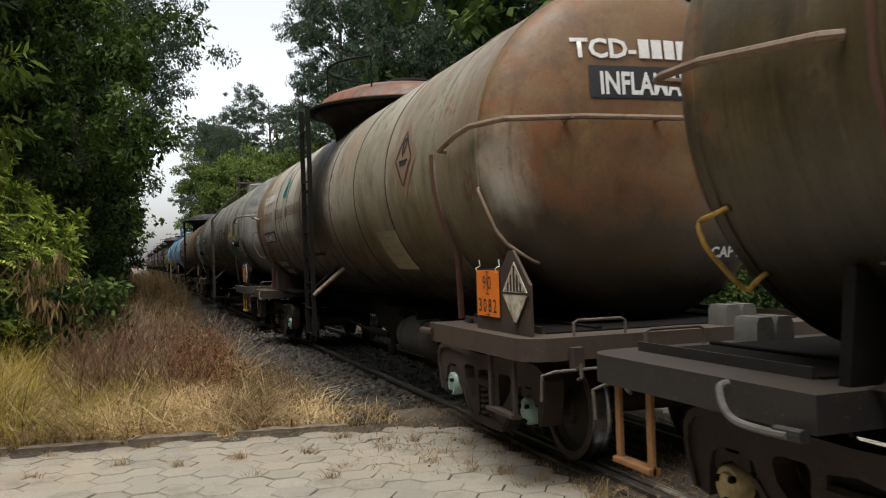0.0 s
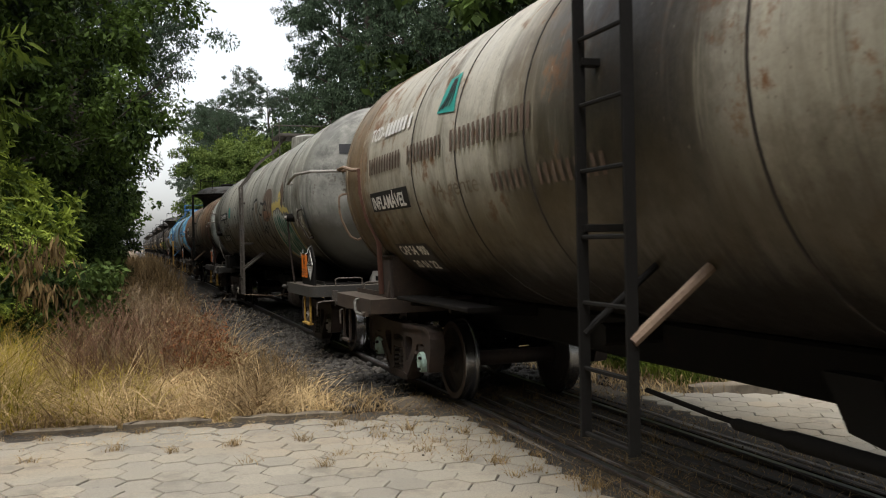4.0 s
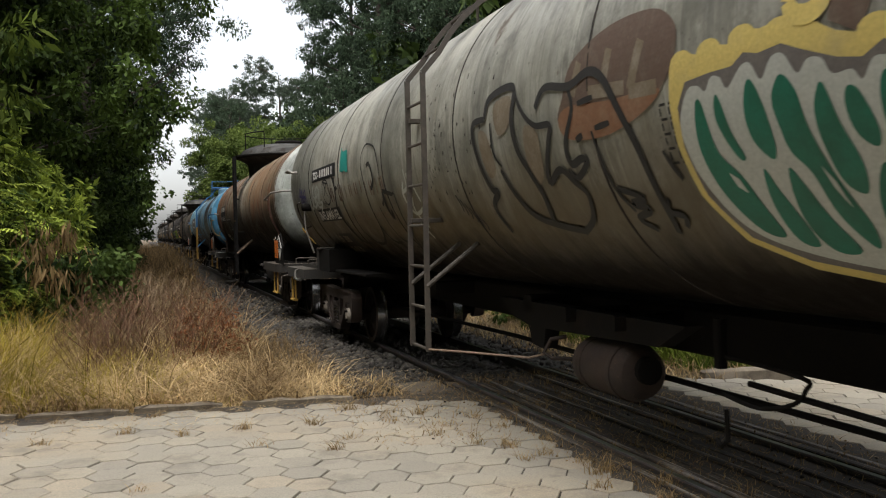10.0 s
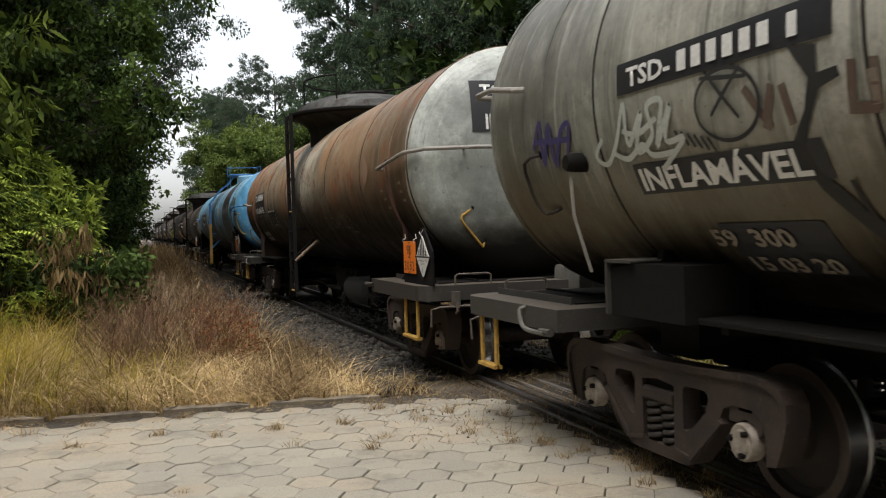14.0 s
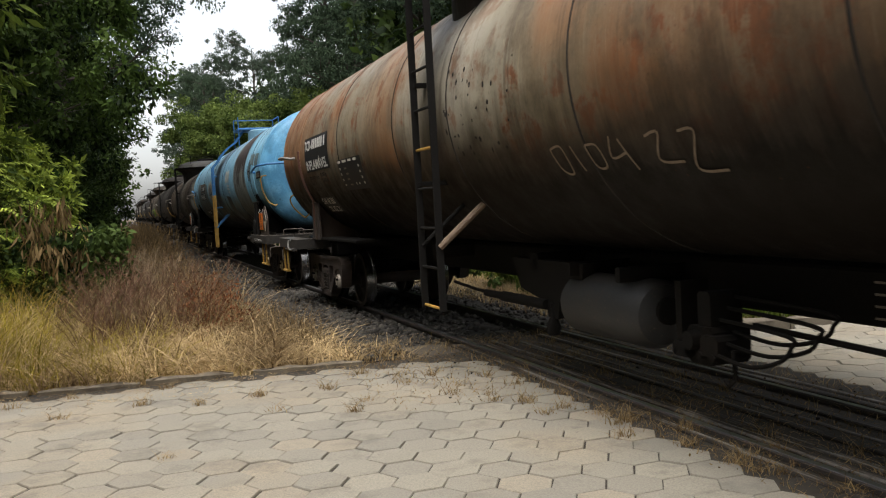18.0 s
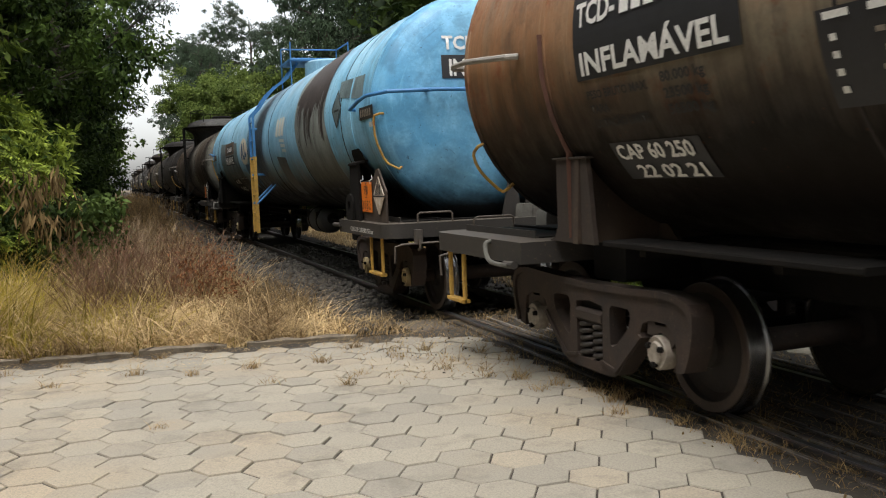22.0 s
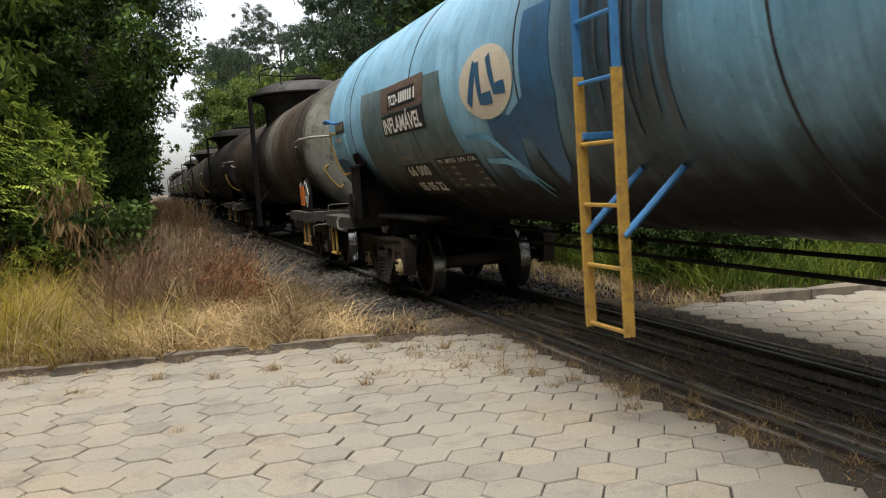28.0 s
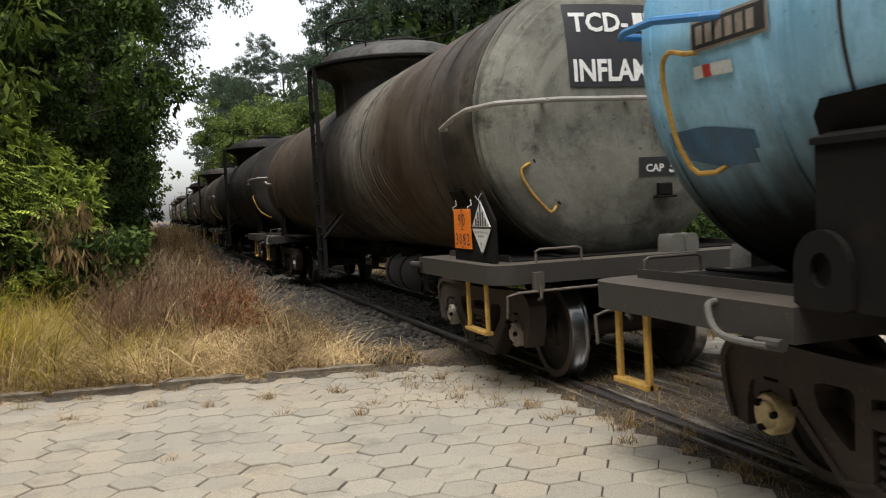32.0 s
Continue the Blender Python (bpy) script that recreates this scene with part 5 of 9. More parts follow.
    # handrails round the tank ends
    for way, t in ((-1, t0), (1, t1)):
        zr = rail_z
        yy = lambda a: t + way * a
        for q in (-1, 1):
            path = [(q * (R + 0.005), yy(-rail_len), zr - 0.06), (q * (R + 0.07), yy(0.04 - rail_len), zr - 0.06), (q * (R + 0.075), yy(-0.2), zr), (q * (R + 0.06), yy(0.06), zr + 0.03), (q * (R - 0.1), yy(dish * 0.92), zr + 0.05), (q * 0.6, yy(dish + 0.09), zr + 0.06), (0, yy(dish + 0.09), zr + 0.06)]
            if way > 0:
                path = path[:3] + [(q * (R + 0.07), yy(0.08), zr), (q * (R + 0.03), yy(0.19), zr), (q * (R - 0.12), yy(0.22), zr)]
            part("end_handrail", Build().tube(path, 0.021, 8), M[pipe], W)
        for x in (-0.7, 0.0, 0.7):
            if way < 0:
                part("rail_bracket", Build().tube([(x, yy(dish * 0.88 if abs(x) > 0.5 else dish * 0.99), zr + 0.05), (x, yy(dish + 0.09), zr + 0.06)], 0.016, 6), M[pipe], W)
    # bent grab rail low on the leading end
    if not lead_grab:
        lead_grab = ((-R + 0.03, t0 + 0.02, zc - 0.25), (-R - 0.03, t0 - 0.1, zc - 0.28), (-R + 0.1, t0 - 0.16, zc - 0.62), (-R + 0.32, t0 - 0.2, zc - 0.78), (-R + 0.42, t0 - 0.12, zc - 0.8))
    for pth in (lead_grab, tail_grab):
        if pth:
            foot = lambda p: (p[0] * (1 - 0.09 / max(0.2, math.hypot(p[0], p[2] - zc))), p[1] - math.copysign(0.03, p[1]), zc + (p[2] - zc) * (1 - 0.09 / max(0.2, math.hypot(p[0], p[2] - zc))))
            soft_ = [pth[0]] + [tuple(u_ + (v_ - u_) * f_ for u_, v_ in zip(p, q)) for p, q in zip(pth, pth[1:]) for f_ in (0.2, 0.5, 0.8)] + [pth[-1]]
            part("grab_rail", Build().tube([foot(pth[0])] + soft_ + [foot(pth[-1])], 0.0125, 7), M[grab], W)
            for p in (pth[0], pth[-1]):
                part("grab_foot", Build().tube([foot(p), tuple(0.35 * u_ + 0.65 * v_ for u_, v_ in zip(p, foot(p)))], 0.032, 10), M["under"], W)
    # ladder
    la, lb = ladder[0] - uc, ladder[1] - uc
    x = -R - 0.09
    for y in (la, lb):
        if dome == "disc":
            path = [(x, y, 0.55), (x, y, 3.55)]
        else:
            path = [(x, y, 0.55), (x, y, zc + 0.52)] + [(-(R + 0.12) * math.cos(a), y, zc + (R + 0.12) * math.sin(a) + 0.02) for a in np.linspace(0.5, 1.05, 5)] + [(-0.42, y, zc + R + 0.28)]
        st = Build()
        for p, q in zip(path, path[1:]):
            d = Vector(q) - Vector(p)
            side = Vector((d.z, 0, -d.x)).normalized() * (0.03 if dome == "disc" else 0.022)
            v = [Vector(p) - side, Vector(p) + side, Vector(q) + side, Vector(q) - side]
            st.add([(a.x, y - 0.009, a.z) for a in v] + [(a.x, y + 0.009, a.z) for a in v], [(0, 1, 2, 3), (7, 6, 5, 4), (0, 4, 5, 1), (1, 5, 6, 2), (2, 6, 7, 3), (3, 7, 4, 0)])
        if dome != "disc" and ladder_mat == "blue_rail":
            lo = Build().box(x - 0.031, x + 0.031, y - 0.0095, y + 0.0095, 0.55, 1.95, 0.002)
            part("ladder_rail_foot", lo, M["yellow"], W, "yellow painted lower ladder rail")
        part("ladder_rail", st, M[ladder_mat], W)
    z = 0.57
    k = 0
    while z < (3.5 if dome == "disc" else zc + 0.5):
        mat = M["yellow"] if (ladder_mat == "blue_rail" and z < 1.9) or (ladder_mat == "black_ladder" and k in (0, 4) and label.startswith("rust")) else M[ladder_mat]
        part("ladder_rung", Build().tube([(x, la, z), (x, lb, z)], 0.0125, 7), mat, W)
        z, k = z + 0.335, k + 1
    if dome != "disc":
        for a in np.linspace(0.55, 1.1, 3):
            p = (-(R + 0.12) * math.cos(a), 0, zc + (R + 0.12) * math.sin(a) + 0.02)
            part("ladder_rung", Build().tube([(p[0], la, p[2]), (p[0], lb, p[2])], 0.0125, 7), M[ladder_mat], W)
    for y, s in ((la, -1), (lb, -1)):
        part("ladder_brace", Build().tube([(x, y, 1.08), (-math.sqrt(R * R - (zc - 1.42) ** 2), y + s * 0.04, 1.42)], 0.03 if straps and y == la else 0.02, 8), M["pipe_brown"] if straps and y == la else M[ladder_mat], W)
    for zz in (1.6, 2.45):
        part("ladder_bracket", Build().box(x, -math.sqrt(max(0.01, R * R - (zz - zc) ** 2)), lb - 0.035, lb + 0.035, zz, zz + 0.04, 0.004), M[ladder_mat], W)
    # filling hatch and its walkway
    yd = (la + lb) / 2
    dp = dome_paint or paint
    if dome == "disc":
        part("hatch_neck", Build().lathe([(zc + 0.55, 0.92), (3.24, 0.92), (3.36, 0.97), (3.47, 1.14), (3.5, 1.2)], (0, yd, 0), "z", 40), dp, W)
        part("walkway_rim", Build().lathe([(3.44, 0.7), (3.50, 1.25), (3.515, 1.29), (3.545, 1.29), (3.55, 0.7)], (0, yd, 0), "z", 48, True), M["under"], W, "dark rim of the round walkway")
        disc = part("walkway_disc", Build().lathe([(3.552, 0.5), (3.553, 1.25), (3.565, 1.25), (3.58, 1.14), (3.68, 1.08), (3.74, 0.98), (3.83, 0.72), (3.86, 0.3), (3.86, 0.001)], (0, yd, 0), "z", 48), lid_paint or dp, W, "round walkway round the filling hatch")
        part("hatch_lid", Build().lathe([(3.82, 0.36), (3.92, 0.36), (3.96, 0.3), (3.98, 0.001)], (0.1, yd, 0), "z", 24), M["under"], disc)
        rail = [(1.0 * math.cos(a), yd + 1.0 * math.sin(a), 4.12) for a in np.linspace(-0.7, math.pi + 0.9, 26)]
        part("walkway_rail", Build().tube(rail, 0.014, 6), M["black_ladder"], disc)
        for i in (0, 6, 13, 19, 25):
            part("rail_post", Build().tube([(rail[i][0], rail[i][1], 3.6), rail[i]], 0.012, 6), M["black_ladder"], disc)
    else:
        part("hatch_neck", Build().lathe([(zc + R - 0.2, 0.5), (zc + R + 0.2, 0.48), (zc + R + 0.24, 0.4), (zc + R + 0.26, 0.001)], (0.1, yd - 0.7, 0), "z", 32), dp, W)
        zz = zc + R + 0.27
        deck = part("walkway", Build().box(-0.62, 0.5, yd - 0.48, yd + 0.5, zz, zz + 0.045, 0.008), M[ladder_mat], W, "steel walkway beside the filling hatch")
        for i in range(7):
            part("walkway_slat", Build().box(-0.6, 0.48, yd - 0.45 + i * 0.135, yd - 0.41 + i * 0.135, zz + 0.045, zz + 0.06, 0.004), M[ladder_mat], deck)
        for xx, yy_ in ((-0.6, yd - 0.46), (-0.6, yd + 0.48), (0.48, yd + 0.48), (0.48, yd - 0.46)):
            part("rail_post", Build().tube([(xx, yy_, zz - 0.5), (xx, yy_, zz + 0.34)], 0.013, 6), M[ladder_mat], deck)
        part("walkway_rail", Build().tube([(-0.6, yd + 0.48, zz + 0.34), (0.48, yd + 0.48, zz + 0.34), (0.48, yd - 0.46, zz + 0.34)], 0.014, 6), M[ladder_mat], deck)
        pl = Build().box(0.15, 0.2, yd - 2.2, yd + 1.2, zc + R + 0.03, zc + R + 0.09, 0.01)
        for q in range(5):
            pl.box(0.15, 0.2, yd - 2.1 + q * 0.75, yd - 2.05 + q * 0.75, zc + R - 0.08, zc + R + 0.04, 0.005)
        part("top_pipe", pl, M[ladder_mat], W)
    return w

# ---- the train ----
BROWN, OLIVE, PALE, OIL, ORANGE = (0.175, 0.108, 0.055), (0.24, 0.215, 0.155), (0.5, 0.475, 0.40), (0.028, 0.023, 0.018), (0.25, 0.11, 0.045)
# Low tones and near-black belly blooms paint underside shade as well as oily grime.
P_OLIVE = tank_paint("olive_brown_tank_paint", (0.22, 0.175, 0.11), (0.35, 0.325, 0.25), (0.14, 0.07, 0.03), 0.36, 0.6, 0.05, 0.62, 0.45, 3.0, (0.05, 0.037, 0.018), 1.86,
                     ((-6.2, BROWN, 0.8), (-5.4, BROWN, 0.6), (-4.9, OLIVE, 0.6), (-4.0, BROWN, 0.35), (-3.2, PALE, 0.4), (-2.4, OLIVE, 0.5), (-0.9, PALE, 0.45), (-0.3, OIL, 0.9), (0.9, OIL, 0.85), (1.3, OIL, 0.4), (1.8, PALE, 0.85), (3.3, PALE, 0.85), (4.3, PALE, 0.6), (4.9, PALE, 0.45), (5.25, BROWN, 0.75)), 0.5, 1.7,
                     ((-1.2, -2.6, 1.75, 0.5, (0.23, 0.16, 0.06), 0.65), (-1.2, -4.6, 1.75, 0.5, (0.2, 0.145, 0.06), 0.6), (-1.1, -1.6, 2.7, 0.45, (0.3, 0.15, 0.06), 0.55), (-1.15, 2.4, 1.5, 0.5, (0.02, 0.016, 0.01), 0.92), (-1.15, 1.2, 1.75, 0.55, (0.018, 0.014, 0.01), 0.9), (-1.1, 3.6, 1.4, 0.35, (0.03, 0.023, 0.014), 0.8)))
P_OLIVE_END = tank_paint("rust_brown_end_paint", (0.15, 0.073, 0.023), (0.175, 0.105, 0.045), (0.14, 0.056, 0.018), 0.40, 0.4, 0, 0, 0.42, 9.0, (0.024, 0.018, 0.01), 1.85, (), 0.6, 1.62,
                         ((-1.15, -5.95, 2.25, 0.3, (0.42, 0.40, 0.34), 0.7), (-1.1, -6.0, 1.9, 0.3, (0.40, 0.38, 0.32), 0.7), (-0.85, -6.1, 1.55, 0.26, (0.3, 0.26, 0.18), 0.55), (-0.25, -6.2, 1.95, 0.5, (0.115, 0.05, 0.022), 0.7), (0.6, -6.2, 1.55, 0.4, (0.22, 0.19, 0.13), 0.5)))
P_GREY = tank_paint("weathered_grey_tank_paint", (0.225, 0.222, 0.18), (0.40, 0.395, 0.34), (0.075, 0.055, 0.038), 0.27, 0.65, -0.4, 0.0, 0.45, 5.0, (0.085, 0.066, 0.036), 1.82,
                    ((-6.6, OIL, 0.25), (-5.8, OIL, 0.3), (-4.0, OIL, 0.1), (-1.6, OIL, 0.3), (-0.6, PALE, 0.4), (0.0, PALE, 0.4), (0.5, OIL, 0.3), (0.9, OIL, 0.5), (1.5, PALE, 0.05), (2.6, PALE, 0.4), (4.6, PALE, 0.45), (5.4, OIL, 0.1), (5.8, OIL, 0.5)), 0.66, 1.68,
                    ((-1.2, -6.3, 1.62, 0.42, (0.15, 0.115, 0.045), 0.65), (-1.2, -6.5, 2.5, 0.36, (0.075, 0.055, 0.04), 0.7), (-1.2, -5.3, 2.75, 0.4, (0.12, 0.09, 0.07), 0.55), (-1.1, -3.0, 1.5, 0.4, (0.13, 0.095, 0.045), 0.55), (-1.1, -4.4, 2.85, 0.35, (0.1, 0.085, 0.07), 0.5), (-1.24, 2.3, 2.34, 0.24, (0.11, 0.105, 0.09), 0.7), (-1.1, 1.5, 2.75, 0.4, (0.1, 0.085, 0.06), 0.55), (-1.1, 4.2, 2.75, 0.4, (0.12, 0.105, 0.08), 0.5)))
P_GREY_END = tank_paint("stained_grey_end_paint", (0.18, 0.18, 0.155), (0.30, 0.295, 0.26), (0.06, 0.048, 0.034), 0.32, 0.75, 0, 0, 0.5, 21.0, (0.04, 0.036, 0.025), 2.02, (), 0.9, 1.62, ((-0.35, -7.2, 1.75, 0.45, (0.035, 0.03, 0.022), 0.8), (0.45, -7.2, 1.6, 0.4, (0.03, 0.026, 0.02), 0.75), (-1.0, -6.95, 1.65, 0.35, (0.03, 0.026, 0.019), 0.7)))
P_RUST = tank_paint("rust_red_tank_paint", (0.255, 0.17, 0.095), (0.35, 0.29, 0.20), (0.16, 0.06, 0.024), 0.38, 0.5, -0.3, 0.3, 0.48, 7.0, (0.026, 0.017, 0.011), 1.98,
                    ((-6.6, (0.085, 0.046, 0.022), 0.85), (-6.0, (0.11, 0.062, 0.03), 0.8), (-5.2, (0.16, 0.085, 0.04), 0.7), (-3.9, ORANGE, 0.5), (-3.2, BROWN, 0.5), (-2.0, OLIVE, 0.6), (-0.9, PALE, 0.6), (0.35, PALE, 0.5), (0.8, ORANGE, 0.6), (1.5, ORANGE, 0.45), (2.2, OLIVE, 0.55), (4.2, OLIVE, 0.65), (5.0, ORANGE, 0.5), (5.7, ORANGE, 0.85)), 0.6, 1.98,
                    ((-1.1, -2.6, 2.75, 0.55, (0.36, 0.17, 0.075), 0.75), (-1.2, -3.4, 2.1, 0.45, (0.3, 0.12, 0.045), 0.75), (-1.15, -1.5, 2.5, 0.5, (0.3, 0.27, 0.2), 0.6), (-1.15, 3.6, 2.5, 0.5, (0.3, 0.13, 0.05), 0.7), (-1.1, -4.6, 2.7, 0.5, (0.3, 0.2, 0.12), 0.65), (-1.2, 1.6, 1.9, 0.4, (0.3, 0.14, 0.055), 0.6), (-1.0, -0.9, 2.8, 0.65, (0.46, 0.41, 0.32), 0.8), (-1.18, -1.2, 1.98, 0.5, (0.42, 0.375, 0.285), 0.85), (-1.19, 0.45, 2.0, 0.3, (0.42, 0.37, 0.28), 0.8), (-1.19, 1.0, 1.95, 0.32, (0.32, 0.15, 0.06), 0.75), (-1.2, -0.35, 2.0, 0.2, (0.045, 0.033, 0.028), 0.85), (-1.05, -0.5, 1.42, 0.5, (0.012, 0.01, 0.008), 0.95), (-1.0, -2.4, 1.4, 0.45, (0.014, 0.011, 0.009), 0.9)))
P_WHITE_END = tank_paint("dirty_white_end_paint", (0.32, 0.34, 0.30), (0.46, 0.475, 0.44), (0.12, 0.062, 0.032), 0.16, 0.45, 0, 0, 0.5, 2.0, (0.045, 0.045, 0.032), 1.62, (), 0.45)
P_RUST_END = tank_paint("streaked_rust_end_paint", (0.13, 0.066, 0.036), (0.18, 0.11, 0.07), (0.14, 0.05, 0.021), 0.46, 0.65, 0, 0, 0.5, 12.0)
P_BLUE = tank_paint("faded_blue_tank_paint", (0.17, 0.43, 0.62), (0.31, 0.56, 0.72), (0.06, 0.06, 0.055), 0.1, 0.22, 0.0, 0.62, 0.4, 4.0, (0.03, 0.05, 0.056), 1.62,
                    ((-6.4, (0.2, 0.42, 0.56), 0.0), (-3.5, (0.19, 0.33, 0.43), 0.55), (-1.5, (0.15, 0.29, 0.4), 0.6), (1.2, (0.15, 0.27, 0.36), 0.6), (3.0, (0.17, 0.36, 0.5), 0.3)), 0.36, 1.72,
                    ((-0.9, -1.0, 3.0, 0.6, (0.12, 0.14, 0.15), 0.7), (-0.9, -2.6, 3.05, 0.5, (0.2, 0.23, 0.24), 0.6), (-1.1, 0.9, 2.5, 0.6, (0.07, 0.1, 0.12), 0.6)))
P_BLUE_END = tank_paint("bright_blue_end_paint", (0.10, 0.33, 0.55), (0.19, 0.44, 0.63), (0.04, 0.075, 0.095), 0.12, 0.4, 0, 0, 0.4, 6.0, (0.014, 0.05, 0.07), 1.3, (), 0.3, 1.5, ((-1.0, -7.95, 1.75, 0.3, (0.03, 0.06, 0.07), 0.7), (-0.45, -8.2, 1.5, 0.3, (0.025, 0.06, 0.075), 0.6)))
P_DARK = tank_paint("sooty_brown_tank_paint", (0.036, 0.029, 0.023), (0.075, 0.064, 0.054), (0.04, 0.024, 0.015), 0.32, 0.6, 0.0, 0.7, 0.55, 8.0, None, 0, ((-7.0, OLIVE, 0.3), (-6.0, OIL, 0.4), (-3.6, BROWN, 0.25), (-2.4, PALE, 0.3), (-1.2, OIL, 0.4), (6.0, BROWN, 0.3)))
P_DARK_END = tank_paint("grey_green_end_paint", (0.125, 0.122, 0.1), (0.21, 0.205, 0.17), (0.06, 0.036, 0.02), 0.24, 0.6, 0, 0, 0.55, 1.0, None, 0, (), 0.9)
P_MUD = tank_paint("dark_olive_tank_paint", (0.055, 0.05, 0.035), (0.085, 0.078, 0.06), (0.07, 0.038, 0.02), 0.28, 0.6, 0, 0, 0.55, 11.0)
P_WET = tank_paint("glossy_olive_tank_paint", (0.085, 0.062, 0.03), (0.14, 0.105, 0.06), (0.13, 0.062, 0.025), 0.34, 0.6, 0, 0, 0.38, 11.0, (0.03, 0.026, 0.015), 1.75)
P_SOOT = tank_paint("soot_black_tank_paint", (0.024, 0.021, 0.01875), (0.04875, 0.0435, 0.039), (0.038, 0.024, 0.016), 0.3, 0.5, 0, 0.7, 0.6, 14.0)
P_ASH = tank_paint("ash_grey_tank_paint", (0.055, 0.053, 0.049), (0.095, 0.093, 0.087), (0.035, 0.026, 0.02), 0.3, 0.6, 0, 0.8, 0.6, 15.0)

TRAIN = []


def add(w):
    TRAIN.append(w)
    return w


for dull in (P_DARK, P_DARK_END, P_MUD, P_SOOT, P_ASH):
    matt(dull)
W0 = add(tank_wagon("tank_wagon", "dark olive tank wagon streaked with rust and dirt", -11.85, 4.3, (-10.3, 2.75), (-11.1, 3.3), (-4.4, -3.95), P_WET, sill="black_sill", pipe="pipe_brown", step="rust_step", straps=True, band_at=(0.85, 1.05), rail_len=0.92, tail_grab=((-1.17, 7.02, 1.68), (-1.15, 7.16, 1.66), (-1.16, 7.16, 1.62), (-1.13, 7.15, 1.53), (-0.99, 7.14, 1.38), (-0.92, 7.14, 1.33), (-0.97, 7.02, 1.38)), R=1.25, zc=2.25, rail_z=2.3))
W1 = add(tank_wagon("tank_wagon", "brown and olive rusty tank wagon with faded lettering", 5.05, 18.45, (6.65, 17.0), (5.85, 17.75), (11.6, 12.07), P_OLIVE, P_OLIVE_END, P_OLIVE_END, dome_paint=P_SOOT, lid_paint=P_RUST_END, sill="brown_sill", pipe="pipe_brown", caps=("cap_green", "cap_green"), step="cast", reservoir=-2.2, res_r=0.22, res_len=1.15, res_mat="grey_sill", grab="pipe_brown", seam_at=(3.55, 2.46, 1.22, -0.89, -2.2, -3.5), sad_mat="brown_sill", straps=True, band_at=(0.92, 0.66), tail_grab=((-1.30, 6.07, 2.12), (-1.34, 6.06, 2.09), (-1.33, 6.06, 1.88), (-1.22, 6.06, 1.65), (-1.14, 6.02, 1.61)), R=1.26, zc=2.26, rail_z=2.40, sad_top=1.42))
W2 = add(tank_wagon("tank_wagon", "grey tank wagon covered with graffiti and stains", 19.95, 35.0, (21.33, 32.67), (20.65, 34.3), (26.83, 27.28), P_GREY, P_GREY_END, P_GREY, dome="walk", sill="grey_sill", ladder_mat="grey_ladder", caps=("cap_pale", "cap_pale"), seams=6, reservoir=-2.15, res_r=0.19, res_len=0.8, res_z=0.57, res_mat="cast", box_saddle=True, seam_at=(5.25, 3.2, 1.1, -1.1, -3.3, -5.4), R=1.265, zc=2.29, rail_z=2.53, sad_top=1.38, grab="cast_dark", lead_grab=((-1.26, -6.9, 2.07), (-1.31, -6.83, 2.05), (-1.3, -6.82, 1.93), (-1.26, -6.84, 1.84), (-1.16, -6.88, 1.65)), tail_grab=((-1.29, 6.09, 2.00), (-1.28, 6.24, 1.96), (-1.19, 6.26, 1.72), (-1.14, 6.19, 1.62), (-1.14, 6.06, 1.63))))
W3 = add(tank_wagon("tank_wagon", "rust-brown tank wagon with a dirty white end", 36.15, 51.35, (37.53, 49.36), (36.75, 50.65), (43.14, 43.6), P_RUST, P_WHITE_END, P_RUST_END, dome_paint=P_SOOT, lid_paint=P_ASH, sill="dark_sill", caps=("cap_pale", "cap_pale"), seams=6, reservoir=-2.06, res_r=0.23, res_len=1.18, seam_at=(3.2, 0.85, -0.7, -2.8, -4.97), sad_mat="brown_sill", straps=True, band_at=(0.71, 1.3), rail_len=0.95, lead_grab=((-0.67, -7.27, 1.70), (-0.72, -7.25, 1.67), (-0.73, -7.25, 1.62), (-0.62, -7.24, 1.49), (-0.50, -7.23, 1.35)), tail_grab=((-1.13, 6.89, 1.67), (-1.14, 6.97, 1.62), (-1.12, 6.97, 1.54), (-1.06, 6.97, 1.45), (-0.91, 6.96, 1.31), (-0.90, 6.87, 1.34)), R=1.205, zc=2.22, rail_z=2.28, sad_top=1.53))
W4 = add(tank_wagon("tank_wagon", "faded blue tank wagon with grey touch-up patches", 52.75, 69.75, (54.07, 67.835), (53.33, 69.1), (60.97, 61.4), P_BLUE, P_BLUE_END, P_BLUE, dome="walk", sill="dark_sill", ladder_mat="blue_rail", pipe="blue_rail", caps=("cap_cream", "cap_cream"), seams=6, reservoir=-2.2, res_z=0.82, res_r=0.21, lug=True, sill_gap=True, lead_grab=((-1.16, -8.08, 2.12), (-1.22, -8.03, 2.10), (-1.20, -8.01, 1.86), (-1.10, -8.02, 1.62), (-0.98, -8.08, 1.55)), tail_grab=((-1.26, 7.45, 2.09), (-1.27, 7.55, 2.12), (-1.26, 7.63, 2.09), (-1.25, 7.65, 1.97), (-1.18, 7.66, 1.70), (-1.11, 7.62, 1.55), (-1.10, 7.47, 1.55)), R=1.212, zc=2.17, rail_z=2.28, sad_top=1.66))
W5 = add(tank_wagon("tank_wagon", "sooty brown tank wagon with a grey end", 71.2, 85.6, (72.52, 84.2), (71.8, 84.95), (78.0, 78.45), P_DARK, P_DARK_END, P_DARK, lead_grab=((-0.83, -6.85, 1.74), (-0.87, -6.83, 1.71), (-0.86, -6.83, 1.64), (-0.78, -6.83, 1.51), (-0.64, -6.83, 1.36), (-0.61, -6.84, 1.38)), dome_paint=P_ASH, lid_paint=P_ASH, caps=("cap_pale", "cap_pale"), seams=5, R=1.17, zc=2.1, rail_z=2.16, sad_top=1.45))
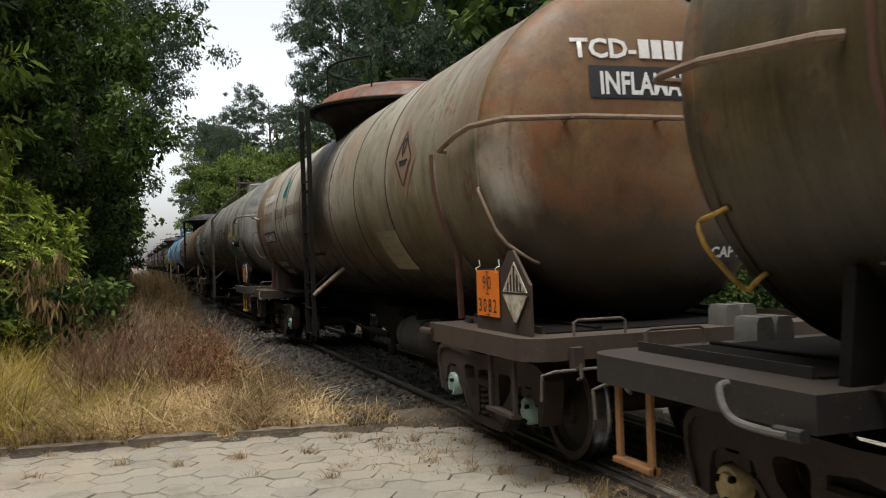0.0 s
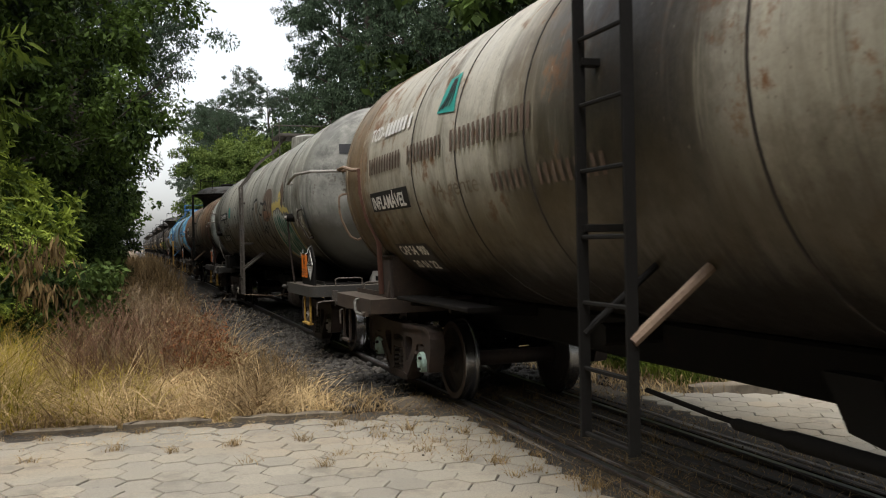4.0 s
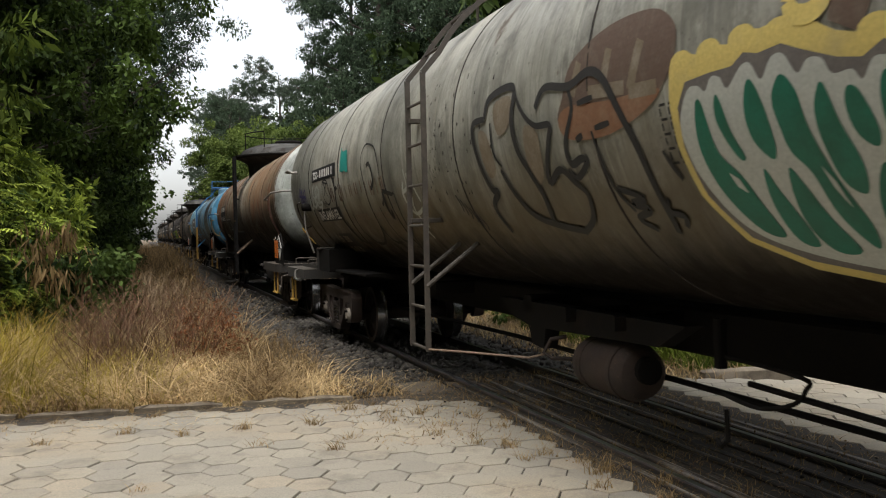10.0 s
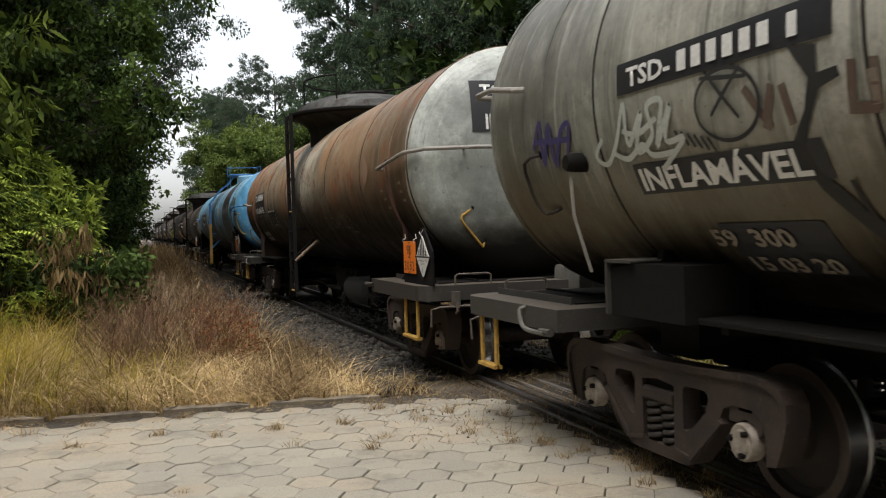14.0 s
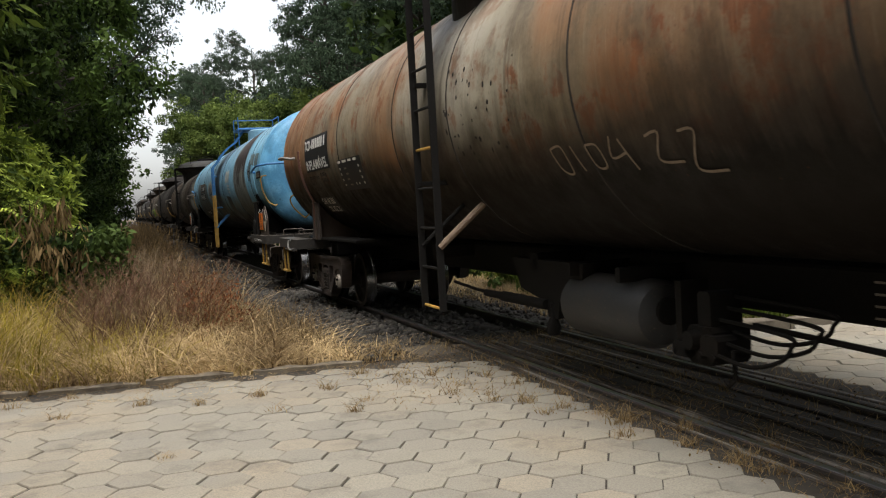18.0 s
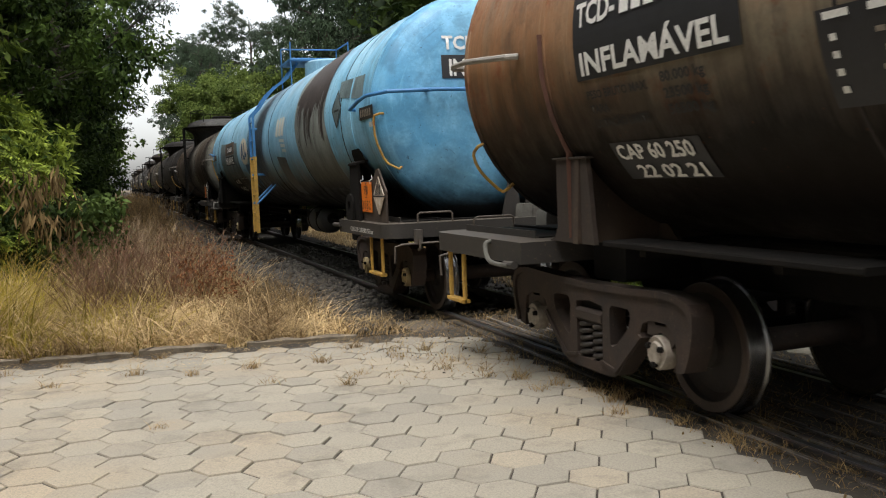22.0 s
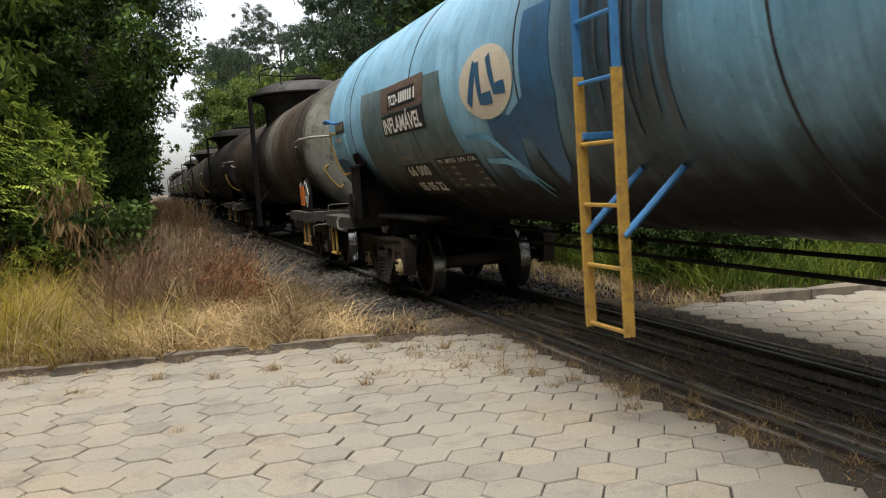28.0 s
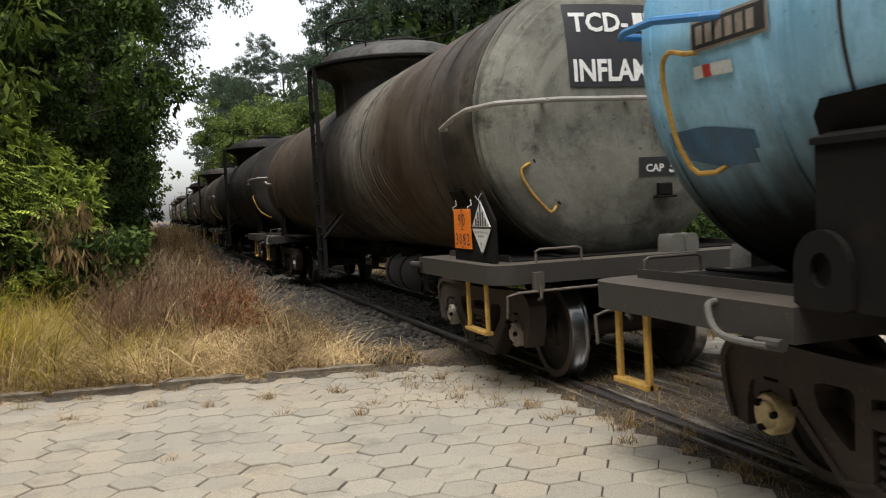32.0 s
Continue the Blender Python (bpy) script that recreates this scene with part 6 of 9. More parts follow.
TAIL = []
u = 86.95
for i, (pt, kind) in enumerate(((P_SOOT, "disc"), (P_DARK, "disc"), (P_SOOT, "disc"), (P_ASH, "walk"), (P_DARK, "disc"), (P_SOOT, "disc"), (P_MUD, "disc"))):
    TAIL.append((u, u + 15.2))
    add(tank_wagon("tank_wagon", "distant dark tank wagon dulled by soot" if i else "soot-stained brown tank wagon", u, u + 15.2, (u + 1.4, u + 13.8), (u + 0.6, u + 14.6), (u + 7.2, u + 7.65), pt, dome=kind, ladder_mat="black_ladder", caps=("cap_pale", "cap_pale")))
    u += 16.55

def side_stroke(w, path, width, mat, out=0.009, name="spray_line", label="", taper=0.0):
    """A painted line of some width on the flank along a path of (y, z)."""
    pts = [Vector((p[0], p[1], 0)) for p in path]
    fine = [pts[0]]
    for a, c in zip(pts, pts[1:]):
        k = max(1, int((c - a).length / 0.07))
        fine += [a.lerp(c, (i + 1) / k) for i in range(k)]
    v, n_ = [], len(fine)
    for i, p in enumerate(fine):
        d_ = (fine[min(i + 1, n_ - 1)] - fine[max(i - 1, 0)]).normalized()
        s_ = Vector((-d_.y, d_.x, 0)) * width / 2 * (1 - taper * abs(2 * i / max(1, n_ - 1) - 1))
        v += [on_side(w, p.x + s_.x, p.y + s_.y, out), on_side(w, p.x - s_.x, p.y - s_.y, out)]
    f = [(2 * i, 2 * i + 1, 2 * i + 3, 2 * i + 2) for i in range(n_ - 1)]
    return part(name, Build().add(v, f), mat, w["tank"], label, 60)


def curve_pts(*pts, k=6):
    """A soft curve through points."""
    out = []
    P_ = [Vector((*p, 0)) for p in pts]
    for i in range(len(P_) - 1):
        a, b_, c, d_ = P_[max(i - 1, 0)], P_[i], P_[i + 1], P_[min(i + 2, len(P_) - 1)]
        for j in range(k):
            t = j / k
            q = 0.5 * ((2 * b_) + (c - a) * t + (2 * a - 5 * b_ + 4 * c - d_) * t * t + (3 * b_ - a - 3 * c + d_) * t ** 3)
            out.append((q.x, q.y))
    return out + [pts[-1]]


def oval(y, z, a, b_, k=20, turn=0.0):
    return [(y + a * math.cos(w_) * math.cos(turn) - b_ * math.sin(w_) * math.sin(turn), z + a * math.cos(w_) * math.sin(turn) + b_ * math.sin(w_) * math.cos(turn)) for w_ in [2 * math.pi * i / k for i in range(k)]]


def diamond(w, y, z, h, frame_mat, fill=None):
    if fill:
        side_patch(w, [(y - h, z), (y, z - h), (y + h, z), (y, z + h)], fill, 0.006, "hazard_diamond", "faded painted hazard diamond")
    for p, q in (((y - h, z), (y, z - h)), ((y, z - h), (y + h, z)), ((y + h, z), (y, z + h)), ((y, z + h), (y - h, z)), ((y - h * 0.55, z - 0.02), (y + h * 0.55, z - 0.02))):
        side_stroke(w, [p, q], 0.025, frame_mat, 0.01, "diamond_edge")


D7 = (0.1, 0.1, 0.1, 0.1, 0.1, 0.1, -0.02, 0.09)
# W1: side lettering at the trailing end
side_text(W1, "TCD-", 5.02, 2.57, 0.13, width=0.5)
side_bars(W1, 4.48, 2.57, 0.13, [0.085] * 6 + [-0.02, 0.08], gap=0.03)
side_plate(W1, 5.02, 1.88, 1.27, 0.185)
side_text(W1, "INFLAM\u00c1VEL", 4.95, 1.905, 0.12, width=1.12)
side_plate(W1, 4.84, 1.30, 1.0, 0.26)
side_text(W1, "CAP 54  900", 4.74, 1.46, 0.085, width=0.82, out=0.014)
side_text(W1, "30 01 22", 4.62, 1.335, 0.07, width=0.68, out=0.014)
side_bars(W1, 4.95, 2.24, 0.16, [0.05, 0.045] * 6 + [-0.14] + [0.05, 0.045] * 5 + [-0.14] + [0.05, 0.045] * 8, M["ghost_red"], gap=0.045, label="faded company lettering")
side_text(W1, "A gente", 2.98, 1.92, 0.14, M["ghost"], width=0.92, bold=0.0)
side_bars(W1, 1.8, 1.9, 0.12, [0.045] * 6 + [-0.1] + [0.045] * 9, M["ghost_red"], gap=0.05, label="faded painted slogan")
side_patch(W1, [(2.95, 2.58), (2.52, 2.54), (2.62, 2.86), (2.86, 2.84)], M["teal"], 0.006, "painted_emblem", "teal leaf emblem")
for k in range(4):
    side_stroke(W1, curve_pts((2.9 - 0.08 * k, 2.6), (2.78 - 0.05 * k, 2.68), (2.74 - 0.02 * k, 2.82)), 0.022, M["soot"], 0.01, "emblem_line")
side_patch(W1, [(-4.13 - 0.36, 2.39), (-4.13, 2.03), (-4.13 + 0.36, 2.39), (-4.13, 2.75)], M["primer"], 0.005, "hazard_diamond", "faded reddish painted hazard diamond")
diamond(W1, -4.13, 2.41, 0.24, M["soot"])
side_stroke(W1, curve_pts((-4.08, 2.44), (-4.16, 2.5), (-4.18, 2.58), (-4.1, 2.56), (-4.08, 2.46)), 0.035, M["soot"], 0.009, "flame_mark", "painted flame sign")
side_bars(W1, -4.02, 2.35, 0.035, [0.05, 0.05, 0.05], M["soot"], 0.009, 0.015)
side_patch(W1, [(-2.82, 1.81), (-3.52, 1.80), (-3.52, 1.42), (-2.80, 1.42)], M["old_table"], 0.006, "table_patch", "pale inspection table panel")
for r_ in range(4):
    side_bars(W1, -2.88, 1.73 - 0.085 * r_, 0.014, [0.05, 0.08, 0.06, 0.04, 0.07, 0.05], M["ghost"], 0.011, 0.025, label="small table print")
head_text(W1, "TCD-", -0.62, 2.9, 0.14, width=0.5)
for i in range(6):
    head_plate(W1, -0.10 + 0.105 * i, 2.9, 0.085, 0.14, M["white"], 0.014, "row of painted characters", "lettering_bar")
head_plate(W1, -0.50, 2.61, 1.05, 0.23)
head_text(W1, "INFLAM\u00c1VEL", -0.42, 2.64, 0.16, width=0.9)
head_plate(W1, 0.45, 1.43, 0.45, 0.13)
head_text(W1, "CAP 54", 0.47, 1.46, 0.08, width=0.38)

# W2: graffiti, tags and lettering
def blob(w, pts, mat, out, name, label):
    """A sprayed patch with a soft closed outline."""
    pts = list(pts)
    ring_ = curve_pts(*(pts[-1:] + pts + pts[:2]), k=4)
    keep = [p for i, p in enumerate(ring_[4:-4]) if i == 0 or math.dist(p, ring_[3 + i]) > 1e-4]
    side_patch(w, keep, mat, out, name, label)


crown = ((-4.06, 2.1), (-4.09, 2.24), (-4.18, 2.28), (-4.3, 2.25), (-4.36, 2.28), (-4.51, 2.25), (-4.59, 2.3), (-4.71, 2.27), (-4.83, 2.28), (-5.01, 2.23), (-5.1, 2.18), (-5.21, 2.15), (-5.27, 2.2), (-5.4, 2.16), (-5.47, 2.14), (-5.58, 2.15), (-5.69, 2.11), (-5.76, 2.01), (-5.84, 1.88), (-5.93, 1.69), (-5.93, 1.46), (-5.8, 1.32), (-5.5, 1.26), (-4.91, 1.27), (-4.5, 1.33), (-4.21, 1.45), (-4.08, 1.66), (-4.05, 1.89))
side_patch(W2, crown, M["yellow_paint"], 0.005, "graffiti_outline", "yellow sprayed crown outline")
for y_, z_ in ((-4.18, 2.24), (-4.38, 2.25), (-4.6, 2.26), (-4.82, 2.24), (-5.28, 2.15), (-5.42, 2.12), (-5.58, 2.11)):
    side_patch(W2, oval(y_, z_, 0.085, 0.05, 14), M["yellow_paint"], 0.0055, "graffiti_cloud", "yellow sprayed cloud edge")
ring_ = oval(-4.97, 2.33, 0.095, 0.065, 18)
side_stroke(W2, ring_ + ring_[:1], 0.075, M["yellow_paint"], 0.007, "graffiti_ring", "yellow sprayed ring")
shade_ = ((-4.12, 2.05), (-4.2, 2.15), (-4.38, 2.16), (-4.53, 2.16), (-4.61, 2.2), (-4.69, 2.18), (-4.83, 2.19), (-4.93, 2.15), (-5.1, 2.09), (-5.21, 2.07), (-5.31, 2.11), (-5.4, 2.07), (-5.56, 2.09), (-5.65, 2.07), (-5.72, 2.0), (-5.8, 1.85), (-5.88, 1.66), (-5.88, 1.48), (-5.76, 1.36), (-5.5, 1.3), (-4.92, 1.31), (-4.52, 1.37), (-4.26, 1.47), (-4.13, 1.66), (-4.1, 1.88))
side_patch(W2, shade_, M["shade_paint"], 0.008, "graffiti_shade", "dull violet-grey sprayed shade line")
field = ((-4.12, 1.98), (-4.21, 2.11), (-4.29, 2.12), (-4.34, 2.09), (-4.39, 2.14), (-4.45, 2.13), (-4.49, 2.08), (-4.59, 2.15), (-4.65, 2.15), (-4.7, 2.08), (-4.77, 2.15), (-4.84, 2.15), (-4.9, 2.07), (-4.96, 2.11), (-5.03, 2.1), (-5.07, 2.04), (-5.16, 2.04), (-5.2, 2.0), (-5.26, 2.06), (-5.33, 2.05), (-5.39, 2.0), (-5.51, 2.04), (-5.59, 2.03), (-5.65, 1.96), (-5.72, 1.84), (-5.79, 1.7), (-5.84, 1.58), (-5.8, 1.42), (-5.6, 1.34), (-5.2, 1.33), (-4.86, 1.35), (-4.5, 1.42), (-4.28, 1.52), (-4.16, 1.71), (-4.12, 1.85))
blob(W2, field, M["pale_paint"], 0.011, "graffiti_field", "white sprayed graffiti field")
for pts in (((-4.26, 2.05), (-4.3, 2.05), (-4.32, 1.95), (-4.34, 1.83), (-4.43, 1.73), (-4.48, 1.6), (-4.5, 1.48), (-4.38, 1.5), (-4.28, 1.63), (-4.23, 1.77), (-4.22, 1.9)),
            ((-4.4, 2.06), (-4.43, 2.04), (-4.46, 1.91), (-4.5, 1.8), (-4.45, 1.81), (-4.38, 1.96)),
            ((-4.61, 2.08), (-4.65, 2.08), (-4.69, 1.98), (-4.7, 1.84), (-4.66, 1.78), (-4.58, 1.86), (-4.57, 1.98)),
            ((-4.77, 2.05), (-4.82, 2.08), (-4.88, 2.01), (-4.9, 1.88), (-4.95, 1.7), (-5.0, 1.52), (-4.95, 1.43), (-4.87, 1.55), (-4.84, 1.71), (-4.77, 1.8), (-4.75, 1.9), (-4.74, 1.99)),
            ((-5.0, 2.02), (-5.03, 1.99), (-5.06, 1.87), (-5.1, 1.73), (-5.06, 1.63), (-4.98, 1.67), (-4.95, 1.8), (-4.95, 1.93)),
            ((-5.13, 1.99), (-5.18, 1.96), (-5.22, 1.84), (-5.19, 1.78), (-5.12, 1.83), (-5.1, 1.93)),
            ((-5.29, 2.01), (-5.34, 2.0), (-5.39, 1.9), (-5.38, 1.79), (-5.32, 1.75), (-5.26, 1.84), (-5.26, 1.94)),
            ((-5.5, 1.96), (-5.56, 1.97), (-5.63, 1.89), (-5.71, 1.76), (-5.79, 1.6), (-5.77, 1.46), (-5.64, 1.41), (-5.56, 1.52), (-5.46, 1.69), (-5.45, 1.83)),
            ((-5.34, 1.72), (-5.39, 1.72), (-5.45, 1.64), (-5.52, 1.5), (-5.46, 1.39), (-5.36, 1.43), (-5.31, 1.58)),
            ((-5.19, 1.73), (-5.24, 1.66), (-5.3, 1.52), (-5.26, 1.39), (-5.14, 1.4), (-5.08, 1.52), (-5.11, 1.63)),
            ((-4.72, 1.74), (-4.77, 1.68), (-4.82, 1.54), (-4.86, 1.42), (-4.72, 1.42), (-4.67, 1.55)),
            ((-4.58, 1.75), (-4.62, 1.66), (-4.66, 1.54), (-4.66, 1.44), (-4.56, 1.46), (-4.54, 1.6))):
    blob(W2, pts, M["green_paint"], 0.014, "graffiti_letter", "green sprayed graffiti letter")
for pts in (((-5.55, 1.79), (-5.6, 1.77), (-5.62, 1.7), (-5.57, 1.72)), ((-5.6, 1.63), (-5.64, 1.61), (-5.68, 1.52), (-5.63, 1.54)), ((-4.36, 1.75), (-4.41, 1.72), (-4.43, 1.66), (-4.38, 1.69)), ((-4.9, 1.74), (-4.94, 1.68), (-4.96, 1.58), (-4.92, 1.66))):
    side_patch(W2, pts, M["pale_paint"], 0.017, "graffiti_gap", "white gap in a graffiti letter")
side_patch(W2, ((-5.16, 2.6), (-5.36, 2.41), (-5.24, 2.2), (-5.21, 2.15), (-5.07, 2.22), (-5.09, 2.35), (-4.99, 2.43)), M["ghost_red"], 0.0045, "worn_patch", "dark scraped paint diamond")
# faded oval emblem behind the black tag, with a dashed table beside it
blob(W2, ((-3.11, 2.44), (-3.49, 2.55), (-3.91, 2.54), (-4.11, 2.44), (-4.14, 2.33), (-4.08, 2.21), (-3.84, 2.08), (-3.54, 2.03), (-3.22, 2.02), (-2.98, 2.06), (-2.92, 2.15), (-3.0, 2.26)), M["ghost_red"], 0.004, "painted_disc", "faded brown oval emblem")
blob(W2, ((-2.93, 2.14), (-3.07, 2.2), (-3.51, 2.17), (-3.98, 2.16), (-3.86, 2.08), (-3.54, 2.01), (-3.22, 2.0), (-2.98, 2.04)), M["orange_paint"], 0.0055, "painted_band", "terracotta band of the faded emblem")
for pth in (((-3.53, 2.43), (-3.47, 2.24)), ((-3.31, 2.24), (-3.68, 2.21)), ((-3.84, 2.41), (-3.74, 2.19)), ((-3.72, 2.18), (-3.97, 2.17)), ((-3.2, 2.42), (-3.12, 2.25))):
    side_stroke(W2, pth, 0.07, M["ghost"], 0.006, "emblem_stroke", "pale faded emblem stroke")
for r_ in range(5):
    for k in range(3):
        side_stroke(W2, [(-3.97 - 0.075 * k, 2.08 - 0.066 * r_), (-4.02 - 0.075 * k, 2.08 - 0.066 * r_)], 0.012, M["soot"], 0.0045, "table_line", "dashed line of a stencilled table")
        if r_ < 4:
            side_stroke(W2, [(-3.97 - 0.075 * k, 2.065 - 0.066 * r_), (-3.97 - 0.075 * k, 2.03 - 0.066 * r_)], 0.011, M["soot"], 0.0045, "table_line", "dashed line of a stencilled table")
for pth in (((-6.21, 1.99), (-6.27, 2.01), (-6.2, 1.9), (-6.25, 1.86), (-6.37, 1.97), (-6.31, 1.88)), ((-6.44, 2.07), (-6.53, 2.09), (-6.56, 2.04), (-6.48, 2.01), (-6.43, 2.05)), ((-6.5, 2.0), (-6.42, 1.84), (-6.47, 1.82)),
            ((-6.58, 1.98), (-6.54, 1.84), (-6.44, 1.81), (-6.61, 1.84), (-6.71, 1.84), (-6.75, 1.76)), ((-6.69, 1.98), (-6.6, 1.86)), ((-6.75, 1.98), (-6.69, 1.9), (-6.76, 1.87)), ((-6.41, 1.71), (-6.51, 1.76), (-6.51, 1.72), (-6.6, 1.78), (-6.56, 1.68), (-6.65, 1.69)), ((-6.93, 2.05), (-6.95, 2.0))):
    side_stroke(W2, curve_pts(*pth), 0.034, M["white"], 0.011, "spray_tag", "white spray-paint tag", 0.3)
blob(W2, ((-6.86, 2.12), (-6.98, 2.06), (-7.0, 1.92), (-6.93, 1.8), (-6.84, 1.86), (-6.8, 2.0)), M["oil_film"], 0.005, "worn_patch", "dark rubbed paint smudge")
side_stroke(W2, [(-6.88, 2.14), (-6.95, 2.08), (-6.96, 1.99)], 0.035, M["pale_paint"], 0.009, "spray_tag", "white spray-paint tag", 0.4)
for pth, w_ in (
        (((-1.79, 2.29), (-1.88, 2.42), (-2.29, 2.43), (-2.26, 2.23), (-2.29, 2.04), (-2.39, 1.89), (-2.46, 1.73), (-2.41, 1.57)), 0.06),
        (((-1.79, 2.29), (-1.55, 2.27), (-1.57, 2.06), (-1.67, 1.82), (-1.77, 1.79), (-1.58, 1.69), (-1.62, 1.51)), 0.055),
        (((-1.89, 2.25), (-1.89, 2.05), (-1.98, 1.95)), 0.03),
        (((-1.95, 1.93), (-2.05, 1.75), (-2.18, 1.62), (-2.45, 1.55), (-2.74, 1.51)), 0.055),
        (((-2.29, 2.42), (-2.44, 2.25), (-2.61, 2.15), (-2.81, 2.13), (-2.76, 2.04), (-2.62, 1.81), (-2.82, 1.87), (-2.94, 1.79), (-3.03, 1.71), (-2.94, 1.58), (-2.72, 1.5)), 0.045),
        (((-2.63, 2.25), (-2.77, 2.35), (-3.08, 2.31), (-3.31, 2.35), (-3.47, 2.29), (-3.61, 2.11), (-3.71, 1.92), (-3.74, 1.73), (-3.74, 1.57), (-3.72, 1.49)), 0.055),
        (((-3.08, 2.3), (-3.11, 2.18), (-2.97, 2.0), (-2.98, 1.89), (-3.12, 1.91), (-3.16, 1.88), (-3.0, 1.81), (-2.92, 1.86)), 0.045),
        (((-3.3, 2.04), (-3.32, 1.92), (-3.34, 1.81), (-3.37, 1.71), (-3.45, 1.61)), 0.03),
        (((-3.18, 2.2), (-3.36, 2.21)), 0.035), (((-3.34, 2.05), (-3.5, 2.06)), 0.035), (((-3.11, 2.01), (-3.19, 2.03)), 0.04),
        (((-3.38, 1.73), (-3.59, 1.67), (-3.46, 1.65), (-3.59, 1.61), (-3.44, 1.57), (-3.55, 1.51)), 0.04), (((-3.8, 1.66), (-3.76, 1.6), (-3.86, 1.57), (-3.82, 1.52)), 0.035), (((-3.92, 1.88), (-3.96, 1.8), (-4.0, 1.74)), 0.03)):
    side_stroke(W2, curve_pts(*pth), w_, M["soot"], 0.009, "spray_tag", "black spray-paint graffiti outline", 0.25)
for pts in (((-1.95, 2.36), (-2.24, 2.38), (-2.2, 2.2), (-2.0, 2.16)), ((-2.42, 2.15), (-2.62, 2.1), (-2.58, 1.86), (-2.42, 1.82)), ((-1.64, 2.2), (-1.8, 2.18), (-1.86, 1.95), (-1.7, 1.9))):
    blob(W2, pts, M["ghost"], 0.004, "worn_patch", "pale filling of a spray-paint letter")
for pth, w_ in (
        (((1.97, 2.28), (1.92, 2.38), (1.76, 2.46), (1.52, 2.44), (1.34, 2.38), (1.24, 2.25), (1.21, 2.11), (1.24, 1.95)), 0.022),
        (((1.72, 2.23), (1.61, 2.25), (1.52, 2.18), (1.5, 2.08), (1.58, 2.02), (1.67, 1.99)), 0.055),
        (((1.24, 1.95), (0.91, 1.9)), 0.05), (((1.25, 1.94), (1.29, 1.86), (1.4, 1.81)), 0.04), (((1.23, 1.94), (1.27, 1.82), (1.25, 1.73), (1.2, 1.68), (1.15, 1.75)), 0.06),
        (((1.98, 2.29), (1.92, 2.1), (1.91, 1.95), (1.91, 1.79), (1.94, 1.62), (2.09, 1.49), (2.35, 1.41), (2.61, 1.42)), 0.03),
        (((3.42, 1.69), (3.39, 1.52), (3.25, 1.42), (2.95, 1.41)), 0.03), (((2.91, 1.76), (2.87, 1.56), (2.73, 1.45), (2.57, 1.4), (2.35, 1.41)), 0.028),
        (((1.94, 1.6), (1.88, 1.47), (1.75, 1.42), (1.54, 1.43)), 0.03), (((1.55, 1.8), (1.53, 1.65), (1.5, 1.54), (1.43, 1.45), (1.21, 1.42)), 0.028),
        (((0.91, 1.9), (0.84, 1.87), (0.96, 1.45), (1.19, 1.37)), 0.026)):
    side_stroke(W2, curve_pts(*pth), w_, M["soot"], 0.009, "spray_tag", "black spray-paint outline", 0.2)
side_text(W2, "A gente", 3.16, 1.68, 0.1, M["slogan_red"], width=0.95, out=0.006, bold=0.008, label="faded red slogan letters")
side_text(W2, "nunca", 1.94, 1.68, 0.1, M["slogan_red"], width=0.72, out=0.006, bold=0.008, label="faded red slogan letters")
side_bars(W2, 3.2, 1.95, 0.13, [0.045, 0.04, -0.05, 0.04, -0.06, 0.045, 0.04, -0.05, 0.05, 0.04, -0.06, 0.04], M["slogan_red"], 0.006, 0.05, 0.02, label="faded red painted character shown as a bar")
side_bars(W2, 1.93, 1.92, 0.16, [0.05, -0.06, 0.05, 0.045, -0.05, 0.04, -0.03, 0.05, 0.045], M["slogan_red"], 0.006, 0.045, 0.02, label="faded red painted character shown as a bar")
for pth in (
    ((0.34, 2.1), (0.34, 1.94), (0.53, 1.88), (0.38, 1.7), (0.07, 1.74)) ,
    ((0.26, 2.06), (0.27, 1.89)) ,
    ((0.15, 1.98), (0.35, 1.74), (0.21, 1.57)) ,
    ((0.41, 1.61), (0.3, 1.47)) ,
    ((0.16, 1.97), (0.06, 1.8)) ,
    ((0.42, 1.99), (0.52, 1.9), (0.5, 1.84)) ,
):
    side_stroke(W2, curve_pts(*pth), 0.038, M["pale_paint"], 0.011, "spray_tag", "white spray-paint tag", 0.2)
for k in range(6):
    side_stroke(W2, curve_pts((-0.88 - 0.06 * k, 1.81 - 0.035 * k), (-0.92 - 0.06 * k, 1.72 - 0.03 * k), (-0.9 - 0.06 * k, 1.68 - 0.03 * k)), 0.018, M["soot"], 0.009, "spray_tag", "small black scrawl")
side_plate(W2, 4.97, 2.24, 1.62, 0.17)
side_text(W2, "TSD-", 4.86, 2.275, 0.10, width=0.42)
side_bars(W2, 4.38, 2.275, 0.10, [0.075] * 6 + [-0.02, 0.06], gap=0.045)
side_plate(W2, 4.95, 1.70, 1.45, 0.165)
side_text(W2, "INFLAM\u00c1VEL", 4.9, 1.725, 0.115, width=1.3)
side_plate(W2, 4.45, 1.28, 0.75, 0.25)
side_text(W2, "59  300", 4.55, 1.42, 0.085, M["cap_pale"], width=0.6, out=0.014)
side_text(W2, "15 03 20", 4.4, 1.295, 0.07, M["cap_pale"], width=0.62, out=0.014)
side_patch(W2, [(3.07, 2.27), (2.92, 2.25), (2.85, 2.27), (2.74, 2.24), (2.63, 2.24), (2.66, 2.4), (2.71, 2.5), (2.8, 2.5), (2.95, 2.5), (3.05, 2.56)], M["teal"], 0.006, "painted_emblem", "teal painted emblem")
loop_ = oval(4.03, 2.07, 0.23, 0.16, 16)
